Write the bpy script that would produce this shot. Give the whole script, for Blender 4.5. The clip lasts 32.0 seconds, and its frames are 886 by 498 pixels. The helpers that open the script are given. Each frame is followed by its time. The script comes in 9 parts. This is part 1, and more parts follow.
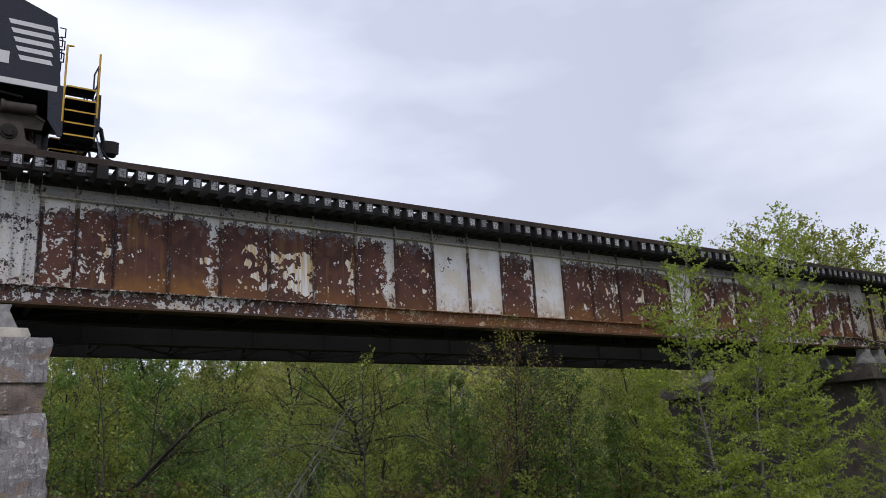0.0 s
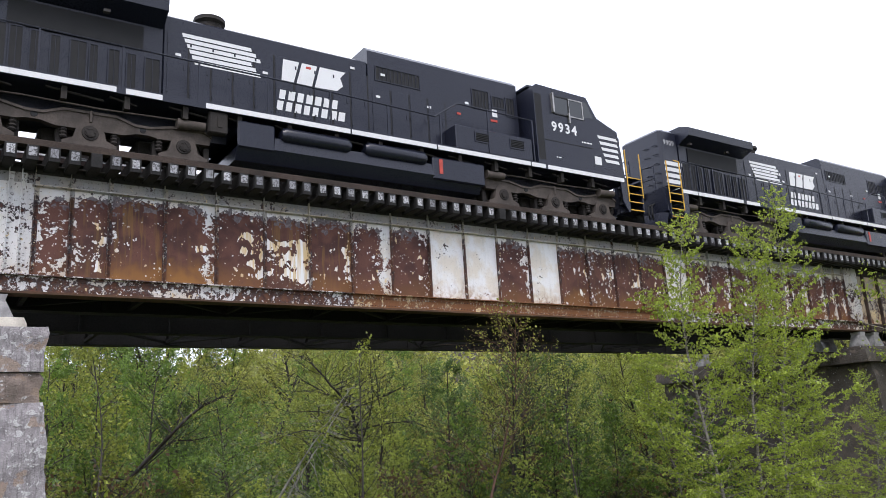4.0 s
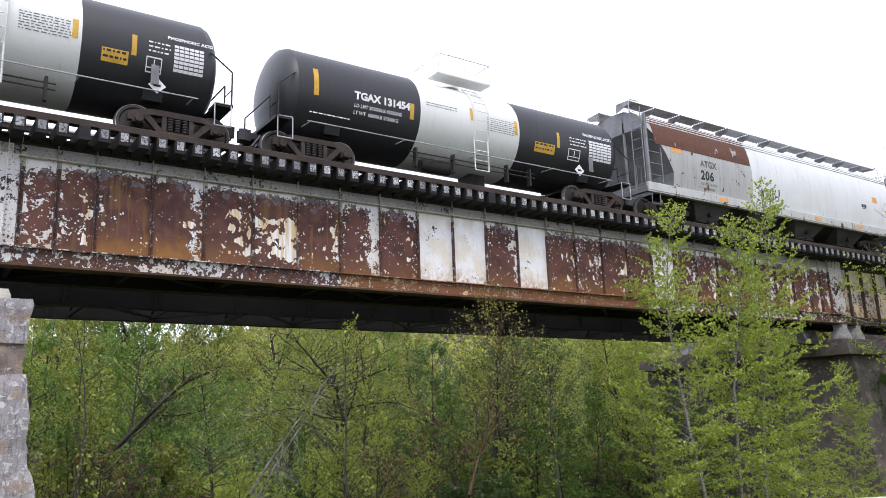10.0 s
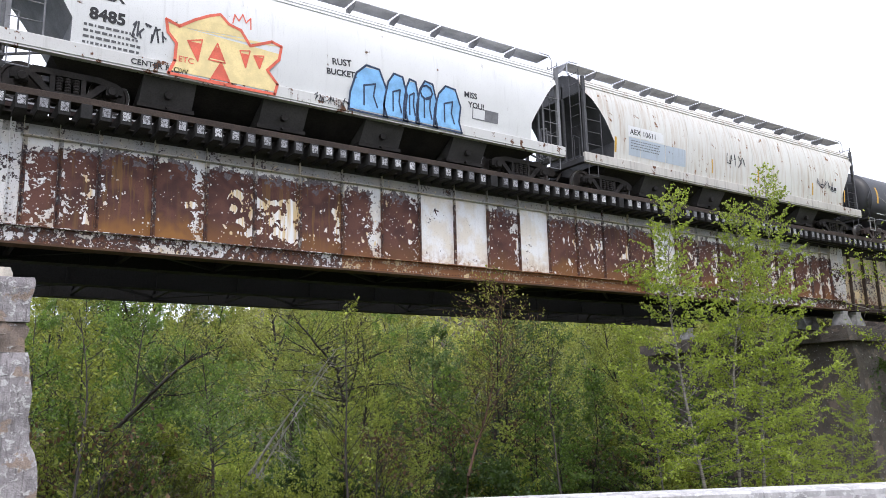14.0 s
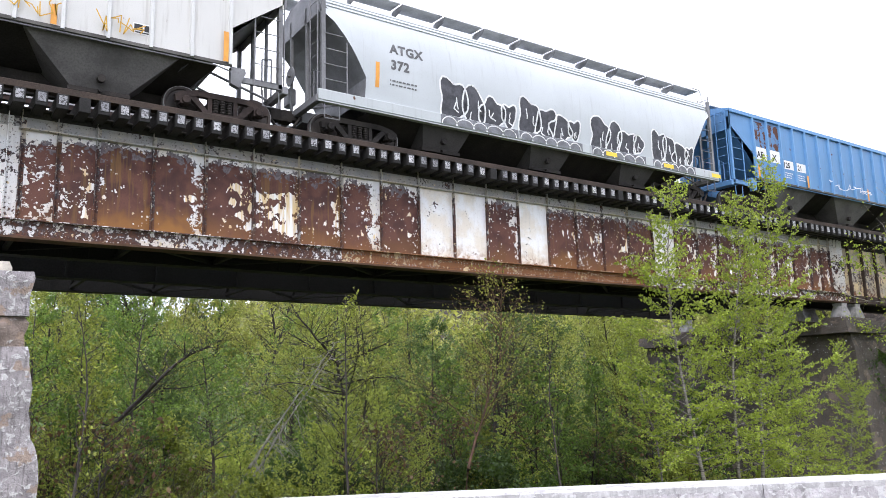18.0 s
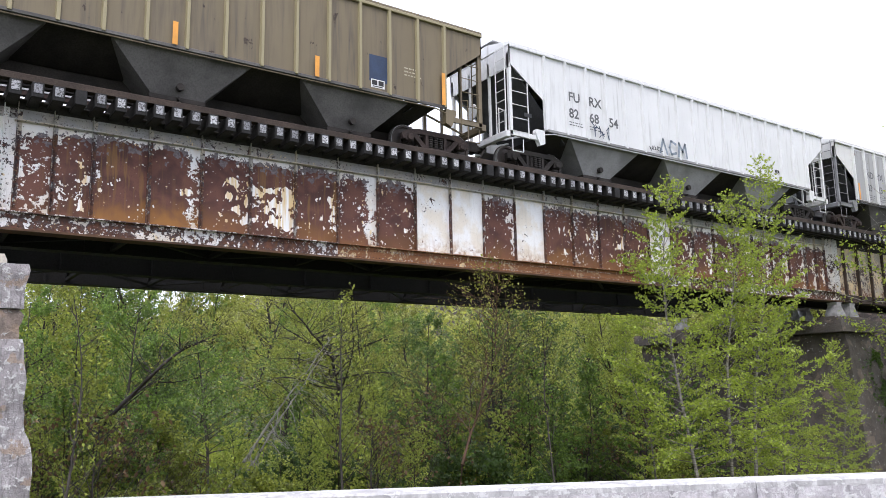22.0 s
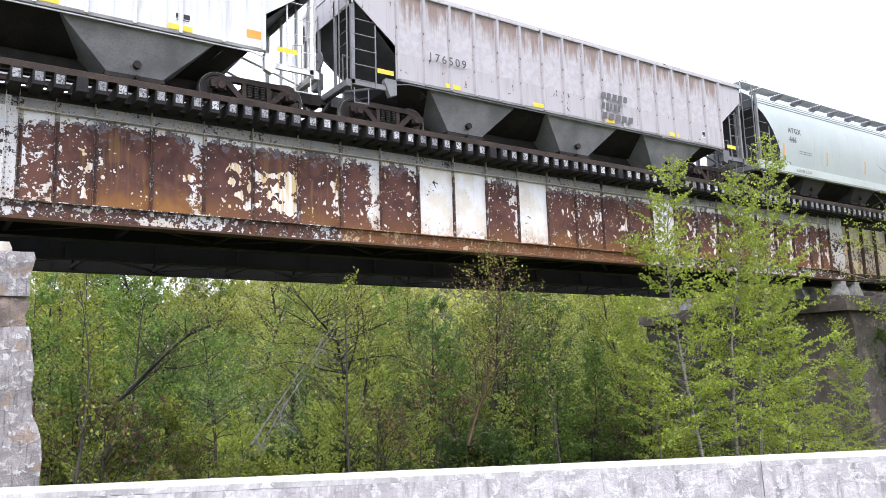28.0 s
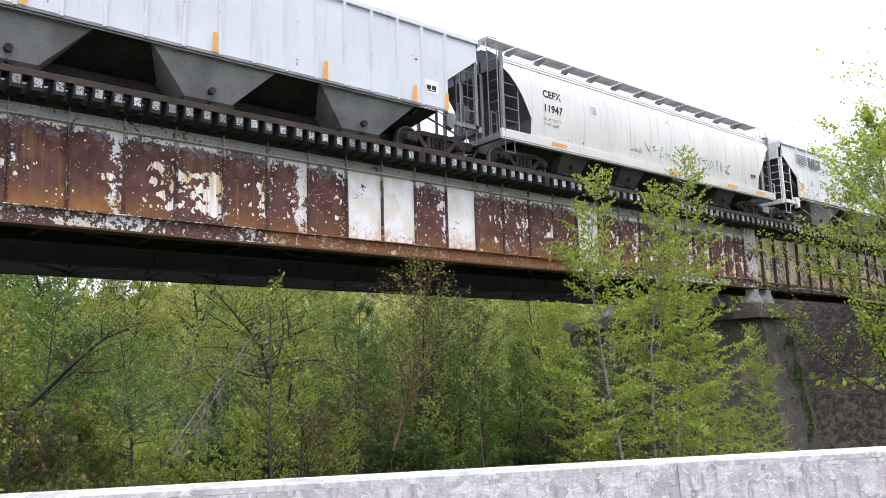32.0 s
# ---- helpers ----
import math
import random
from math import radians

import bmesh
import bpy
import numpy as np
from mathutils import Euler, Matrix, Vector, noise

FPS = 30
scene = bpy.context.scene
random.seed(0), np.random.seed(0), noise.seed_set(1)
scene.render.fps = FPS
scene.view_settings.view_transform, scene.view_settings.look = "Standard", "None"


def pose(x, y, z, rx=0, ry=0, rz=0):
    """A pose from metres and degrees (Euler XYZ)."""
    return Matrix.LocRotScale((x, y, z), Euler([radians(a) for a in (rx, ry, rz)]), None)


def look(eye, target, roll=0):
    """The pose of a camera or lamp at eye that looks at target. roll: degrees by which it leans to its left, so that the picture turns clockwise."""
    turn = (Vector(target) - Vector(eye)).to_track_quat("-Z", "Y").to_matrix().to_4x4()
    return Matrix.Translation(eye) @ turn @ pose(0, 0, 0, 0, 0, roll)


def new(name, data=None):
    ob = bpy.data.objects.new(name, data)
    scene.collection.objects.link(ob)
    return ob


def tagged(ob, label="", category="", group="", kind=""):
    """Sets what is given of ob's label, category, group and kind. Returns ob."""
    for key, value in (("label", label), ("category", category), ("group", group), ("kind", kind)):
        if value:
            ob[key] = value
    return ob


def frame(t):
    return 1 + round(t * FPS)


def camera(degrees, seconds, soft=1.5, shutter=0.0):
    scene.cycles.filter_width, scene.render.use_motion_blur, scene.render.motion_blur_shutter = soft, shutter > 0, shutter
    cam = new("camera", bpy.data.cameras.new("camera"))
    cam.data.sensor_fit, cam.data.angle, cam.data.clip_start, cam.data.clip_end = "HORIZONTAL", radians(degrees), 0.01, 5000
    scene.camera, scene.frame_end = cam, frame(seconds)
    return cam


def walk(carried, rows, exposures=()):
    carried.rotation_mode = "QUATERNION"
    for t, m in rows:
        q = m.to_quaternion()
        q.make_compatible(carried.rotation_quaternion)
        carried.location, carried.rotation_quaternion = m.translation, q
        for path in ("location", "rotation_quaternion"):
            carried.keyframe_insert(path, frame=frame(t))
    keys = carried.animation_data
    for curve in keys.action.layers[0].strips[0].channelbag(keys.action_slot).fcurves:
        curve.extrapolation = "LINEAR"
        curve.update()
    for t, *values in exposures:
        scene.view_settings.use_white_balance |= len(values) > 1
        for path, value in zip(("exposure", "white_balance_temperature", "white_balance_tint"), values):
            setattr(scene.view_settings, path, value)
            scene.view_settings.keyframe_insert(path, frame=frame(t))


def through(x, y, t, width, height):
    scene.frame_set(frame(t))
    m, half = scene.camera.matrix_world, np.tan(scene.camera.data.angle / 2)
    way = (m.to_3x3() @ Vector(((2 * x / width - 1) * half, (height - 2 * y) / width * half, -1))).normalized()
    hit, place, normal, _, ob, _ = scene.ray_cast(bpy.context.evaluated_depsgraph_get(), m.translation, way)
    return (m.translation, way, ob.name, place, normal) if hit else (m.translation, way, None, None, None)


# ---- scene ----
# ---------------------------------------------------------------- camera
# A telephone held at eye height on a road bridge; it only turns in the hand.
EYE = (0.0, 0.0, 1.6)
TURNS = [  # seconds, yaw, pitch, roll
    (0, -32.94, 14.44, 2.80),
    (0.5, -33.00, 14.43, 3.36),
    (1, -33.06, 14.35, 3.42),
    (1.5, -33.23, 14.06, 3.18),
    (2, -33.28, 13.87, 2.92),
    (2.5, -33.38, 13.70, 3.10),
    (3, -33.28, 13.46, 3.32),
    (3.5, -33.06, 13.54, 3.34),
    (5.5, -33.79, 12.86, 2.70),
    (6, -34.05, 12.78, 2.72),
    (6.5, -33.99, 12.74, 3.09),
    (7, -34.06, 12.68, 2.61),
    (7.5, -34.06, 12.65, 2.64),
    (8, -34.13, 12.47, 2.66),
    (8.5, -34.08, 12.24, 2.73),
    (9, -34.03, 12.41, 2.90),
    (9.5, -34.12, 12.36, 2.68),
    (10, -34.28, 12.13, 1.94),
    (10.5, -34.31, 11.81, 2.00),
    (11, -34.43, 11.38, 1.64),
    (11.5, -34.56, 11.18, 1.35),
    (12, -34.64, 11.11, 1.07),
    (12.5, -34.49, 11.10, 1.39),
    (13, -34.39, 11.08, 1.03),
    (13.5, -34.22, 10.93, 1.02),
    (14, -34.28, 10.88, 1.38),
    (14.5, -34.14, 10.93, 1.45),
    (16.5, -34.07, 10.27, 1.47),
    (17, -34.15, 10.40, 1.44),
    (17.5, -34.28, 10.38, 1.42),
    (18, -34.30, 10.38, 1.53),
    (18.5, -34.17, 10.35, 1.57),
    (19, -33.97, 10.45, 1.66),
    (19.5, -33.85, 10.58, 1.63),
    (20, -33.91, 10.55, 1.63),
    (20.5, -34.09, 10.35, 1.73),
    (21, -34.23, 10.34, 1.59),
    (21.5, -34.54, 10.23, 1.34),
    (22, -34.66, 10.08, 1.09),
    (22.5, -34.83, 9.88, 1.23),
    (23, -34.97, 9.88, 1.23),
    (23.5, -34.83, 9.91, 1.11),
    (24, -34.55, 9.79, 1.24),
    (24.5, -34.53, 9.73, 1.38),
    (25, -34.64, 9.67, 1.50),
    (25.5, -34.83, 9.37, 1.29),
    (27.5, -34.76, 8.88, 2.22),
    (28, -34.29, 8.87, 1.69),
    (28.5, -34.26, 8.75, 1.11),
    (29, -34.13, 8.62, 1.48),
    (29.5, -33.82, 8.42, 1.60),
    (30, -33.74, 8.19, 1.46),
    (30.5, -33.62, 8.14, 1.49),
    (31, -33.91, 8.09, 1.49),
    (31.5, -36.66, 8.41, 1.25),
    (32, -39.57, 9.05, 1.70),
]
cam = camera(58.4, 32.0, soft=0.55)
EXPOSURES = [(0.0, -0.06), (1.0, 0.06), (2.0, 0.42), (3.0, 0.72), (5.5, 1.12), (7.0, 1.16), (9.0, 1.08), (12.0, 0.97), (14.0, 1.03), (17.0, 1.3), (19.0, 1.34), (21.0, 1.22), (22.0, 1.18),
             (24.0, 1.42), (28.0, 1.5), (30.0, 1.41), (31.0, 1.33), (32.0, 1.2)]
walk(cam, [(t, pose(*EYE, 90 + p, r, y)) for t, y, p, r in TURNS], [(t, e, 6320, 15) for t, e in EXPOSURES])

# ---------------------------------------------------------------- light
world = bpy.data.worlds.new("overcast_sky")
scene.world = world
world.use_nodes = True
wt = world.node_tree
wt.nodes.clear()


def wn(kind):
    return wt.nodes.new(kind)


sky = wn("ShaderNodeTexSky")
sky.sky_type, sky.sun_disc, sky.sun_elevation, sky.sun_rotation = "NISHITA", False, radians(57), radians(208)
coord = wn("ShaderNodeTexCoord")
stretch = wn("ShaderNodeMapping")
stretch.inputs["Scale"].default_value = (1.0, 1.0, 2.6)
cloud = wn("ShaderNodeTexNoise")
cloud.inputs["Scale"].default_value = 2.1
cloud.inputs["Detail"].default_value = 5
cloud.inputs["Roughness"].default_value = 0.48
ramp = wn("ShaderNodeValToRGB")
ramp.color_ramp.elements[0].position, ramp.color_ramp.elements[0].color = 0.36, (0.63, 0.68, 0.80, 1)
ramp.color_ramp.elements[1].position, ramp.color_ramp.elements[1].color = 0.62, (0.97, 1.02, 1.10, 1)
sky_gain = wn("ShaderNodeVectorMath")
sky_gain.operation = "SCALE"
sky_gain.inputs["Scale"].default_value = 0.06
both = wn("ShaderNodeMix")
both.data_type = "RGBA"
both.inputs[0].default_value = 0.9
back = wn("ShaderNodeBackground")
# the overcast is thinnest over the woods beyond the line and thickest behind the road and past the far bank
way = wn("ShaderNodeVectorMath")
way.operation = "DOT_PRODUCT"
way.inputs[1].default_value = (-0.15, 0.2, 0.0)
gain = wn("ShaderNodeMath")
gain.operation = "ADD"
gain.inputs[1].default_value = 1.04
out = wn("ShaderNodeOutputWorld")
for a, b in ((coord.outputs["Generated"], stretch.inputs["Vector"]), (stretch.outputs[0], cloud.inputs["Vector"]), (cloud.outputs["Fac"], ramp.inputs["Fac"]),
             (coord.outputs["Generated"], way.inputs[0]), (way.outputs["Value"], gain.inputs[0]), (gain.outputs[0], back.inputs["Strength"]), (sky.outputs[0], sky_gain.inputs[0]), (sky_gain.outputs[0], both.inputs[6]), (ramp.outputs[0], both.inputs[7]),
             (both.outputs[2], back.inputs["Color"]), (back.outputs[0], out.inputs["Surface"])):
    wt.links.new(a, b)
sun = new("sun", bpy.data.lights.new("sun", "SUN"))
sun.data.energy, sun.data.angle, sun.data.color = 0.95, radians(24), (1.0, 0.95, 0.88)
sun.matrix_world = look((-11, -18, 62), (8, 18, 0))

# ---------------------------------------------------------------- mesh helpers


class Shape:
    """Vertices and faces of one mesh, built up from simple solids."""

    def __init__(self):
        self.v, self.f = [], []

    def add(self, pts, faces):
        n = len(self.v)
        self.v += [tuple(p) for p in pts]
        self.f += [tuple(i + n for i in f) for f in faces]
        return self

    def box(self, x0, x1, y0, y1, z0, z1, c=0.0):
        if c:
            rings = []
            for z, k in ((z0, c), (z0 + c, 0), (z1 - c, 0), (z1, c)):
                a, b, d, e = x0 + k, x1 - k, y0 + k, y1 - k
                rings.append([(a + c, d, z), (b - c, d, z), (b, d + c, z), (b, e - c, z), (b - c, e, z), (a + c, e, z), (a, e - c, z), (a, d + c, z)])
            return self.loft(rings)
        p = [(x0, y0, z0), (x1, y0, z0), (x1, y1, z0), (x0, y1, z0), (x0, y0, z1), (x1, y0, z1), (x1, y1, z1), (x0, y1, z1)]
        return self.add(p, [(3, 2, 1, 0), (4, 5, 6, 7), (0, 1, 5, 4), (1, 2, 6, 5), (2, 3, 7, 6), (3, 0, 4, 7)])

    def loft(self, rings, caps=True, closed=True):
        n, m = len(rings[0]), len(rings)
        pts = [p for r in rings for p in r]
        faces = []
        for k in range(m - 1):
            for i in range(n if closed else n - 1):
                j = (i + 1) % n
                faces.append((k * n + i, k * n + j, (k + 1) * n + j, (k + 1) * n + i))
        if caps:
            faces += [tuple(range(n))[::-1], tuple(range((m - 1) * n, m * n))]
        return self.add(pts, faces)

    def prism(self, poly, axis, a, b):
        """A flat outline pushed from a to b along an axis: x takes (y, z), y takes (x, z), z takes (x, y)."""
        put = {"x": lambda u, w, s: (s, u, w), "y": lambda u, w, s: (u, s, w), "z": lambda u, w, s: (u, w, s)}[axis]
        return self.loft([[put(u, w, s) for u, w in poly] for s in (a, b)])

    def cyl(self, p0, p1, r0, r1=None, seg=12, caps=True):
        p0, p1 = Vector(p0), Vector(p1)
        r1 = r0 if r1 is None else r1
        d = (p1 - p0).normalized()
        u = d.orthogonal().normalized()
        w = d.cross(u)
        ring = lambda p, r: [p + r * (math.cos(2 * math.pi * i / seg) * u + math.sin(2 * math.pi * i / seg) * w) for i in range(seg)]
        return self.loft([ring(p0, r0), ring(p1, r1)], caps)

    def tube(self, pts, r, seg=6):
        for a, b in zip(pts, pts[1:]):
            self.cyl(a, b, r, seg=seg)
        return self

    def lathe(self, prof, centre, axis="y", seg=24, caps=True):
        """prof: (radius, place along the axis) pairs."""
        rings = []
        for r, s in prof:
            ring = []
            for i in range(seg):
                c, q = r * math.cos(2 * math.pi * i / seg), r * math.sin(2 * math.pi * i / seg)
                p = (c, s, q) if axis == "y" else (s, c, q) if axis == "x" else (c, q, s)
                ring.append((centre[0] + p[0], centre[1] + p[1], centre[2] + p[2]))
            rings.append(ring)
        return self.loft(rings, caps)

    def mesh(self, name, mat, smooth=35):
        me = bpy.data.meshes.new(name)
        me.from_pydata(self.v, [], self.f)
        if smooth:
            me.shade_smooth()
            me.set_sharp_from_angle(angle=radians(smooth))
        me.materials.append(mat)
        return me


def part(name, shape, mat, parent, label="", smooth=35):
    """One mesh object, under a thing or a part where one is given."""
    ob = new(name, shape if isinstance(shape, bpy.types.Mesh) else shape.mesh(name, mat, smooth))
    ob.parent = parent
    return tagged(ob, label)


def thing(name, label, category, group="", kind="", at=(0, 0, 0)):
    ob = new(name)
    ob.empty_display_size = 0.3
    ob.location = at
    return tagged(ob, label, category, group, kind)


def letters(body, size, place, spread=1.0, bold=0.0, mat=None, parent=None, name="lettering", label="", bend=None, shear=0.0, turn=0):
    """Writing on the side that faces -y, starting at place (x, y, z of its lower left corner). bend: y for a height on a curved side."""
    cu = bpy.data.curves.new("writing", "FONT")
    cu.body, cu.size, cu.space_character, cu.offset, cu.shear = body, size, spread, bold, shear
    cu.resolution_u = 3
    ob = bpy.data.objects.new("writing", cu)
    scene.collection.objects.link(ob)
    me = bpy.data.meshes.new_from_object(ob.evaluated_get(bpy.context.evaluated_depsgraph_get()))
    bpy.data.objects.remove(ob)
    bpy.data.curves.remove(cu)
    ca, sa = math.cos(radians(turn)), math.sin(radians(turn))
    for v in me.vertices:
        u, w = v.co.x * ca - v.co.y * sa, v.co.x * sa + v.co.y * ca
        z = place[2] + w
        v.co = (place[0] + u, (bend(z) - 0.006) if bend else place[1], z)
    me.materials.clear()
    me.materials.append(mat)
    me.name = name
    return part(name, me, mat, parent, label)


# ---------------------------------------------------------------- materials


class Nodes:
    """Short hand for one node material."""

    def __init__(self, name):
        self.mat = bpy.data.materials.new(name)
        self.mat.use_nodes = True
        self.t = self.mat.node_tree
        self.t.nodes.clear()
        self.bsdf = self.t.nodes.new("ShaderNodeBsdfPrincipled")
        out = self.t.nodes.new("ShaderNodeOutputMaterial")
        self.t.links.new(self.bsdf.outputs[0], out.inputs["Surface"])

    def put(self, socket, value):
        if isinstance(value, bpy.types.NodeSocket):
            self.t.links.new(value, socket)
        elif isinstance(value, tuple) and len(value) == 3 and socket.type == "RGBA":
            socket.default_value = (*value, 1)
        else:
            socket.default_value = value

    def coords(self, world=False, scale=(1, 1, 1), shift=(0, 0, 0)):
        src = self.t.nodes.new("ShaderNodeNewGeometry").outputs["Position"] if world else self.t.nodes.new("ShaderNodeTexCoord").outputs["Object"]
        m = self.t.nodes.new("ShaderNodeMapping")
        self.put(m.inputs["Vector"], src)
        m.inputs["Scale"].default_value, m.inputs["Location"].default_value = scale, shift
        return m.outputs[0]

    def noise(self, vec, scale, detail=4, rough=0.55, distort=0.0):
        n = self.t.nodes.new("ShaderNodeTexNoise")
        self.put(n.inputs["Vector"], vec)
        n.inputs["Scale"].default_value, n.inputs["Detail"].default_value, n.inputs["Roughness"].default_value = scale, detail, rough
        n.inputs["Distortion"].default_value = distort
        return n.outputs["Fac"]

    def cells(self, vec, scale, feature="F1"):
        n = self.t.nodes.new("ShaderNodeTexVoronoi")
        n.feature = feature
        self.put(n.inputs["Vector"], vec)
        n.inputs["Scale"].default_value = scale
        return n.outputs["Distance"]

    def step(self, x, lo, hi, a=0.0, b=1.0):
        n = self.t.nodes.new("ShaderNodeMapRange")
        n.interpolation_type = "SMOOTHSTEP"
        self.put(n.inputs[0], x)
        for i, v in zip((1, 2, 3, 4), (lo, hi, a, b)):
            self.put(n.inputs[i], v)
        return n.outputs[0]

    def math(self, op, a, b=0.0):
        n = self.t.nodes.new("ShaderNodeMath")
        n.operation = op
        self.put(n.inputs[0], a)
        self.put(n.inputs[1], b)
        return n.outputs[0]

    def mix(self, fac, a, b):
        n = self.t.nodes.new("ShaderNodeMix")
        n.data_type = "RGBA"
        self.put(n.inputs[0], fac)
        self.put(n.inputs[6], a)
        self.put(n.inputs[7], b)
        return n.outputs[2]

    def axis(self, vec, which):
        n = self.t.nodes.new("ShaderNodeSeparateXYZ")
        self.put(n.inputs[0], vec)
        return n.outputs[which]

    def own(self):
        return self.t.nodes.new("ShaderNodeObjectInfo").outputs["Random"]

    def island(self):
        return self.t.nodes.new("ShaderNodeNewGeometry").outputs["Random Per Island"]

    def bump(self, height, strength=0.3, dist=0.02):
        n = self.t.nodes.new("ShaderNodeBump")
        n.inputs["Strength"].default_value, n.inputs["Distance"].default_value = strength, dist
        self.put(n.inputs["Height"], height)
        self.put(self.bsdf.inputs["Normal"], n.outputs[0])

    def done(self, colour, rough=0.6, metal=0.0):
        self.put(self.bsdf.inputs["Base Color"], colour)
        self.put(self.bsdf.inputs["Roughness"], rough)
        self.put(self.bsdf.inputs["Metallic"], metal)
        return self.mat


def lighter(c, k):
    return tuple(min(1.0, v * k) for v in c)


def plain(name, colour, rough=0.6, metal=0.0, vary=0.25, scale=3.0, grain=25.0, bump=0.15, world=False):
    """A surface of one colour with blotches and grain."""
    n = Nodes(name)
    p = n.coords(world)
    big, fine = n.noise(p, scale, 4), n.noise(p, grain, 5, 0.6)
    c = n.mix(n.step(big, 0.3, 0.7), lighter(colour, 1 - vary), lighter(colour, 1 + vary))
    c = n.mix(n.step(fine, 0.35, 0.75, 0, 0.5), c, lighter(colour, 1 - 1.4 * vary))
    if bump:
        n.bump(fine, bump, 0.01)
    return n.done(c, n.step(fine, 0.2, 0.8, rough - 0.08, min(1, rough + 0.12)), metal)


def car_paint(name, colour, dirt=0.35, rust=0.0, seed=0.0, rough=0.5, rust_colour=(0.16, 0.065, 0.03), dirt_colour=(0.16, 0.14, 0.12), metal=0.0):
    """Painted car sides: grime in vertical runs, soft blotches, rust where paint has gone."""
    n = Nodes(name)
    p = n.coords(shift=(seed, seed * 1.7, 0))
    runs = n.noise(n.coords(scale=(5.5, 3, 0.35), shift=(seed, 0, seed)), 1.6, 5, 0.6)
    soft, fine = n.noise(p, 0.7, 3), n.noise(p, 40, 4, 0.6)
    c = n.mix(n.step(soft, 0.3, 0.7, 0, 0.35), colour, lighter(colour, 0.78))
    c = n.mix(n.step(runs, 0.62 - dirt * 0.3, 0.86, 0, min(0.85, dirt * 1.3)), c, dirt_colour)
    c = n.mix(n.step(fine, 0.5, 0.8, 0, 0.22), c, dirt_colour)
    r = n.step(fine, 0.2, 0.8, rough - 0.06, rough + 0.12)
    if rust:
        spots = n.math("ADD", n.noise(p, 2.4, 8, 0.68, 0.4), n.math("MULTIPLY", runs, 0.35))
        m = n.step(spots, 0.86 - rust * 0.42, 0.90 - rust * 0.42)
        rc = n.mix(n.noise(p, 7, 4), rust_colour, lighter(rust_colour, 0.45))
        c = n.mix(m, c, rc)
        r = n.step(m, 0, 1, rough, 0.85)
    n.bump(fine, 0.08, 0.01)
    return n.done(c, r, metal)


def stripes_of_rust(name, paint, seed, cover, bottom=0.6, cream=0.2, wide=1.0, bay=None):
    """Old pale paint on the girder, flaking off brown rusted steel. cover: the share that has gone."""
    n = Nodes(name)
    p = n.coords(True, shift=(seed * 3.1, seed, seed * 1.3))
    z = n.axis(n.coords(True), 2)
    big = n.noise(p, 1.1, 3, 0.5, 0.3)
    mid = n.noise(p, 6.4, 3, 0.5, 0.4)
    chips = n.noise(p, 19.0, 2, 0.5, 0.4)
    field = n.math("ADD", n.math("MULTIPLY", big, 0.42), n.math("ADD", n.math("MULTIPLY", mid, 0.42), n.math("MULTIPLY", chips, 0.32)))
    field = n.math("SUBTRACT", field, n.step(z, 6.8, 7.2, 0.0, 0.12 + 0.08 * (1 - cover)))
    if bay:
        # paint holds longest along the stiffeners
        off = n.math("ABSOLUTE", n.math("MULTIPLY", n.math("SUBTRACT", n.axis(n.coords(True), 0), sum(bay) / 2), 2 / (bay[1] - bay[0])))
        field = n.math("ADD", field, n.step(off, 0.45, 1.0, 0.05, -0.09))
    thr = 0.745 - cover * 0.38
    gone = n.step(field, thr, thr + 0.006)
    edge = n.step(field, thr - 0.012, thr - 0.002)
    deep = n.step(field, thr + 0.02, thr + 0.10)
    mottle, fine = n.noise(p, 6.5, 6, 0.68, 0.6), n.noise(p, 34, 4, 0.6)
    runs = n.noise(n.coords(True, scale=(6, 1, 0.5), shift=(seed, 0, 0)), 1.5, 5, 0.6)
    steel = n.mix(n.step(mottle, 0.38, 0.62), (0.034, 0.014, 0.0145), (0.135, 0.052, 0.032))
    steel = n.mix(n.step(runs, 0.5, 0.72, 0, 0.55), steel, (0.17, 0.085, 0.03))
    steel = n.mix(deep, n.mix(n.step(mottle, 0.4, 0.6), (0.075, 0.065, 0.075), (0.045, 0.03, 0.03)), steel)
    steel = n.mix(n.step(fine, 0.5, 0.7, 0, 0.5), steel, (0.02, 0.012, 0.012))
    low = n.math("MULTIPLY", n.step(n.math("ADD", z, n.math("MULTIPLY", runs, -1.0)), 4.75, 5.45, 1, 0), bottom)
    steel = n.mix(low, steel, (0.25, 0.10, 0.032))
    tint = n.noise(p, 1.9, 4)
    pale = n.mix(n.step(tint, 0.40, 0.62, 0, cream), paint, (0.62, 0.47, 0.25))
    pale = n.mix(n.step(runs, 0.5, 0.8, 0, 0.5), pale, lighter(paint, 0.62))
    pale = n.mix(n.math("MULTIPLY", low, n.step(mottle, 0.42, 0.6, 0.1, 0.9)), pale, (0.36, 0.20, 0.09))
    pale = n.mix(n.step(n.noise(p, 17, 2, 0.5, 0.5), 0.63, 0.66, 0, 0.9 if cover > 0.1 else 0.12), pale, (0.075, 0.05, 0.048))
    pale = n.mix(n.step(fine, 0.5, 0.75, 0, 0.2), pale, (0.2, 0.17, 0.15))
    c = n.mix(n.math("MULTIPLY", edge, 0.8 if cover > 0.1 else 0.1), pale, (0.10, 0.085, 0.09))
    c = n.mix(gone, c, steel)
    blobs = n.noise(n.coords(True, shift=(seed * 2, seed, 5)), 11.0, 1, 0.4, 0.3)
    fleck = n.math("MULTIPLY", n.step(blobs, 0.675, 0.685), n.step(n.noise(p, 1.6, 2), 0.42, 0.5))
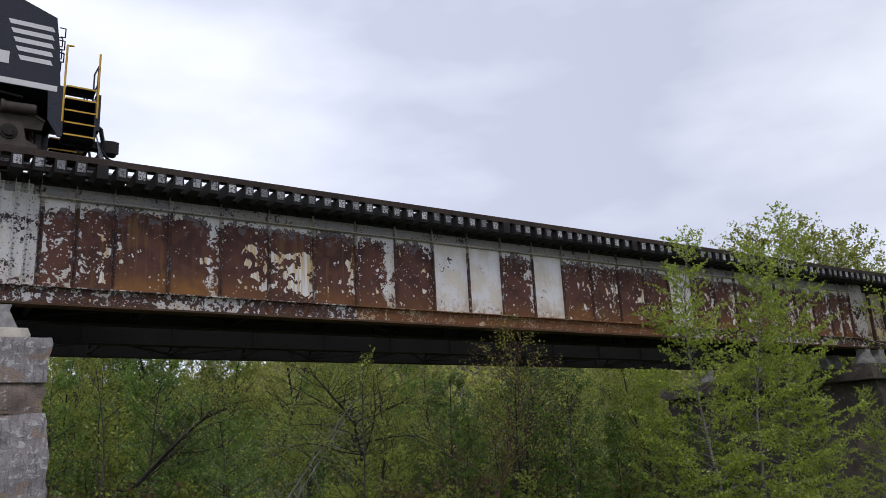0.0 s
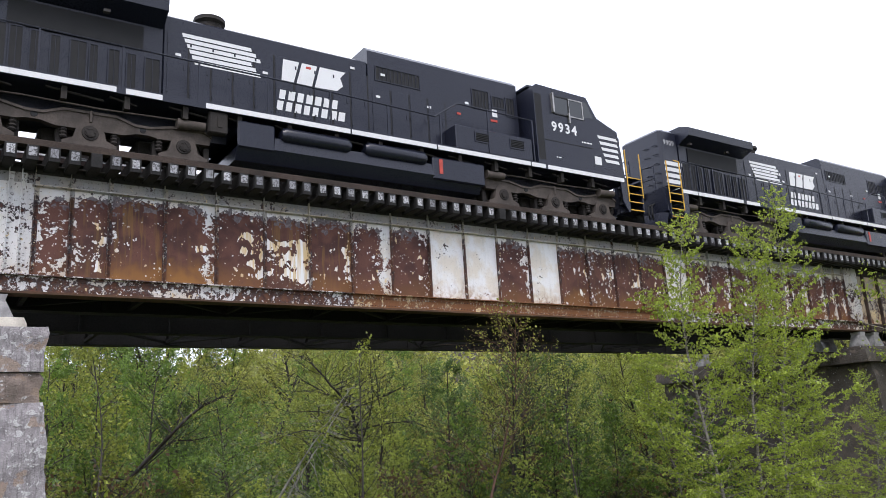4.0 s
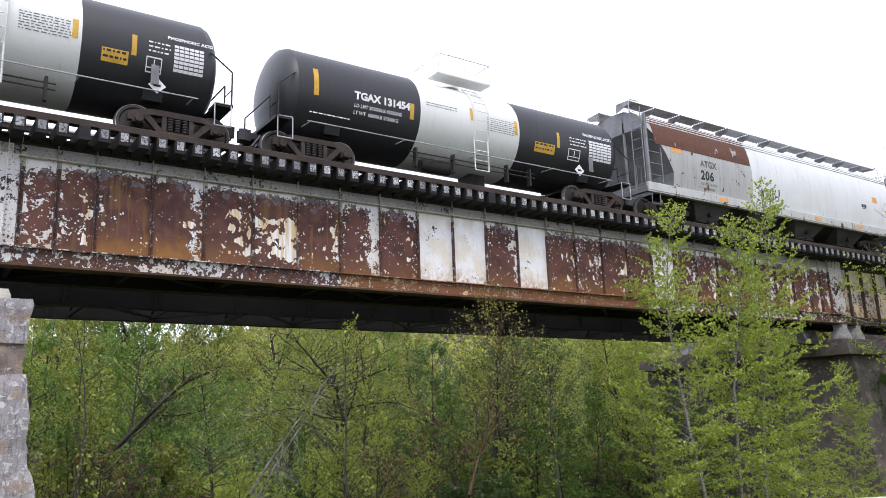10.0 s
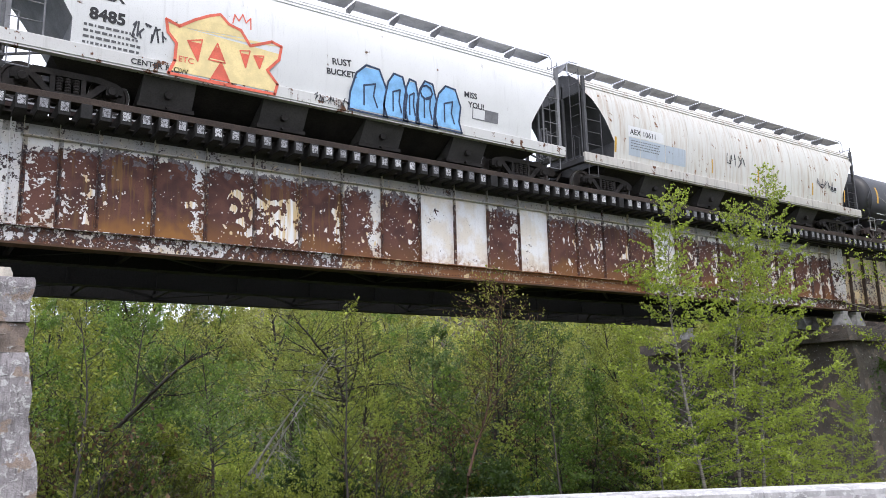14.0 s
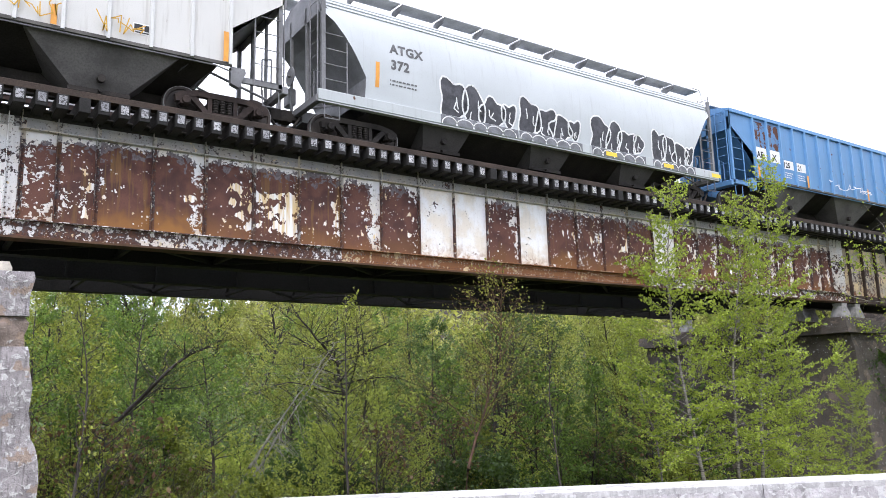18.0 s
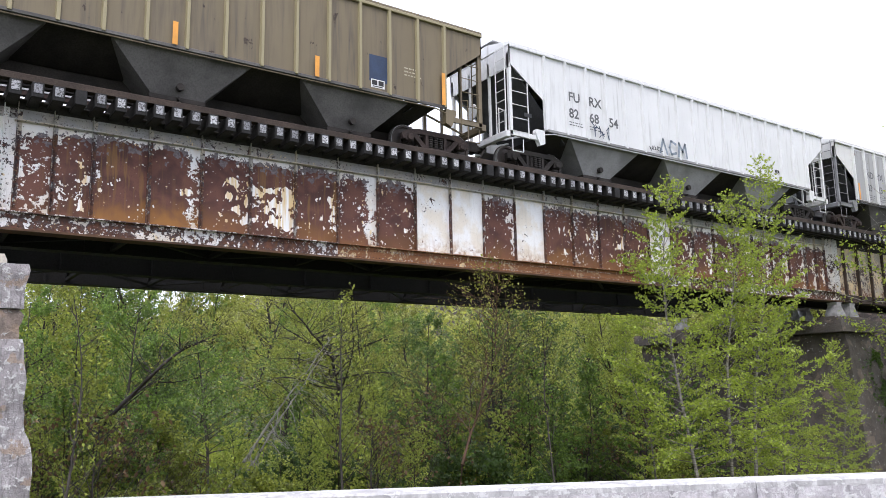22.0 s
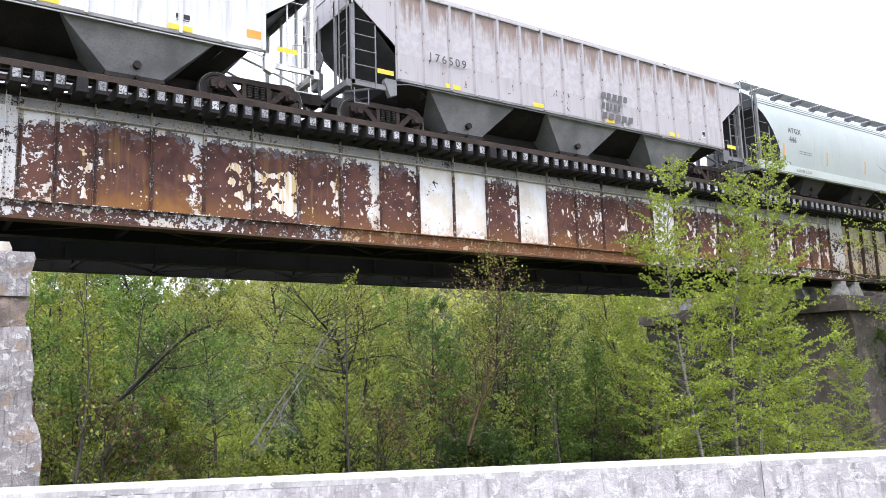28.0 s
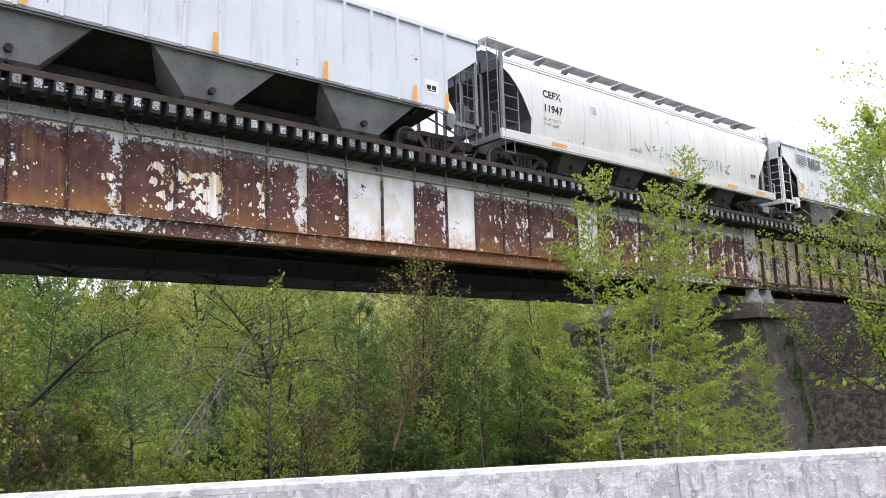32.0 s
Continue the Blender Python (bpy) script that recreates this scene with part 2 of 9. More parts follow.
    drops = n.math("MULTIPLY", n.step(n.cells(n.coords(True, shift=(seed * 2, seed, 5)), 19), 0.20, 0.16, 0, 1), n.step(n.noise(p, 2.2, 2), 0.48, 0.54))
    patch = n.step(n.noise(n.coords(True, scale=(1.4, 1, 0.75), shift=(seed * 5, 0, seed)), 2.6, 3, 0.5, 0.5), 0.70 - 0.02 * wide, 0.707 - 0.02 * wide)
    light = n.mix(n.step(n.noise(p, 3), 0.5, 0.62), lighter(paint, 1.04), (0.64, 0.50, 0.28))
    for m in (fleck, drops, patch) if cover > 0.1 else ():
        c = n.mix(m, c, light)
    n.bump(n.math("ADD", n.math("MULTIPLY", gone, -0.5), n.math("MULTIPLY", fine, 0.3)), 0.4, 0.012)
    return n.done(c, n.step(gone, 0, 1, 0.5, 0.8))


def concrete(name, colour, seed=0.0, stain=0.5, white=0.3, warm=0.0, scale=1.0, chips=0.5, drip=1.0):
    n = Nodes(name)
    p = n.coords(True, shift=(seed, seed, seed))
    runs = n.noise(n.coords(True, scale=(5 * drip, 5 * drip, 0.45), shift=(seed, 0, 0)), 1.3 * scale, 5, 0.62)
    blot, patch, fine = n.noise(p, 1.1 * scale, 6, 0.62), n.noise(p, 2.6 * scale, 7, 0.66, 0.5), n.noise(p, 42, 5, 0.62)
    c = n.mix(n.step(blot, 0.3, 0.7), lighter(colour, 0.72), lighter(colour, 1.2))
    c = n.mix(n.step(runs, 0.46, 0.74, 0, stain), c, (0.10, 0.095, 0.09))
    c = n.mix(n.step(patch, 0.62 - white * 0.22, 0.645 - white * 0.22, 0, 0.85), c, (0.62, 0.61, 0.6))
    if warm:
        c = n.mix(n.step(n.noise(p, 1.7, 6, 0.65), 0.56, 0.6, 0, warm), c, (0.34, 0.25, 0.19))
    c = n.mix(n.step(fine, 0.45, 0.75, 0, 0.4), c, lighter(colour, 0.45))
    pit = n.math("ADD", n.math("MULTIPLY", patch, 1.4), n.math("MULTIPLY", fine, 0.35))
    n.bump(pit, chips, 0.05)
    return n.done(c, 0.88)


def leaf_mat(name, low, high, through=0.35, clump=0.55):
    """Young leaves: each one a little different, and light shines through them."""
    n = Nodes(name)
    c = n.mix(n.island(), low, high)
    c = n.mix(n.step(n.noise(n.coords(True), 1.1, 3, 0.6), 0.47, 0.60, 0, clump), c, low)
    n.done(c, 0.5)
    b = n.bsdf
    tr = n.t.nodes.new("ShaderNodeBsdfTranslucent")
    n.put(tr.inputs["Color"], n.mix(0.5, c, lighter(high, 1.5)))
    mx = n.t.nodes.new("ShaderNodeMixShader")
    mx.inputs[0].default_value = through
    n.t.links.new(b.outputs[0], mx.inputs[1])
    n.t.links.new(tr.outputs[0], mx.inputs[2])
    n.t.links.new(mx.outputs[0], [q for q in n.t.nodes if q.type == "OUTPUT_MATERIAL"][0].inputs["Surface"])
    return n.mat


def bark(name, dark, pale, bands=False):
    n = Nodes(name)
    p = n.coords()
    v = n.noise(n.coords(scale=(9, 9, 1.2) if not bands else (1.5, 1.5, 14)), 2.0, 5, 0.6)
    c = n.mix(n.step(v, 0.4, 0.66), pale, dark)
    c = n.mix(n.step(n.noise(p, 1.2, 3), 0.4, 0.7, 0, 0.5), c, lighter(pale, 0.6))
    n.bump(v, 0.4, 0.02)
    return n.done(c, 0.85)


PAINT = (0.74, 0.73, 0.73)
tie_wood = plain("creosoted_timber", (0.013, 0.012, 0.012), 0.8, vary=0.4, grain=30, bump=0.4)
guard_wood = plain("rust_stained_timber", (0.043, 0.029, 0.022), 0.85, vary=0.4, scale=1.0, grain=30, bump=0.4)
rusty_rail = plain("rusty_rail_steel", (0.045, 0.023, 0.017), 0.75, vary=0.35, scale=1.2, grain=40)
shiny_rail = plain("polished_rail_head", (0.35, 0.34, 0.33), 0.3, 1.0, vary=0.2)
# near-black base colour stands in for the shade under the deck
shaded_steel = plain("shade_toned_steel", (0.006, 0.0055, 0.006), 0.8, vary=0.4, scale=1.0, world=True)
black_steel = plain("black_car_steel", (0.012, 0.012, 0.012), 0.6, vary=0.4)
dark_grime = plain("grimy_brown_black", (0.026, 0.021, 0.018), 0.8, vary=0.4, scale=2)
truck_steel = plain("rusted_cast_steel", (0.048, 0.032, 0.027), 0.8, vary=0.35, scale=4, bump=0.3)
loco_cast = plain("grimy_cast_truck", (0.082, 0.066, 0.056), 0.8, vary=0.3, scale=3, bump=0.3)
wheel_steel = plain("wheel_steel", (0.05, 0.04, 0.035), 0.6, 0.2, vary=0.3)
bright_steel = plain("worn_bright_steel", (0.4, 0.385, 0.37), 0.35, 0.8, vary=0.2)
loco_black = car_paint("loco_black_paint", (0.011, 0.013, 0.025), 0.22, 0, 2.0, 0.27, dirt_colour=(0.036, 0.035, 0.042))
loco_faded = car_paint("faded_black_paint", (0.030, 0.034, 0.052), 0.4, 0, 5.0, 0.32, dirt_colour=(0.07, 0.064, 0.064))
loco_grille = plain("black_screen", (0.008, 0.008, 0.009), 0.7, vary=0.3, grain=60)
tank_grime = plain("dusty_tank_paint", (0.085, 0.074, 0.070), 0.7, vary=0.25, scale=1.5)
white_paint = car_paint("white_lettering", (0.78, 0.78, 0.78), 0.2, 0, 1.0, 0.5)
black_paint = plain("black_lettering", (0.02, 0.02, 0.022), 0.6, vary=0.2)
grey_paint = plain("grey_lettering", (0.12, 0.12, 0.125), 0.6, vary=0.2)
yellow_paint = plain("yellow_safety_paint", (0.62, 0.36, 0.04), 0.55, vary=0.15)
orange_mark = plain("orange_reflector", (0.75, 0.33, 0.05), 0.45, vary=0.12)
bright_yellow = plain("yellow_reflector", (0.85, 0.6, 0.05), 0.4, vary=0.1)
red_mark = plain("red_mark", (0.5, 0.06, 0.04), 0.5, vary=0.2)
galv = plain("galvanised_grating", (0.46, 0.46, 0.47), 0.55, 0.4, vary=0.2, grain=60)
glass_dark = Nodes("cab_glass").done((0.05, 0.055, 0.06), 0.08)
rust_red = plain("rusted_louvre", (0.10, 0.035, 0.02), 0.75, vary=0.35, scale=6)

# ---------------------------------------------------------------- ground and road
WEB = 17.95          # near girder's web; its stiffeners stand out to 17.85
TRACK = 18.95        # centre line of the near track
RAIL = 8.10          # top of rail
FLANGE, LEDGE, CHORD, SEAT = 4.93, 5.34, 7.28, 7.715   # heights of the girder's bottom, lower ledge, upper ledge, top
WALL_A, WALL_B = Vector((-26.0, 21.83)), Vector((44.0, -15.86))   # line of the road's parapet, river side
WALL_DIR = (WALL_B - WALL_A).normalized()
WALL_OUT = Vector((-WALL_DIR.y, WALL_DIR.x))


def smooth(a, b, x):
    t = min(1.0, max(0.0, (x - a) / (b - a)))
    return t * t * (3 - 2 * t)


def ground_at(x, y):
    """Height of the ground: road bank, ravine, railway bank at both ends, wooded hills behind."""
    d = (Vector((x, y)) - WALL_A).dot(WALL_OUT)
    ravine = -4.2 + 1.9 * smooth(24, 62, y) + 0.5 * noise.noise((x * 0.11, y * 0.11, 0.3)) + 0.15 * noise.noise((x * 0.5, y * 0.5, 7.0))
    hill = 9 * smooth(62, 150, y) * smooth(-60, 40, x) + 26 * smooth(90, 330, y) * smooth(40, 170, x) + 34 * smooth(120, 420, y) * smooth(60, 260, x)
    hill += 4 * smooth(90, 200, y)
    h = ravine + hill + (1.6 * noise.noise((x * 0.03, y * 0.03, 1.7)) if y > 60 else 0)
    h = h + (-0.06 - h) * (1 - smooth(0.3, 5.5, d))
    side = max(0.0, abs(y - 21.2) - 5.0)
    ends = max(smooth(43, 56, x), smooth(-33, -46, x) if x < 0 else 0)
    bank = 7.45 * ends - side * 0.72
    if ends > 0:
        h = max(h, min(7.45, bank))
    return h


def spread(stops):
    """Grid lines: (start, end, step) runs."""
    out = []
    for a, b, s in stops:
        n = max(1, round((b - a) / s))
        out += [a + (b - a) * i / n for i in range(n)]
    return out + [stops[-1][1]]


n = Nodes("forest_floor")
p = n.coords(True)
grass, soil, fine = n.noise(p, 0.35, 5), n.noise(p, 1.6, 6, 0.62), n.noise(p, 22, 5, 0.65)
c = n.mix(n.step(grass, 0.42, 0.62), (0.06, 0.055, 0.026), (0.085, 0.14, 0.024))
c = n.mix(n.step(soil, 0.5, 0.72, 0, 0.45), c, (0.045, 0.04, 0.022))
c = n.mix(n.step(fine, 0.4, 0.75, 0, 0.5), c, (0.12, 0.15, 0.05))
n.bump(n.math("ADD", soil, n.math("MULTIPLY", fine, 0.5)), 0.6, 0.12)
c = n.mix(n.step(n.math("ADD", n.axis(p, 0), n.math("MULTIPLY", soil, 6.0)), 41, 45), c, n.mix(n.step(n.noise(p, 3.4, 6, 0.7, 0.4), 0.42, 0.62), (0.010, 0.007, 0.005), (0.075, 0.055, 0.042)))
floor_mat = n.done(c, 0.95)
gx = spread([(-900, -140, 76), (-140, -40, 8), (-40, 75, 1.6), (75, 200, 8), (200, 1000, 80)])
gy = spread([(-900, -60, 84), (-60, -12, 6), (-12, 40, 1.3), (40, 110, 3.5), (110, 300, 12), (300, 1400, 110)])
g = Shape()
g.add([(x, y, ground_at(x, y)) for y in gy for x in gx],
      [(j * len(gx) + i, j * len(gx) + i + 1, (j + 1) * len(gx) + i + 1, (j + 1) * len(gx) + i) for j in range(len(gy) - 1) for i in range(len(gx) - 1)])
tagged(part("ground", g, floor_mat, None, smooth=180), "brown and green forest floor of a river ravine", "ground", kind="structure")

asphalt = plain("worn_asphalt", (0.055, 0.054, 0.052), 0.9, vary=0.25, scale=0.6, grain=90, bump=0.5, world=True)
road_line = [(-90, 55.4), (-26, 21.0), (44, -16.7), (150, -73.8)]
r = Shape()
w = Vector((-0.474, -0.88)) * 9.0
r.loft([[(x, y, -0.03), (x + w.x, y + w.y, -0.03), (x + w.x, y + w.y, 0.0), (x, y, 0.0)] for x, y in road_line])
tagged(part("road", r, asphalt, None), "grey worn asphalt road on the bank", "road", kind="structure")

# the road's concrete parapet, cast in lengths with a narrow joint between them
parapet_mat = concrete("parapet_concrete", (0.50, 0.47, 0.48), 3.0, 0.65, 0.36, 0, 3.6, 0.5, 0.6)
cap_mat = concrete("parapet_cap", (0.48, 0.465, 0.46), 8.0, 0.35, 0.4, 0, 3.0, 0.3)
parapet = thing("parapet", "weathered pale concrete road parapet with dark water stains", "wall", kind="structure")
length, step = (WALL_B - WALL_A).length, 6.1
for k in range(int(length / step)):
    s = Shape()
    rings = []
    for u in (k * step + 0.003, k * step + step * 0.33, k * step + step * 0.66, (k + 1) * step - 0.003):
        o = WALL_A + WALL_DIR * u
        q = lambda off, z: (o.x - WALL_OUT.x * off, o.y - WALL_OUT.y * off, z + 0.006 * noise.noise((u, off, z)))
        rings.append([q(-0.02, -0.3), q(0.40, -0.3), q(0.335, 0.74), q(0.0, 0.74)])
    s.loft(rings)
    body = part("parapet_length", s, parapet_mat, parapet)
    s = Shape()
    rings = []
    for u in (k * step + 0.003, (k + 1) * step - 0.003):
        o = WALL_A + WALL_DIR * u
        q = lambda off, z: (o.x - WALL_OUT.x * off, o.y - WALL_OUT.y * off, z)
        rings.append([q(0.0, 0.7405), q(0.336, 0.7405), q(0.333, 0.785), q(0.31, 0.80), q(0.02, 0.80), q(0.0, 0.785)])
    s.loft(rings)
    part("coping", s, cap_mat, parapet)

# ---------------------------------------------------------------- piers
pier_mat = concrete("old_pier_concrete", (0.36, 0.33, 0.335), 1.0, 0.8, 0.28, 0.85, 3.0, 1.0)
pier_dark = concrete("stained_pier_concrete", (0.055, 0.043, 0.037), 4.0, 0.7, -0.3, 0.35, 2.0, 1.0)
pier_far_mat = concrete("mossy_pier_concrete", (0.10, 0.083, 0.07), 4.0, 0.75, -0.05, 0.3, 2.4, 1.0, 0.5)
rubble_mat = concrete("spalled_rubble_concrete", (0.30, 0.235, 0.20), 12.0, 0.5, 0.05, 0.9, 3.2, 1.0)
pad_mat = concrete("pale_pad_stone", (0.52, 0.48, 0.41), 6.0, 0.3, 0.2, 0.2, 1.4, 0.4)
bear_pale = plain("painted_bearing_steel", (0.33, 0.32, 0.32), 0.7, vary=0.3, scale=5, world=True)


def rough_block(x0, x1, y0, y1, z0, z1, batter=0.0, seed=0, step=0.55, rag=0.07):
    """A concrete block with worn, uneven faces and broken corners; wider towards its foot by batter per metre (one share, or along x and y)."""
    bx, by = batter if isinstance(batter, tuple) else (batter, batter)
    s = Shape()
    nz = max(2, round((z1 - z0) / step))
    sides = []
    nx, ny = max(2, round((x1 - x0) / step)), max(2, round((y1 - y0) / step))
    for i in range(nx):
        sides.append((i / nx, 0.0))
    for i in range(ny):
        sides.append((1.0, i / ny))
    for i in range(nx):
        sides.append((1 - i / nx, 1.0))
    for i in range(ny):
        sides.append((0.0, 1 - i / ny))
    rings = []
    for k in range(nz + 1):
        z = z0 + (z1 - z0) * k / nz
        ex, ey = bx * (z1 - z), by * (z1 - z)
        ring = []
        for u, v in sides:
            x, y = x0 - ex + (x1 - x0 + 2 * ex) * u, y0 - ey + (y1 - y0 + 2 * ey) * v
            corner = 1.8 if (u in (0.0, 1.0) and v in (0.0, 1.0)) else 1.0
            nx_, ny_ = (u - 0.5), (v - 0.5)
            q = rag * corner * (noise.noise((x * 1.1 + seed, y * 1.1, z * 1.3)) - 0.3) + 0.4 * rag * noise.noise((x * 4, y * 4 + seed, z * 4))
            inner = 0.05 if k == nz else 0.0
            ring.append((x + (math.copysign(q, nx_) if abs(nx_) > 0.49 else 0) - math.copysign(inner, nx_) * (abs(nx_) > 0.49),
                         y + (math.copysign(q, ny_) if abs(ny_) > 0.49 else 0) - math.copysign(inner, ny_) * (abs(ny_) > 0.49), z))
        rings.append(ring)
    return s.loft(rings)


pier_near = thing("bridge_pier", "old spalled grey concrete bridge pier with white patches", "pier", "bridge piers")
part("shaft", rough_block(-1.6, 2.06, 17.25, 28.0, -5.2, 2.72, 0.07, 1, 0.16, 0.1), pier_mat, pier_near)
part("spalled_band", rough_block(-1.5, 2.0, 17.28, 27.9, 2.721, 3.29, 0.0, 15, 0.12, 0.14), rubble_mat, pier_near)
part("cap", rough_block(-1.62, 2.02, 17.2, 28.1, 3.3, 4.17, 0.0, 5, 0.13, 0.07), pier_mat, pier_near)
for y in (17.6, 19.7, 22.9, 25.0):
    part("bearing_pad", rough_block(-1.2, 1.75, y - 0.02, y + 0.75, 4.16, 4.42, 0, 9, 0.3, 0.015), pad_mat, pier_near)

pier_far = thing("bridge_pier", "dark stained concrete bridge pier with a battered, mossy shaft", "pier", "bridge piers")
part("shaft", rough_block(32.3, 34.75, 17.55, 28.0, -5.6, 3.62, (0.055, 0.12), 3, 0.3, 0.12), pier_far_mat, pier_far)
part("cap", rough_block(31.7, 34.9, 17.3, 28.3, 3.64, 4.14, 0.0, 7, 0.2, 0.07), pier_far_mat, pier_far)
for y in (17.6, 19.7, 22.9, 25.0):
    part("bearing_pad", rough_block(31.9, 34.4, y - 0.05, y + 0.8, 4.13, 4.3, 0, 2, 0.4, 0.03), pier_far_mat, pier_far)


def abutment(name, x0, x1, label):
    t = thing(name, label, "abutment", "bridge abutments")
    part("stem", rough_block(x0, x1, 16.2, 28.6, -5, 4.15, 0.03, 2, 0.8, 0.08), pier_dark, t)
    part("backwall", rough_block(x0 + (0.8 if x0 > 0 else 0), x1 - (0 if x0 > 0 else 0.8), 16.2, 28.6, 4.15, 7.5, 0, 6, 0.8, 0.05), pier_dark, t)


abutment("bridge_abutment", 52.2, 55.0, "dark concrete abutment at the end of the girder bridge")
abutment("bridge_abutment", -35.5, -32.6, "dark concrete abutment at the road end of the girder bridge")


# ---------------------------------------------------------------- girders
def bearing(x, y, parent, mat):
    s = Shape()
    s.loft([[(x - 0.34, y - 0.26, 4.30), (x + 0.34, y - 0.26, 4.30), (x + 0.34, y + 0.26, 4.30), (x - 0.34, y + 0.26, 4.30)],
            [(x - 0.34, y - 0.26, 4.40), (x + 0.34, y - 0.26, 4.40), (x + 0.34, y + 0.26, 4.40), (x - 0.34, y + 0.26, 4.40)],
            [(x - 0.16, y - 0.2, 4.78), (x + 0.16, y - 0.2, 4.78), (x + 0.16, y + 0.2, 4.78), (x - 0.16, y + 0.2, 4.78)],
            [(x - 0.2, y - 0.22, 4.90), (x + 0.2, y - 0.22, 4.90), (x + 0.2, y + 0.22, 4.90), (x - 0.2, y + 0.22, 4.90)]])
    part("bearing", s, mat, parent)


rivet = Shape()
rivet.lathe([(0.019, 0.0), (0.017, -0.009), (0.009, -0.015)], (0, 0, 0), "y", 6)


def rivets(rows, y, mat, name, parent):
    """Domed rivet heads along rows of (x0, z0, x1, z1, pitch), all in one mesh."""
    s = Shape()
    for x0, z0, x1, z1, pitch in rows:
        m = max(1, int(math.hypot(x1 - x0, z1 - z0) / pitch))
        for i in range(m + 1):
            s.add([(a + x0 + (x1 - x0) * i / m, b + y, c + z0 + (z1 - z0) * i / m) for a, b, c in rivet.v], rivet.f[:-1])
    ob = part(name, s, mat, parent, smooth=60)
    tagged(ob, kind="stuff")


girder_frame = stripes_of_rust("girder_frame_paint", lighter(PAINT, 0.5), 2.0, 0.68, 0.3, 0.4, 0.4)
chord_paint = stripes_of_rust("girder_chord_paint", lighter(PAINT, 0.42), 14.0, 0.6, 0.0, 0.15, 0.2)
ledge_paint = stripes_of_rust("ledge_paint", lighter(PAINT, 0.62), 31.0, 0.4, 0.0, 0.5, 0.2)
flange_rust = stripes_of_rust("girder_flange_paint", lighter(PAINT, 0.95), 5.0, 0.5, 0.12, 0.35)
flange_orange = stripes_of_rust("girder_flange_orange", (0.42, 0.3, 0.18), 6.0, 0.66, 0.75, 0.7)
brown_edge = plain("brown_flange_edge", (0.09, 0.045, 0.024), 0.85, vary=0.4, scale=1.6, world=True)
dark_chord = plain("near_black_chord", (0.028, 0.024, 0.022), 0.85, vary=0.4, scale=1.4, world=True)
# web panels from the pier on: share of rust, paint kept at its near and far edge, pale dots, pale patches, ochre runs, orange foot
BAYS = ((0.40, 0.3, 0.1, 0.10, 0.0, 0.1, 0.2), (0.62, 0.5, 0.1, 0.30, 0.25, 0.4, 0.1), (0.86, 0.5, 0.1, 0.34, 0.0, 0.6, 0.8), (0.80, 0.2, 0.9, 0.12, 0.05, 0.15, 1.0),
        (0.82, 0.3, 0.5, 0.20, 0.55, 0.0, 0.5), (0.62, 0.1, 0.2, 0.10, 0.82, 0.5, 0.1), (0.86, 0.1, 0.2, 0.20, 0.35, 0.6, 0.5), (0.64, 0.2, 0.9, 0.30, 0.1, 0.0, 0.5),
        (0.80, 0.2, 0.4, 0.40, 0.15, 0.0, 0.3), None, None, (0.72, 0.3, 0.6, 0.25, 0.15, 0.0, 0.4), None, (0.78, 0.5, 0.4, 0.40, 0.3, 0.2, 0.6),
        (0.76, 0.4, 0.3, 0.45, 0.3, 0.2, 0.4), (0.82, 0.3, 0.3, 0.30, 0.2, 0.2, 0.5), (0.80, 0.3, 0.4, 0.30, 0.2, 0.2, 0.4), None, (0.74, 0.4, 0.4, 0.3, 0.2, 0.2, 0.4))
OTHER_BAY = (0.66, 0.4, 0.5, 0.3, 0.2, 0.2, 0.5)


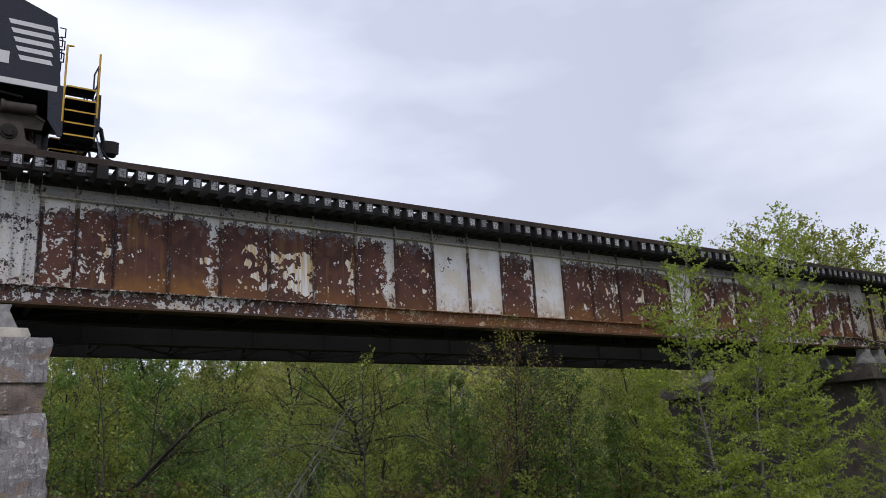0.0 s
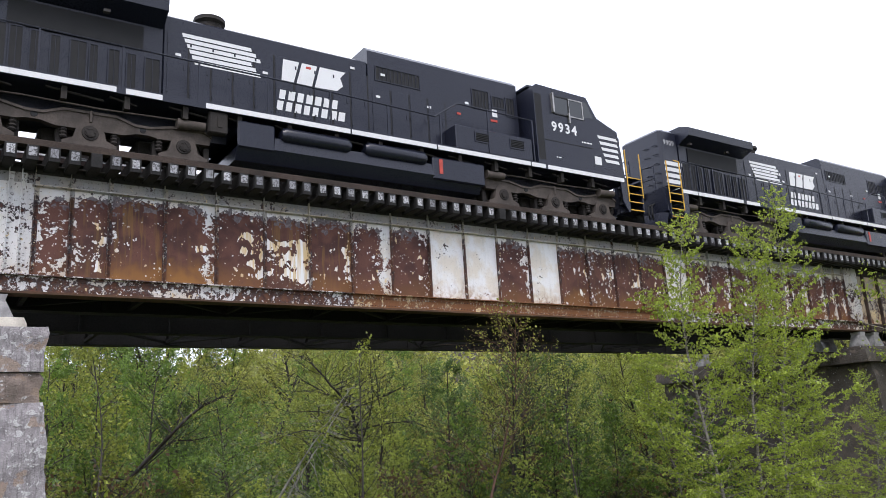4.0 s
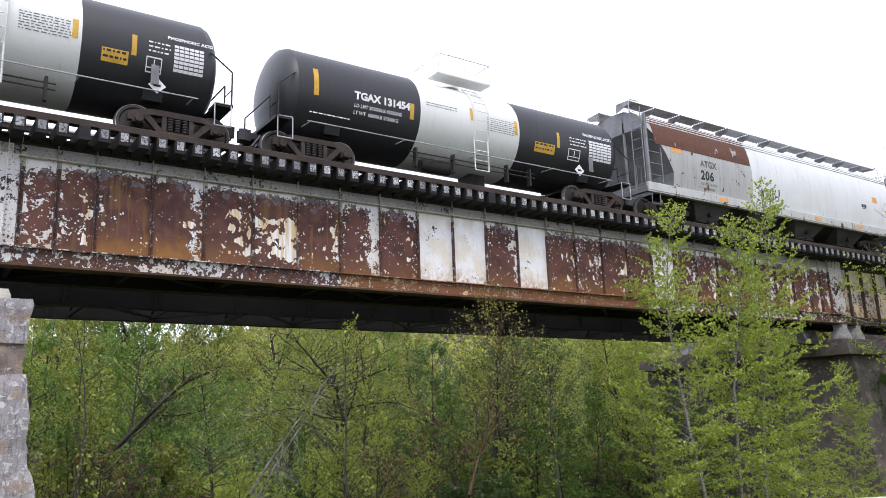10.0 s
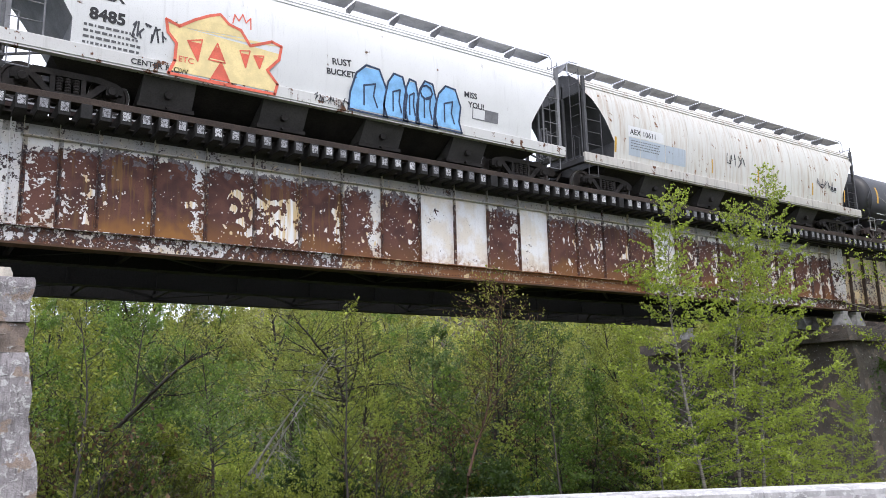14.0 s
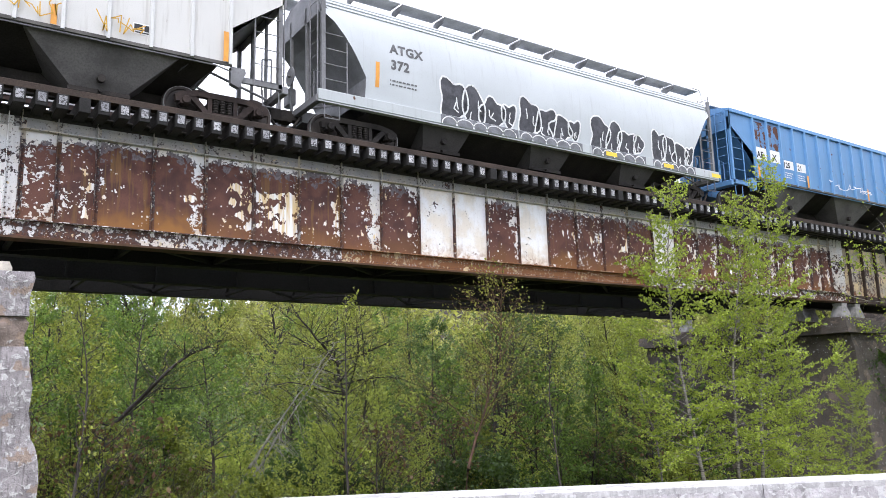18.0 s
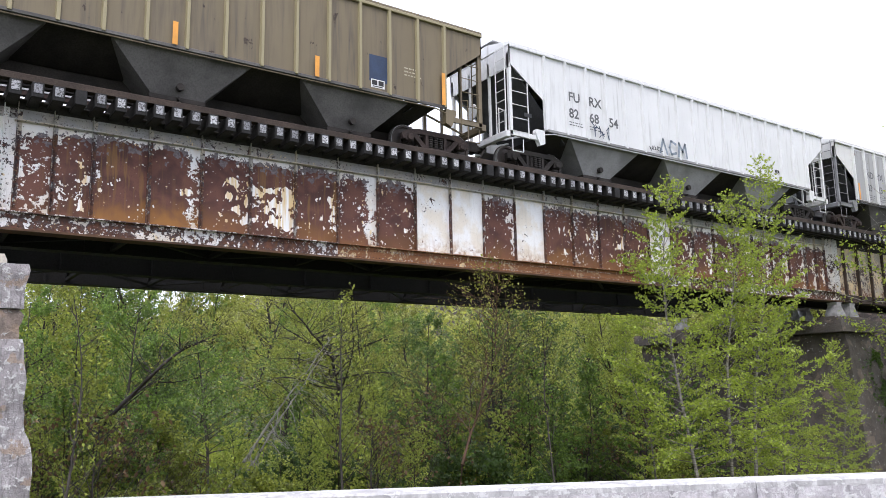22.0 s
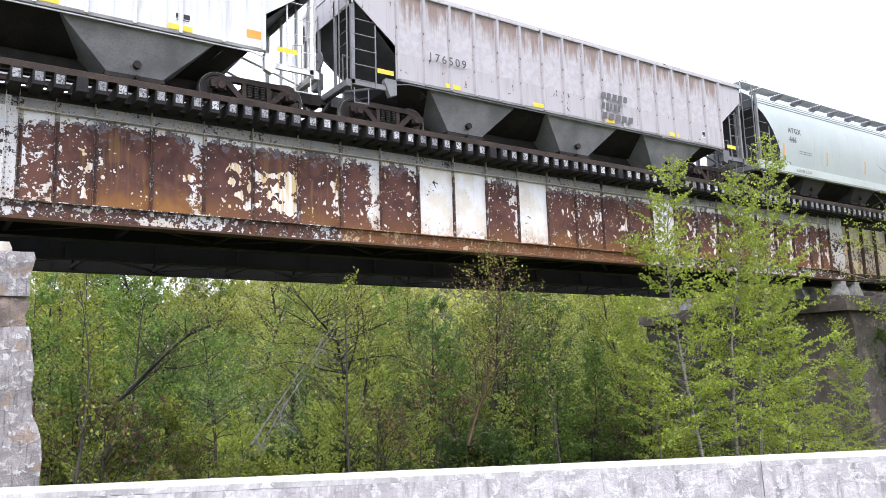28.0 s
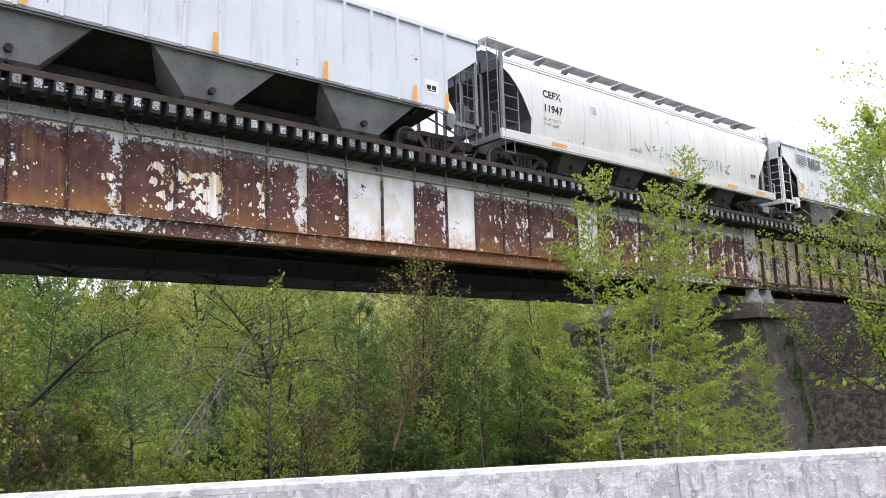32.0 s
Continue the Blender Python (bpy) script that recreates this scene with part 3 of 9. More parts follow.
def web_rust(name, seed, bay, cover, near, far, dots, patch, ochre, orange):
    """One web panel: white paint flaked back to grey primer and maroon rust, spattered with pale round scars."""
    n = Nodes(name)
    here = n.coords(True)
    p = n.coords(True, shift=(seed * 3.1, seed, seed * 1.3))
    u = n.step(n.axis(here, 0), bay[0], bay[1])
    v = n.math("DIVIDE", n.math("SUBTRACT", n.axis(here, 2), LEDGE), CHORD - LEDGE)
    big, mid, small = n.noise(p, 2.2, 3, 0.5, 0.4), n.noise(p, 7.5, 3, 0.5, 0.5), n.noise(p, 21, 2, 0.5, 0.3)
    part_of = lambda x, k: n.math("MULTIPLY", n.math("SUBTRACT", x, 0.5), k)
    field = n.math("ADD", n.math("ADD", part_of(big, 1.4), part_of(mid, 2.1)), part_of(small, 0.9))
    field = n.math("ADD", field, (cover - 0.5) * 1.5 + 0.27)
    field = n.math("SUBTRACT", field, n.step(u, 0.0, 0.3, near * 0.9, 0.0))
    field = n.math("SUBTRACT", field, n.step(u, 0.6, 1.0, 0.0, far * 0.85))
    field = n.math("SUBTRACT", field, n.step(v, 0.86, 1.0, 0.0, 0.8))
    gone = n.step(field, -0.012, 0.012)
    fine, runs = n.noise(p, 38, 4, 0.6), n.noise(n.coords(True, scale=(6, 1, 0.45), shift=(seed, 0, 0)), 1.5, 4, 0.6)
    steel = n.mix(n.step(big, 0.35, 0.65), (0.064, 0.024, 0.020), (0.125, 0.049, 0.035))
    steel = n.mix(n.step(fine, 0.5, 0.75, 0, 0.55), steel, (0.035, 0.016, 0.014))
    steel = n.mix(n.step(runs, 0.50, 0.66, 0, ochre), steel, (0.21, 0.115, 0.03))
    foot = n.step(n.math("ADD", v, part_of(big, 0.7)), 0.02, 0.34, orange, 0.0)
    steel = n.mix(foot, steel, (0.26, 0.115, 0.028))
    primer = n.step(n.math("ADD", n.math("ADD", v, part_of(mid, 0.9)), part_of(big, 0.4)), 0.90, 0.92)
    grey = n.mix(n.step(small, 0.4, 0.6), (0.11, 0.10, 0.115), (0.19, 0.18, 0.195))
    steel = n.mix(n.math("MULTIPLY", primer, 0.8), steel, grey)
    pale = n.mix(n.step(n.noise(p, 1.9, 4), 0.40, 0.62, 0, 0.35), PAINT, (0.60, 0.49, 0.33))
    pale = n.mix(n.step(runs, 0.5, 0.8, 0, 0.4), pale, lighter(PAINT, 0.62))
    pale = n.mix(n.step(v, 0.0, 0.25, 0.5, 0.0), pale, (0.46, 0.34, 0.2))
    rim = n.step(field, -0.14, -0.05)
    c = n.mix(n.math("MULTIPLY", rim, n.step(small, 0.45, 0.5, 0, 0.8)), pale, (0.15, 0.13, 0.135))
    c = n.mix(gone, c, steel)

    def scars(scale, share, size, shift):
        """Round spots, one in some of the cells."""
        w = n.t.nodes.new("ShaderNodeTexVoronoi")
        n.put(w.inputs["Vector"], n.coords(True, shift=(seed * 2 + shift, 0, seed + shift)))
        w.inputs["Scale"].default_value = scale
        r = n.math("MULTIPLY", n.math("SUBTRACT", n.axis(w.outputs["Color"], 0), 1 - share), size / share)
        return n.step(n.math("ADD", n.math("SUBTRACT", w.outputs["Distance"], r), part_of(small, 0.35)), 0.012, -0.012)
    light = n.mix(n.step(n.noise(p, 3.3), 0.48, 0.6), lighter(PAINT, 1.05), (0.62, 0.46, 0.27))
    near_edge = n.step(field, 1.2, 0.1, 0.6, 1.0)
    for m in (scars(8, dots, 0.34, 0.0), scars(17, dots, 0.36, 3.0)):
        c = n.mix(n.math("MULTIPLY", m, n.step(n.math("MULTIPLY", near_edge, n.noise(p, 1.9, 2)), 0.34, 0.42)), c, light)
    pits = n.math("MULTIPLY", scars(10, 0.35, 0.33, 7.0), n.math("SUBTRACT", 1.0, gone))
    c = n.mix(pits, c, (0.065, 0.042, 0.04))
    if patch:
        sheet = n.math("ADD", n.noise(n.coords(True, scale=(1.2, 1, 0.85), shift=(seed * 5, 0, seed)), 3.4, 3, 0.55, 0.3), n.math("MULTIPLY", n.step(n.math("ABSOLUTE", n.math("SUBTRACT", v, 0.4)), 0.2, 0.42), -0.25))
        sheet = n.math("ADD", sheet, n.step(u, 0.0, 1.0, -0.07, 0.07))
        hue = n.mix(n.step(runs, 0.42, 0.62), lighter(PAINT, 1.1), (0.66, 0.50, 0.27))
        c = n.mix(n.step(sheet, 0.68 - 0.20 * patch, 0.686 - 0.20 * patch), c, hue)
    n.bump(n.math("ADD", n.math("MULTIPLY", gone, -0.5), n.math("MULTIPLY", fine, 0.3)), 0.4, 0.012)
    return n.done(c, n.step(gone, 0, 1, 0.45, 0.8))


posts = [1.77, 2.46, 3.24] + [3.24 + 1.187 * i for i in range(1, 24)] + [31.32, 32.0]


def near_span():
    """The span in full view: riveted plate girder with web panels, stiffeners, ledges and flanges."""
    t = thing("bridge_girder", "riveted steel plate girder, pale paint flaking off brown rust", "bridge girder", "bridge girders")
    x0, x1 = 0.62, 33.0
    end_mat = stripes_of_rust("girder_end_paint", PAINT, 9.0, 0.42, 0.3, 0.2)
    cuts = [x0] + posts + [x1]
    for i, (a, b) in enumerate(zip(cuts, cuts[1:])):
        if i in (0, len(cuts) - 2):
            m = end_mat
        else:
            spec = BAYS[i - 1] if i <= len(BAYS) else OTHER_BAY
            m = web_rust("web_panel_paint", 3.7 * i + 1.3, (a, b), *spec) if spec else stripes_of_rust("white_web_paint", lighter(PAINT, 1.12), 3.7 * i + 1.3, 0.02, 0.85, 0.4, 1.0, (a, b))
        s = Shape()
        s.box(a + 0.001, b - 0.001, WEB, WEB + 0.012, LEDGE - 0.05, CHORD + 0.05)
        part("web_panel", s, m, t)
        # upper plate over this bay
        s = Shape()
        s.box(a + 0.001, b - 0.001, WEB - 0.012, WEB + 0.012, CHORD + 0.05, SEAT - 0.03)
        part("upper_plate", s, chord_paint, t)
    for x in posts:
        s = Shape()
        s.box(x - 0.006, x + 0.006, WEB - 0.115, WEB - 0.001, LEDGE + 0.01, SEAT - 0.02)
        s.box(x + 0.006, x + 0.095, WEB - 0.014, WEB - 0.0005, LEDGE + 0.01, SEAT - 0.02)
        part("stiffener", s, girder_frame, t)
    for x in (0.72, 0.98, 1.28, 1.52, 32.25, 32.5, 32.75, 32.93):
        s = Shape()
        s.box(x - 0.006, x + 0.006, WEB - 0.13, WEB - 0.001, LEDGE + 0.01, SEAT - 0.02)
        s.box(x + 0.006, x + 0.1, WEB - 0.016, WEB - 0.0005, LEDGE + 0.01, SEAT - 0.02)
        part("end_stiffener", s, end_mat, t)
    s = Shape()
    s.prism([(WEB - 0.012, CHORD - 0.02), (WEB - 0.125, CHORD - 0.008), (WEB - 0.125, CHORD + 0.008), (WEB - 0.012, CHORD + 0.012)], "x", x0 + 1.1, x1 - 1.0)
    part("upper_ledge", s, ledge_paint, t)
    s = Shape()
    s.box(x0, x1, WEB - 0.2, WEB + 0.2, SEAT - 0.03, SEAT - 0.002)
    s.box(x0, x1, WEB - 0.03, WEB - 0.013, SEAT - 0.17, SEAT - 0.03)
    part("top_flange", s, dark_chord, t)
    for a, b, m in ((x0, 9.2, flange_rust), (9.2, 20.5, flange_orange), (20.5, x1, flange_rust)):
        s = Shape()
        s.box(a, b, WEB - 0.022, WEB - 0.001, FLANGE + 0.05, LEDGE + 0.02)
        s.box(a, b, WEB - 0.135, WEB - 0.001, LEDGE - 0.012, LEDGE + 0.01)
        part("lower_plate", s, m, t)
        s = Shape()
        s.box(a, b, WEB - 0.21, WEB + 0.21, FLANGE, FLANGE + 0.03)
        s.box(a, b, WEB - 0.19, WEB + 0.19, FLANGE + 0.031, FLANGE + 0.05)
        part("bottom_flange", s, brown_edge, t)
    rows = []
    for x in posts + [0.72, 0.98, 1.28, 1.52]:
        rows.append((x + 0.05, LEDGE + 0.12, x + 0.05, CHORD - 0.1, 0.105))
        rows.append((x + 0.05, CHORD + 0.1, x + 0.05, SEAT - 0.1, 0.11))
    rivets(rows, WEB - 0.014, girder_frame, "stiffener_rivets", t)
    rivets([(x0 + 0.1, CHORD + 0.10, x1 - 0.1, CHORD + 0.10, 0.1), (x0 + 0.15, SEAT - 0.22, x1 - 0.1, SEAT - 0.22, 0.1)], WEB - 0.012, chord_paint, "chord_rivets", t)
    rivets([(x0 + 0.1, FLANGE + 0.13, x1 - 0.1, FLANGE + 0.13, 0.1), (x0 + 0.15, LEDGE - 0.1, x1 - 0.1, LEDGE - 0.1, 0.1)], WEB - 0.022, flange_rust, "flange_rivets", t)
    for x in (1.2, 32.5):
        bearing(x, WEB, t, bear_pale)


near_span()
tan_rust = stripes_of_rust("tan_rust_web", (0.36, 0.32, 0.26), 21.0, 0.42, 0.5, 0.9)
brown_rust = plain("brown_rust_stiffener", (0.055, 0.035, 0.027), 0.85, vary=0.4, scale=2, world=True)


def plain_girder(x0, x1, y, web, posts_at, group_label, bottom=FLANGE):
    """A girder of the other spans: web, flanges, stiffeners, ledges."""
    t = thing("bridge_girder", group_label, "bridge girder", "bridge girders")
    s = Shape()
    s.box(x0, x1, y, y + 0.014, bottom + 0.04, SEAT - 0.03)
    part("web", s, web, t)
    s = Shape()
    s.box(x0, x1, y - 0.2, y + 0.2, SEAT - 0.03, SEAT - 0.002)
    s.box(x0, x1, y - 0.02, y - 0.001, SEAT - 0.4, SEAT - 0.03)
    part("top_flange", s, dark_chord if web is not shaded_steel else shaded_steel, t)
    s = Shape()
    s.box(x0, x1, y - 0.2, y + 0.2, bottom, bottom + 0.04)
    s.box(x0, x1, y - 0.02, y - 0.001, bottom + 0.04, bottom + 0.36)
    part("bottom_flange", s, brown_rust if web is not shaded_steel else shaded_steel, t)
    for side in (-1, 1):
        for x in posts_at:
            s = Shape()
            s.box(x - 0.03, x + 0.03, *(sorted((y + (0.014 if side > 0 else 0), y + side * 0.12))), bottom + 0.05, SEAT - 0.04)
            part("stiffener", s, brown_rust if web is not shaded_steel else shaded_steel, t)
    for x in (x0 + 0.5, x1 - 0.5):
        bearing(x, y + 0.007, t, bear_pale)


every = lambda a, b, s: [a + s * i for i in range(int((b - a) / s) + 1)]
plain_girder(33.06, 52.1, WEB, tan_rust, every(33.5, 51.8, 1.1), "rusty tan plate girder with close-set stiffeners")
plain_girder(-32.2, 0.56, WEB, girder_frame, every(-31.9, 0.4, 1.19), "riveted steel plate girder beyond the pier, pale flaking paint")
# rear girders: the deck's shade is put into their colour
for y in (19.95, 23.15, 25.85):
    plain_girder(0.62, 33.0, y, shaded_steel, every(1.2, 32.8, 2.38), "steel plate girder behind the front one, coloured near-black for shade")
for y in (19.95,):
    plain_girder(33.06, 52.1, y, shaded_steel, every(33.5, 51.8, 2.4), "steel plate girder behind the front one, coloured near-black for shade")
    plain_girder(-32.2, 0.56, y, shaded_steel, every(-31.9, 0.4, 2.4), "steel plate girder behind the front one, coloured near-black for shade")

bracing = thing("lateral_bracing", "steel cross frames and diagonals between the girders, coloured near-black for shade", "bracing")
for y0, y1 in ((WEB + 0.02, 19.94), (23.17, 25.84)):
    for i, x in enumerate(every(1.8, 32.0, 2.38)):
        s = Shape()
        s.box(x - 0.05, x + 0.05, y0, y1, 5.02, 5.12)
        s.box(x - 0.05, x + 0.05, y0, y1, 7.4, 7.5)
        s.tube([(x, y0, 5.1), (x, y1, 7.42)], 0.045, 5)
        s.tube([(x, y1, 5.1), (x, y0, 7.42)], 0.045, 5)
        part("cross_frame", s, shaded_steel, bracing)
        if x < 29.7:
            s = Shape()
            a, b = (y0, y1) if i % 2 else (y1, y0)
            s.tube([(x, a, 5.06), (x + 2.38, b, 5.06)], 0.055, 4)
            part("diagonal", s, shaded_steel, bracing)

# ---------------------------------------------------------------- track
deck = thing("bridge_deck", "open railway deck of dark creosoted ties with pale plated ends", "railway track")
n = Nodes("tie_end_plate")
p = n.coords(True)
spots = n.noise(p, 26, 3, 0.6, 1.0)
c = n.mix(n.step(spots, 0.42, 0.56), (0.05, 0.048, 0.05), n.mix(n.own(), (0.2, 0.2, 0.22), (0.62, 0.62, 0.64)))
plate_mat = n.done(c, 0.55)
tie = Shape().box(-0.115, 0.115, 17.2 - TRACK, 20.5 - TRACK, 7.60, 7.925, 0.012).mesh("tie", tie_wood)
plate = Shape().box(-0.078, 0.078, 17.19 - TRACK, 17.199 - TRACK, 7.69, 7.885).mesh("end_plate", plate_mat)
random.seed(4)
for i in range(124):
    x = -3.2 + 0.402 * i
    o = part("tie", tie, None, deck)
    o.location = (x + random.uniform(-0.015, 0.015), TRACK + random.uniform(-0.02, 0.02), random.uniform(-0.004, 0.006))
    o.rotation_euler = (0, 0, random.uniform(-0.012, 0.012))
    if random.random() < 0.93 and x > -1:
        q = part("end_plate", plate, None, o)
s = Shape()
for x in every(46.7, 52.0, 0.402) + every(-32.0, -3.5, 0.402):
    s.box(x - 0.1, x + 0.1, 17.2, 20.5, 7.60, 7.925)
tagged(part("far_ties", s, tie_wood, deck), kind="stuff")
s = Shape()
for x0, x1 in ((-60, -2), (-2, 60)):
    s.prism([(17.22, 7.927), (17.43, 7.927), (17.43, 8.06), (17.40, 8.075), (17.235, 8.07), (17.22, 8.055)], "x", x0, x1)
part("guard_timber", s, guard_wood, deck, "rust-brown guard timber along the tie ends")


def rail_at(y):
    r = thing("rail", "rust-brown steel rail with a polished head", "rail", "rails")
    s = Shape()
    s.prism([(y - 0.07, 7.927), (y + 0.07, 7.927), (y + 0.07, 7.94), (y + 0.012, 7.96), (y + 0.012, 8.055), (y - 0.012, 8.055), (y - 0.012, 7.96), (y - 0.07, 7.94)], "x", -420, 460)
    part("web", s, rusty_rail, r)
    s = Shape()
    s.prism([(y - 0.036, 8.056), (y + 0.036, 8.056), (y + 0.036, 8.09), (y + 0.03, RAIL), (y - 0.03, RAIL), (y - 0.036, 8.09)], "x", -420, 460)
    part("head", s, shiny_rail, r)


for y in (TRACK - 0.755, TRACK + 0.755):
    rail_at(y)
s = Shape()
for x in every(56, 420, 0.6) + every(-420, -36, 0.6):
    s.box(x - 0.11, x + 0.11, TRACK - 1.3, TRACK + 1.3, 7.72, 7.925)
tagged(part("bank_ties", s, tie_wood, None), "dark timber ties in the ballast of the railway bank", "tie", kind="stuff")
ballast_mat = concrete("grey_ballast", (0.16, 0.155, 0.15), 2, 0.4, 0.3, 0.2, 6, 1.2)
for a, b in ((53.0, 460), (-420, -33.4)):
    s = Shape()
    s.prism([(TRACK - 3.3, 7.3), (TRACK + 8, 7.3), (TRACK + 6, 7.8), (TRACK - 1.9, 7.8)], "x", a, b)
    tagged(part("ballast", s, ballast_mat, None), "grey stone ballast on the railway bank", "ballast", kind="stuff")
# railway bank along the line beyond the view
for a, b in ((56, 470), (-440, -46)):
    s = Shape()
    s.prism([(4, -6), (39, -6), (27, 7.42), (15.2, 7.42)], "x", a, b)
    tagged(part("railway_bank", s, floor_mat, None), "grassy earth bank that carries the railway", "bank", kind="structure")

# ---------------------------------------------------------------- train: shared running gear
def wheel_shape(r, y, seg=28):
    """One wheel with tread, flange on the inner side and a dished plate; y is its outer face."""
    k = 1 if y > 0 else -1
    prof = [(0.05, 0.0), (0.13, 0.0), (0.15, 0.03), (r * 0.8, 0.045), (r * 0.84, 0.005), (r * 0.975, 0.0), (r, 0.012), (r * 1.005, 0.1), (r * 1.06, 0.115), (r * 1.06, 0.14), (r * 0.85, 0.14), (0.16, 0.12), (0.05, 0.16)]
    return Shape().lathe([(a, y - k * b) for a, b in prof], (0, 0, 0), "y", seg)


def wheelset_mesh(r, name):
    s = Shape()
    s.cyl((0, -0.95, 0), (0, 0.95, 0), 0.075, seg=10)
    ax = s.mesh("axle", wheel_steel)
    out = [("axle", ax)]
    for y in (-0.8, 0.8):
        out.append(("wheel", wheel_shape(r, y).mesh("wheel", wheel_steel)))
    rim = Shape()
    rim.lathe([(r * 0.985, -0.803), (r * 1.0, -0.803), (r * 1.006, -0.79), (r * 1.006, -0.70), (r * 0.98, -0.72)], (0, 0, 0), "y", 28, False)
    out.append(("tread", rim.mesh("tread", bright_steel)))
    return out


FREIGHT_R, LOCO_R = 0.44, 0.51
freight_wheels, loco_wheels = wheelset_mesh(FREIGHT_R, "freight"), wheelset_mesh(LOCO_R, "loco")


def joined(pieces, name):
    """One mesh from several, each keeping its material."""
    me = bpy.data.meshes.new(name)
    v, f, m, mats = [], [], [], []
    for _, src in pieces:
        n0 = len(v)
        v += [tuple(q.co) for q in src.vertices]
        k = len(mats)
        mats.append(src.materials[0])
        for q in src.polygons:
            f.append(tuple(i + n0 for i in q.vertices))
            m.append(k)
    me.from_pydata(v, [], f)
    for q in mats:
        me.materials.append(q)
    me.polygons.foreach_set("material_index", m)
    me.shade_smooth()
    me.set_sharp_from_angle(angle=radians(35))
    return me


freight_wheelset, loco_wheelset = joined(freight_wheels, "wheelset"), joined(loco_wheels, "wheelset")


def sideframe_shape(y):
    """Cast side frame of a freight truck: top chord, sloping tension members, columns and journal boxes."""
    s = Shape()
    a, b = y - 0.075, y + 0.075
    s.prism([(-1.12, 0.40), (-1.14, 0.56), (-0.98, 0.66), (-0.60, 0.74), (0.60, 0.74), (0.98, 0.66), (1.14, 0.56), (1.12, 0.40), (0.94, 0.42), (0.86, 0.54), (0.56, 0.60), (-0.56, 0.60), (-0.86, 0.54), (-0.94, 0.42)], "y", a, b)
    for k in (-1, 1):
        s.prism([(k * 0.66, 0.60), (k * 0.82, 0.56), (k * 0.42, 0.16), (k * 0.28, 0.20)], "y", a + 0.01, b - 0.01)
        s.prism([(k * 0.26, 0.60), (k * 0.36, 0.60), (k * 0.36, 0.22), (k * 0.26, 0.22)], "y", a + 0.01, b - 0.01)
        s.lathe([(0.0, -0.05), (0.085, -0.05), (0.10, -0.03), (0.12, 0.1)], (k * 0.86 * 1.04, a - 0.02, 0.45), "y", 12)
        s.box(k * 0.9 - 0.13, k * 0.9 + 0.13, a - 0.01, b + 0.01, 0.36, 0.56)
    s.prism([(-0.44, 0.14), (0.44, 0.14), (0.40, 0.24), (-0.40, 0.24)], "y", a - 0.02, b + 0.02)
    return s


def spring_shape(x, y):
    """One coil spring of a truck's nest."""
    s = Shape()
    s.lathe([q for i in range(5) for q in ((0.055, 0.25 + i * 0.065), (0.078, 0.28 + i * 0.065))] + [(0.055, 0.575)], (x, y, 0), "z", 8)
    return s


side_meshes = {k: [sideframe_shape(y).mesh("side_frame", m) for y in (-1.0, 1.0)] for k, m in (("rust", truck_steel), ("grey", dark_grime))}
spring_meshes = {k: [[spring_shape(x, y).mesh("spring", m) for x in (-0.17, 0.0, 0.17)] for y in (-1.04, 1.04)] for k, m in (("rust", dark_grime), ("grey", dark_grime))}
bolster_mesh = Shape().box(-0.2, 0.2, -1.0, 1.0, 0.5, 0.72, 0.03).mesh("truck", dark_grime)


def freight_truck(car, x, tone="rust"):
    t = part("truck", bolster_mesh, None, car)
    t.location.x = x
    for k in (0, 1):
        part("side_frame", side_meshes[tone][k], None, t)
        for me in spring_meshes[tone][k]:
            part("spring", me, None, t)
    for dx in (-0.89, 0.89):
        w = part("wheelset", freight_wheelset, None, t)
        w.location = (dx, 0, FREIGHT_R)


def coupler(car, x, k):
    s = Shape()
    s.box(*sorted((x - k * 0.9, x - k * 0.28)), -0.12, 0.12, 0.78, 0.98, 0.02)
    s.prism([(x - k * 0.3, -0.16), (x - k * 0.3, 0.14), (x - k * 0.05, 0.16), (x, 0.05), (x - k * 0.08, -0.02), (x + k * 0.02, -0.14), (x - k * 0.1, -0.19)], "z", 0.72, 1.02)
    s.tube([(x - k * 0.5, -0.3, 0.85), (x - k * 0.25, -0.34, 0.5), (x, -0.2, 0.42), (x + k * 0.1, -0.1, 0.5)], 0.035, 6)
    part("coupler", s, dark_grime, car)


def rungs(s, x, y0, y1, z0, z1, n, r=0.013):
    for i in range(n):
        z = z0 + (z1 - z0) * i / (n - 1)
        s.tube([(x, y0, z), (x, y1, z)], r, 5)


def marks(car, x, z, w, h, mat, bend=None, y=0.0, name="mark"):
    """A flat painted mark or sticker on the -y side."""
    s = Shape()
    rows = 4 if bend else 1
    for i in range(rows):
        za, zb = z + h * i / rows, z + h * (i + 1) / rows
        ya, yb = (bend(za) - 0.005, bend(zb) - 0.005) if bend else (y, y)
        s.add([(x, ya, za), (x + w, ya, za), (x + w, yb, zb), (x, yb, zb)], [(0, 1, 2, 3)])
    return part(name, s, mat, car, smooth=0)


def small_print(car, x, z, w, lines, mat, bend=None, y=0.0, height=0.05, gap=0.04, seed=1):
    """Rows of plain bars for writing too small to read."""
    rnd = random.Random(seed)
    s = Shape()
    for i in range(lines):
        za = z - i * (height + gap)
        tall = height * 0.62
        u = 0.0
        while u < w - 0.05:
            q = rnd.uniform(0.03, 0.13)
            if u + q > w:
                break
            zb = za + tall
            ya, yb = (bend(za) - 0.005, bend(zb) - 0.005) if bend else (y, y)
            s.add([(x + u, ya, za), (x + u + q, ya, za), (x + u + q, yb, zb), (x + u, yb, zb)], [(0, 1, 2, 3)])
            u += q + 0.035
    return tagged(part("small_print", s, mat, car, smooth=0), kind="stuff")


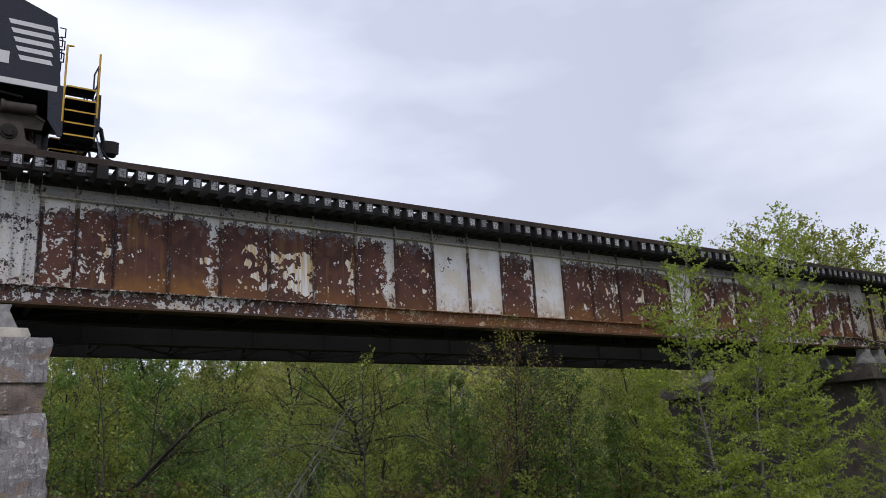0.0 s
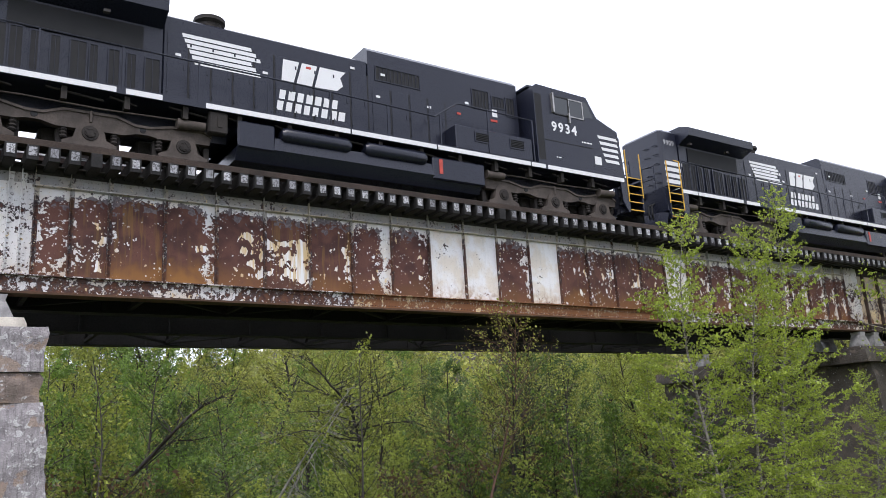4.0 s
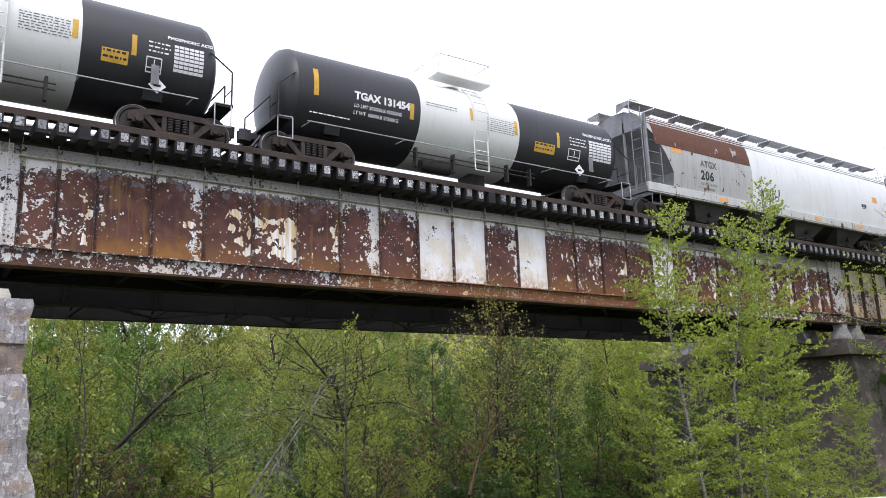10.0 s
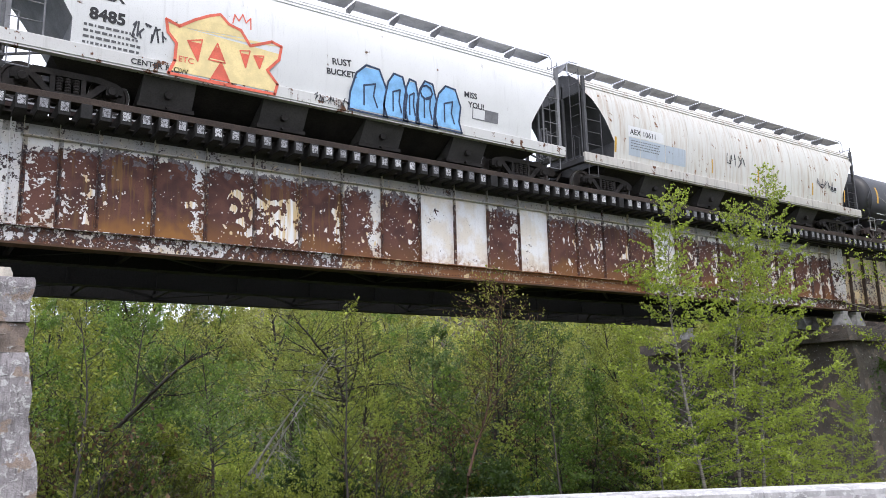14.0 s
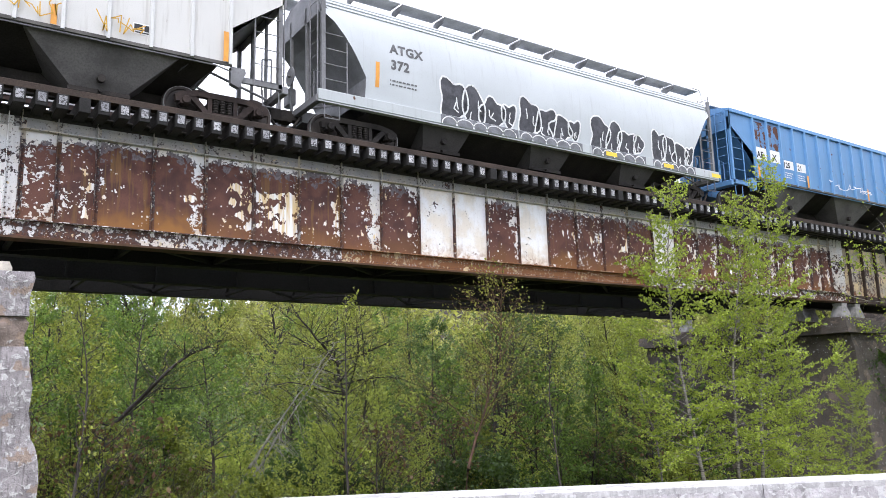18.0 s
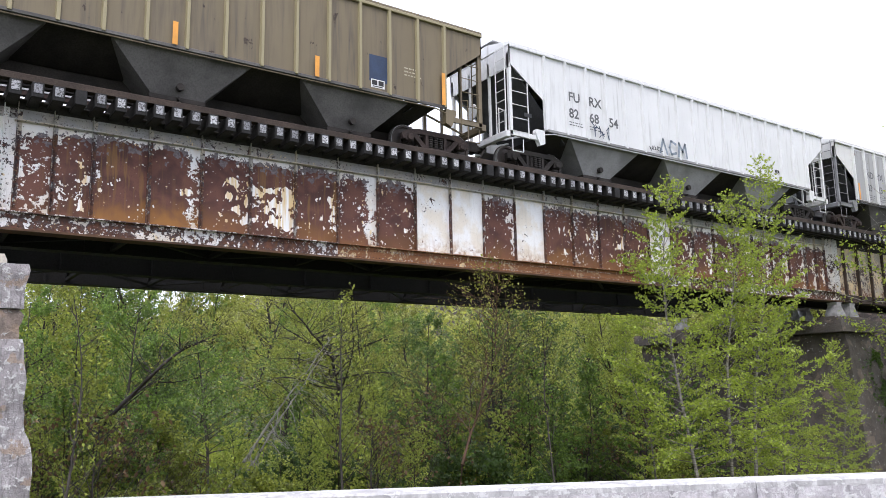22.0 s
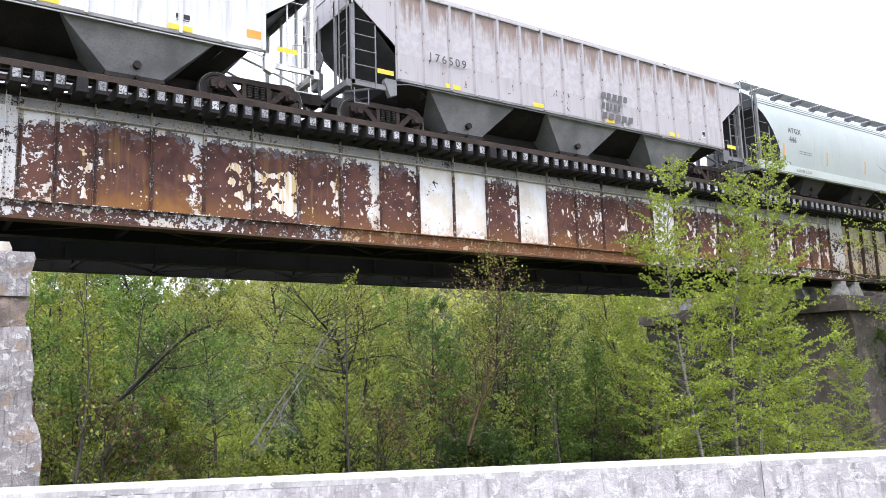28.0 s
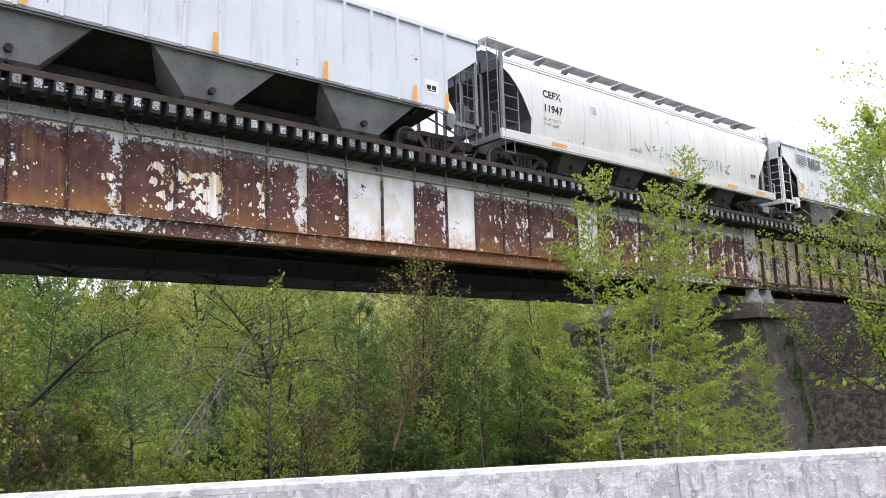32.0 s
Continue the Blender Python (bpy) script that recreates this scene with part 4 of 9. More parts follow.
def label_block(car, x, z, bend=None, y=0.0, k=1.0):
    """The dark framed data panel that most of the cars carry."""
    marks(car, x, z, 0.46 * k, 0.26 * k, white_paint, bend, y, "data_panel")
    for u in (0.03, 0.25):
        marks(car, x + u * k, z + 0.08 * k, 0.18 * k, 0.15 * k, black_paint, (lambda q: bend(q) - 0.004) if bend else None, y - 0.004, "data_field")
    marks(car, x + 0.05 * k, z + 0.025 * k, 0.36 * k, 0.03 * k, black_paint, (lambda q: bend(q) - 0.004) if bend else None, y - 0.004, "data_field")


# ---------------------------------------------------------------- covered hoppers
def hopper_ends(car, half, top, slope_mat, frame_mat, width, sill_z):
    """Slope sheets, corner posts, ladders, end sill and platform at both ends."""
    xp = half - 0.42
    for k in (-1, 1):
        s = Shape()
        w = width - 0.06
        s.loft([[(k * (xp - 0.05), -w, top - 0.55), (k * (xp - 0.05), w, top - 0.55), (k * (xp - 0.13), w, top - 0.6), (k * (xp - 0.13), -w, top - 0.6)],
                [(k * (xp - 2.35), -w * 0.9, 1.15), (k * (xp - 2.35), w * 0.9, 1.15), (k * (xp - 2.43), w * 0.9, 1.1), (k * (xp - 2.43), -w * 0.9, 1.1)]])
        part("slope_sheet", s, slope_mat, car)
        for y in (-width + 0.05, width - 0.05):
            s = Shape()
            s.box(*sorted((k * xp, k * (xp - 0.1))), y - 0.05, y + 0.05, sill_z, top - 0.25)
            part("corner_post", s, frame_mat, car)
        for y in (-0.5, 0.5):
            s = Shape()
            s.box(*sorted((k * xp, k * (xp - 0.07))), y - 0.035, y + 0.035, sill_z, top - 0.3)
            part("end_post", s, frame_mat, car)
        s = Shape()
        yn = -width
        s.tube([(k * (xp - 0.72), yn, sill_z - 0.05), (k * (xp - 0.72), yn, 2.75)], 0.022, 6)
        for i in range(5):
            z = sill_z + 0.12 + i * 0.42
            s.tube([(k * (xp - 0.05), yn, z), (k * (xp - 0.72), yn, z)], 0.014, 5)
        part("side_ladder", s, frame_mat, car)
        s = Shape()
        s.tube([(k * (xp + 0.08), yn + 0.1, sill_z - 0.1), (k * (xp + 0.08), yn + 0.1, top)], 0.02, 6)
        s.tube([(k * (xp + 0.08), yn + 0.55, sill_z - 0.1), (k * (xp + 0.08), yn + 0.55, top)], 0.02, 6)
        rungs(s, k * (xp + 0.08), yn + 0.1, yn + 0.55, sill_z + 0.1, top - 0.1, 9)
        part("end_ladder", s, frame_mat, car)
        s = Shape()
        s.box(*sorted((k * xp, k * (xp + 0.16))), -width, width, sill_z - 0.1, sill_z + 0.1, 0.015)
        s.box(*sorted((k * (xp - 1.1), k * xp)), -0.3, 0.3, 0.72, 1.02)
        part("end_sill", s, frame_mat, car)
        for q in (-1, 1):
            s = Shape()
            s.tube([(k * (xp - 1.6), q * 0.55, 1.5), (k * xp, q * 0.62, sill_z)], 0.035, 5)
            part("end_brace", s, frame_mat, car)
        s = Shape()
        s.tube([(k * (xp - 0.3), -0.9, sill_z), (k * (xp - 0.3), -0.9, 1.95), (k * (xp - 0.05), -0.9, 2.0), (k * (xp - 0.05), -0.9, sill_z)], 0.022, 5)
        part("end_rail", s, frame_mat, car)
        # stirrup step under the corner
        s = Shape()
        s.tube([(k * (xp - 0.08), yn + 0.02, sill_z - 0.1), (k * (xp - 0.08), yn + 0.02, sill_z - 0.5), (k * (xp - 0.5), yn + 0.02, sill_z - 0.5), (k * (xp - 0.5), yn + 0.02, sill_z - 0.1)], 0.016, 5)
        part("stirrup", s, frame_mat, car)
        coupler(car, k * (half + 0.12), k)
        if k < 0:
            s = Shape()
            s.box(k * xp - 0.02, k * xp + 0.2, 0.55, 0.95, 1.5, 2.0, 0.03)
            s.lathe([(0.26, 0.0), (0.28, 0.02), (0.26, 0.04), (0.22, 0.03)], (k * (xp + 0.15), 0.2, 2.15), "x", 16)
            s.cyl((-0.6 * 0 + k * (xp + 0.02), 0.2, 2.15), (k * (xp + 0.2), 0.2, 2.15), 0.03, seg=8)
            part("brake_gear", s, frame_mat, car)


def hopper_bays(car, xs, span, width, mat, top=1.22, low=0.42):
    """Bottom pockets: tapered bins with a steep outer face and an outlet gate each, under a hull coloured dark for the
    shade between them.
    """
    # sloping hull; its dark colour stands in for shade between the pockets
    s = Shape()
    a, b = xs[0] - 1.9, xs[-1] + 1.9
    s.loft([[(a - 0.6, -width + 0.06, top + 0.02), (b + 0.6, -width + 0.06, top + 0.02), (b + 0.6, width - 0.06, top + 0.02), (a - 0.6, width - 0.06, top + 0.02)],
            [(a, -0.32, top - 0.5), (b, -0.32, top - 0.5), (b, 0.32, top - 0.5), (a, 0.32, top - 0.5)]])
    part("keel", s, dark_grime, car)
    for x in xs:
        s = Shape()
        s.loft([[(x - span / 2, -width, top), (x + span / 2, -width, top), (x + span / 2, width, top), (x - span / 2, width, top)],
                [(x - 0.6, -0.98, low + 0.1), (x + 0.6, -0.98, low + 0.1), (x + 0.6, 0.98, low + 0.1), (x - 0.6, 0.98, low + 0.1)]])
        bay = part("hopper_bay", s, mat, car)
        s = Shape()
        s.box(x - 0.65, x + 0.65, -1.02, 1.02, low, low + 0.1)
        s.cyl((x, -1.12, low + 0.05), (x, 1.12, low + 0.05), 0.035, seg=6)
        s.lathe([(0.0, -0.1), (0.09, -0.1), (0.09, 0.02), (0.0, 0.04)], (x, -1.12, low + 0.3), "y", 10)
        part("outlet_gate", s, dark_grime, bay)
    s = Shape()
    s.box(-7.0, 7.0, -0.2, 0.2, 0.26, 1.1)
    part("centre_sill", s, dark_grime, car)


bracket_grey = plain("bracket_grey", (0.24, 0.24, 0.25), 0.7, vary=0.3)


def running_boards(car, half, z, y0, y1, mat, step=1.35, posts=0.12):
    """Pressed plate walk along the roof, in lengths, on dark brackets, with a turned-down grab rail at each end."""
    n = int((2 * half - 0.5) / step)
    step = (2 * half - 0.5) / n
    side = -1 if y0 < 0 else 1
    for i in range(n):
        x = -half + 0.25 + i * step
        s = Shape()
        prof = []
        for j in range(13):
            y = y0 + (y1 - y0) * j / 12
            prof.append((y, z + (0.03 if j % 2 else 0.0) + 0.05 * (y1 - y if side > 0 else y - y0)))
        s.prism(prof + [(y, w - 0.012) for y, w in reversed(prof)], "x", x + 0.012, x + step - 0.05)
        part("roof_walk", s, mat, car, smooth=0)
        s = Shape()
        s.prism([(y0, z - 0.02), (y1, z - 0.02), (y1, z - 0.3), (y0 + 0.1, z - 0.16)] if side < 0 else [(y0, z - 0.02), (y1, z - 0.02), (y1 - 0.1, z - 0.16), (y0, z - 0.3)], "x", x - 0.022, x + 0.0)
        part("walk_bracket", s, bracket_grey, car)
    for k in (-1, 1):
        s = Shape()
        e = k * (half - 0.22)
        y = y0 if side < 0 else y1
        s.tube([(e - k * 0.5, y, z + 0.06), (e - k * 0.1, y, z + 0.05), (e, y, z - 0.08), (e, y, z - 0.45)], 0.018, 5)
        part("grab_rail", s, mat, car)


def round_side(z):
    """Half width of the teardrop-section hopper at height z."""
    pts = ((1.1, 1.46), (1.3, 1.50), (1.8, 1.57), (2.4, 1.60), (2.9, 1.56), (3.3, 1.46), (3.62, 1.30), (3.85, 1.02), (4.0, 0.6))
    for (a, b), (c, d) in zip(pts, pts[1:]):
        if z <= c:
            return b + (d - b) * (z - a) / (c - a)
    return 0.6


def round_hopper(label, length, body_mat, end_mat, sill_mat, bays=4, seams=True, frame_mat=None, walk_mat=None, tone="grey", end_panel=None, open_curve=True, panel_at=0.3, tall=1.03, pocket=0.42, blunt=False):
    """Covered hopper with smooth bulging sides."""
    car = thing("covered_hopper", label, "hopper car", "freight cars of the train")
    half, top = length / 2 - 0.12, 1.22 + 2.73 * tall
    xp = half - 0.42
    up = lambda z: 1.22 + (z - 1.22) * tall
    down = lambda z: 1.22 + (z - 1.22) / tall
    frame_mat, walk_mat = frame_mat or end_mat, walk_mat or galv

    def reach(z):
        z = down(z)
        if z > 3.25:
            return xp
        if z > 1.75:
            u = (3.25 - z) / 1.5
            return xp - 1.25 * (u ** (0.72 if open_curve else 1.0))
        return xp - 1.25
    zs = [1.22, 1.5, 1.75, 2.1, 2.4, 2.7, 3.0, 3.25, 3.45, 3.62, 3.75, 3.87, 3.96, 4.02]
    prof = [(-round_side(z), up(z)) for z in zs] + [(0, up(4.06))] + [(round_side(z), up(z)) for z in reversed(zs)]

    def shell(a, b):
        """The skin from a to b, as shares of the length."""
        s = Shape()
        ra = [(-reach(z) if a <= -1 else a * xp, y, z) for y, z in prof]
        rb = [((xp if blunt else reach(z)) if b >= 1 else b * xp, y, z) for y, z in prof]
        return s.loft([ra, rb], caps=False, closed=False)
    if end_panel:
        part("body_end", shell(-1, -1 + 2 * panel_at), end_panel, car)
        part("body", shell(-1 + 2 * panel_at, 1), body_mat, car)
    else:
        part("body", shell(-1, 1), body_mat, car)
    for k in (-1, 1):
        s = Shape()
        ring = [(k * xp, y, z) for y, z in prof if z >= up(3.24)]
        s.add(ring, [tuple(range(len(ring)))])
        part("end_sheet", s, end_mat, car)
        s = Shape()
        a = [(k * (reach(up(z)) - 0.006), -round_side(z) + 0.004, up(z)) for z in zs if z <= 3.3]
        b = [(k * (reach(up(z)) - 0.006), round_side(z) - 0.004, up(z)) for z in zs if z <= 3.3]
        for i in range(len(a) - 1):
            s.add([a[i], b[i], b[i + 1], a[i + 1]], [(0, 1, 2, 3)])
        part("end_bulkhead", s, end_mat, car)
    if seams:
        for i in range(1, 13):
            x = -xp + 2 * xp * i / 13
            if abs(x) > xp - 1.3:
                continue
            s = Shape()
            s.loft([[(x - 0.016, y * 1.003, z + 0.003) for y, z in prof], [(x, y * 1.009, z + 0.01) for y, z in prof], [(x + 0.016, y * 1.003, z + 0.003) for y, z in prof]], caps=False, closed=False)
            part("seam", s, body_mat, car)
    # roof edge mouldings
    for z in (3.44, 3.55, 3.66):
        s = Shape()
        y = -round_side(z) - 0.012
        s.tube([(-xp, y, up(z)), (xp, y, up(z))], 0.022, 5)
        part("roof_moulding", s, body_mat, car)
    for y in (-1.56, 1.44):
        s = Shape()
        s.box(-half + 0.3, half - 0.3, y, y + 0.12, 0.94, 1.235, 0.012)
        s.box(-half + 0.3, half - 0.3, y + 0.02, y + 0.18, 0.90, 0.938)
        part("side_sill", s, sill_mat, car)
    hopper_ends(car, half, top, end_mat, frame_mat, 1.5, 1.0)
    span = (2 * xp - 4.0) / bays
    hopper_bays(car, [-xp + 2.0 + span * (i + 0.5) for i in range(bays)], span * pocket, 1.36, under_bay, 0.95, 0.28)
    running_boards(car, half, up(4.22) + 0.05, -1.02, -0.42, walk_mat)
    running_boards(car, half, up(4.22) + 0.05, 0.42, 1.02, walk_mat)
    for k in (-1, 1):
        freight_truck(car, k * (half - 1.75), tone)
    bend = lambda z: -round_side(down(z))
    return car, half, bend


def ribbed_hopper(label, length, body_mat, rib_mat, end_mat, bay_mat, ribs=17, bays=3, tone="rust", top=3.86, roof=4.17, frame_mat=None, low=1.30, walk=True):
    """Covered hopper with flat sides and outside posts."""
    car = thing("ribbed_hopper", label, "hopper car", "freight cars of the train")
    half, w = length / 2 - 0.12, 1.55
    xp = half - 0.42
    frame_mat = frame_mat or end_mat
    cut = [(-xp, top), (-xp, top - 0.62), (-xp + 1.32, 2.28), (-xp + 1.32, low), (xp - 1.32, low), (xp - 1.32, 2.28), (xp, top - 0.62), (xp, top)]
    s = Shape()
    s.prism(cut, "y", -w, -w + 0.03)
    part("side_sheet", s, body_mat, car)
    s = Shape()
    s.prism(cut, "y", w - 0.03, w)
    part("side_sheet", s, body_mat, car)
    s = Shape()
    s.prism([(-w - 0.03, top - 0.03), (w + 0.03, top - 0.03), (w + 0.03, top + 0.05), (0.5, roof), (-0.5, roof), (-w - 0.03, top + 0.05)], "x", -xp - 0.02, xp + 0.02)
    part("roof", s, body_mat, car)
    for k in (-1, 1):
        s = Shape()
        s.box(*sorted((k * xp, k * (xp - 0.03))), -w, w, top - 0.75, top - 0.02)
        part("end_sheet", s, body_mat, car)
    s = Shape()
    s.box(-xp, xp, -w - 0.075, -w, top - 0.12, top - 0.035, 0.012)
    part("top_chord", s, rib_mat, car)
    s = Shape()
    s.box(-xp + 1.3, xp - 1.3, -w - 0.05, -w - 0.001, low - 0.02, low + 0.07, 0.01)
    part("bottom_chord", s, bay_mat, car)
    inner = xp - 1.36
    rib = Shape()
    rib.prism([(-0.055, -w), (-0.035, -w - 0.085), (0.035, -w - 0.085), (0.055, -w)], "z", low + 0.02, top - 0.12)
    rib_mesh = rib.mesh("rib", rib_mat)
    rib2 = Shape()
    rib2.prism([(-0.055, w), (-0.035, w + 0.085), (0.035, w + 0.085), (0.055, w)], "z", low + 0.02, top - 0.12)
    rib2_mesh = rib2.mesh("rib", rib_mat)
    for i in range(ribs):
        x = -inner + 2 * inner * i / (ribs - 1)
        for m in (rib_mesh, rib2_mesh):
            part("rib", m, None, car).location.x = x
    hopper_ends(car, half, top, end_mat, frame_mat, 1.5, 1.0)
    span = (2 * xp - 2.64) / bays
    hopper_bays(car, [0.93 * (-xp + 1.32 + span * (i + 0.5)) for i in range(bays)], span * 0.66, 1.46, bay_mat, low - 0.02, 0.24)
    # pipe along the foot of the side
    s = Shape()
    s.tube([(-xp + 1.1, -1.52, low - 0.16), (-xp + 1.7, -1.56, low - 0.05), (xp - 1.7, -1.56, low - 0.05), (xp - 1.1, -1.52, low - 0.16)], 0.02, 6)
    part("train_pipe", s, frame_mat, car)
    for k in (-1, 1):
        s = Shape()
        s.prism([(k * (xp - 1.32), low), (k * (xp - 1.32), low - 0.42), (k * (xp - 1.12), low - 0.5), (k * (xp - 0.95), low - 0.1), (k * (xp - 0.98), low)], "y", -1.56, -1.40)
        part("jacking_pad", s, frame_mat, car)
        s = Shape()
        s.box(*sorted((k * (xp - 1.1), k * xp)), -1.5, -1.42, 0.98, 1.12)
        part("sill_end", s, frame_mat, car)
        freight_truck(car, k * (half - 1.75), tone)
    if walk:
        s = Shape()
        for k in (-1, 1):
            s.box(*sorted((k * (xp - 0.55), k * (xp + 0.02))), -0.8, 0.8, roof + 0.06, roof + 0.09)
        s.box(-xp, xp, -0.25, 0.25, roof + 0.06, roof + 0.09)
        part("roof_walk", s, galv, car)
    return car, half, -w


# ---------------------------------------------------------------- tank cars
def tank_car(label, length, black, white, tone="rust", band=(-1.7, 1.9)):
    car = thing("tank_car", label, "tank car", "freight cars of the train")
    half, r, zc = length / 2 - 0.12, 1.335, 2.14
    xe = half - 1.0
    bands = ((-xe, band[0], black), (band[0], band[1], white), (band[1], xe, black))
    mid = sum(band) / 2
    for a, b, m in bands:
        s = Shape()
        ring = lambda x, q=r: [(x, q * math.sin(2 * math.pi * i / 48), zc + q * math.cos(2 * math.pi * i / 48)) for i in range(48)]
        s.loft([ring(a), ring((a + b) / 2), ring(b)], caps=False)
        part("shell", s, m, car)
    for k in (-1, 1):
        s = Shape()
        rings = []
        for u in (0, 0.3, 0.55, 0.75, 0.9, 0.99):
            q = r * math.sqrt(1 - u * u)
            rings.append([(k * (xe + 0.5 * u), q * math.sin(2 * math.pi * i / 48), zc + q * math.cos(2 * math.pi * i / 48)) for i in range(48)])
        s.loft(rings, caps=True)
        part("tank_head", s, black, car)
        s = Shape()
        s.box(*sorted((k * (half - 2.7), k * (half - 0.45))), -0.3, 0.3, 0.72, 1.02)
        s.box(*sorted((k * (half - 0.75), k * (half - 0.35))), -1.4, 1.4, 1.0, 1.08)
        part("stub_sill", s, black_steel, car)
        s = Shape()
        s.prism([(-0.9, 1.0), (0.9, 1.0), (1.1, 1.6), (0.8, 1.28), (-0.8, 1.28), (-1.1, 1.6)], "x", *sorted((k * (half - 2.35), k * (half - 1.9))))
        part("saddle", s, black_steel, car)
        s = Shape()
        x = k * (half - 0.4)
        s.tube([(x, -1.42, 1.05), (x, -1.42, 1.9), (x - k * 0.5, -1.30, 2.35)], 0.02, 6)
        s.tube([(x, -0.9, 1.05), (x, -0.9, 1.75), (x, 0.9, 1.75), (x, 0.9, 1.05)], 0.02, 6)
        s.tube([(x, -1.42, 1.45), (x, -0.9, 1.45)], 0.016, 5)
        part("hand_rail", s, black_steel, car)
        s = Shape()
        for i in range(4):
            s.box(*sorted((x - k * (0.02 + 0.1 * i), x - k * (0.1 + 0.1 * i))), -1.42, -0.85, 1.05, 1.07)
        s.tube([(x, -1.4, 1.05), (x, -1.4, 0.5), (x - k * 0.4, -1.4, 0.5), (x - k * 0.4, -1.4, 1.05)], 0.016, 5)
        part("end_step", s, galv, car)
        coupler(car, k * (half + 0.12), k)
        freight_truck(car, k * (half - 1.55), tone)
    # dome, platform and its rails over the middle
    s = Shape()
    s.lathe([(0.45, 3.62), (0.45, 3.88), (0.4, 3.92), (0.12, 3.95), (0.1, 4.05), (0.02, 4.08)], (0, 0, 0), "z", 20)
    part("manway", s, white, car).location = (mid, 0, -0.14)
    s = Shape()
    s.box(-1.0, 1.0, -1.05, -0.5, 3.62, 3.66)
    s.box(-1.0, 1.0, 0.5, 1.05, 3.62, 3.66)
    part("top_platform", s, white, car).location = (mid, 0, -0.1)
    s = Shape()
    for y in (-1.05, 1.05):
        s.tube([(-1.6, y * 0.7, 3.66), (-0.95, y, 4.3), (0.95, y, 4.3), (0.95, y, 3.66)], 0.018, 5)
        s.tube([(-0.95, y, 3.66), (-0.95, y, 4.3)], 0.018, 5)
        s.tube([(0.0, y, 3.66), (0.0, y, 4.3)], 0.014, 5)
    s.tube([(0.95, -1.05, 4.3), (0.95, 1.05, 4.3)], 0.018, 5)
    part("platform_rail", s, white, car).location = (mid, 0, -0.14)
    side = lambda z: -math.sqrt(max(0.0, r * r - (z - zc) ** 2))
    s = Shape()
    zs = [0.6 + 0.3 * i for i in range(10)]
    out = lambda z: min(side(z), -1.2 if z < 3.0 else side(z)) - 0.12
    s.tube([(0.05, out(z), z) for z in zs], 0.022, 6)
    ladder = part("ladder_rail", s, white, car)
    ladder.location.x = mid
    s = Shape()
    s.tube([(0.55, out(z), z) for z in zs], 0.022, 6)
    part("ladder_rail", s, white, car).location.x = mid
    for z in zs:
        s = Shape()
        s.tube([(0.05, out(z), z), (0.55, out(z), z)], 0.016, 5)
        part("rung", s, white, ladder)
    # grab line along the side and the bottom outlet
    s = Shape()
    s.tube([(-xe + 0.2, -1.40, 1.06), (xe - 0.2, -1.40, 1.06)], 0.016, 6)
    for x in (-xe + 0.3, -xe * 0.45, 0, xe * 0.5, xe - 0.3):
        s.tube([(x, -1.40, 1.06), (x, -0.6, 1.12)], 0.016, 5)
    part("grab_line", s, galv, car)
    s = Shape()
    s.box(0.35, 1.0, -0.3, 0.3, 0.45, 0.95, 0.04)
    s.cyl((-1.6, -0.6, 0.7), (-0.6, -0.6, 0.7), 0.16, seg=12)
    s.tube([(-2.2, -1.0, 0.92), (2.4, -1.0, 0.92)], 0.02, 5)
    s.tube([(-2.2, -1.0, 0.78), (2.4, -1.0, 0.78)], 0.02, 5)
    for x in (-2.0, -0.7, 1.3, 2.2):
        s.box(x - 0.03, x + 0.03, -1.06, -0.9, 0.5, 1.05)
    part("underframe", s, dark_grime, car)
    # bracket plate near the leading end
    s = Shape()
    s.box(xe - 1.3, xe - 1.12, -1.44, -1.42, 1.2, 1.66)
    part("side_plate", s, grey_board, car)
    return car, half, side

# ---------------------------------------------------------------- locomotives
grey_number = plain("worn_grey_number", (0.36, 0.36, 0.37), 0.6, vary=0.25, scale=5)


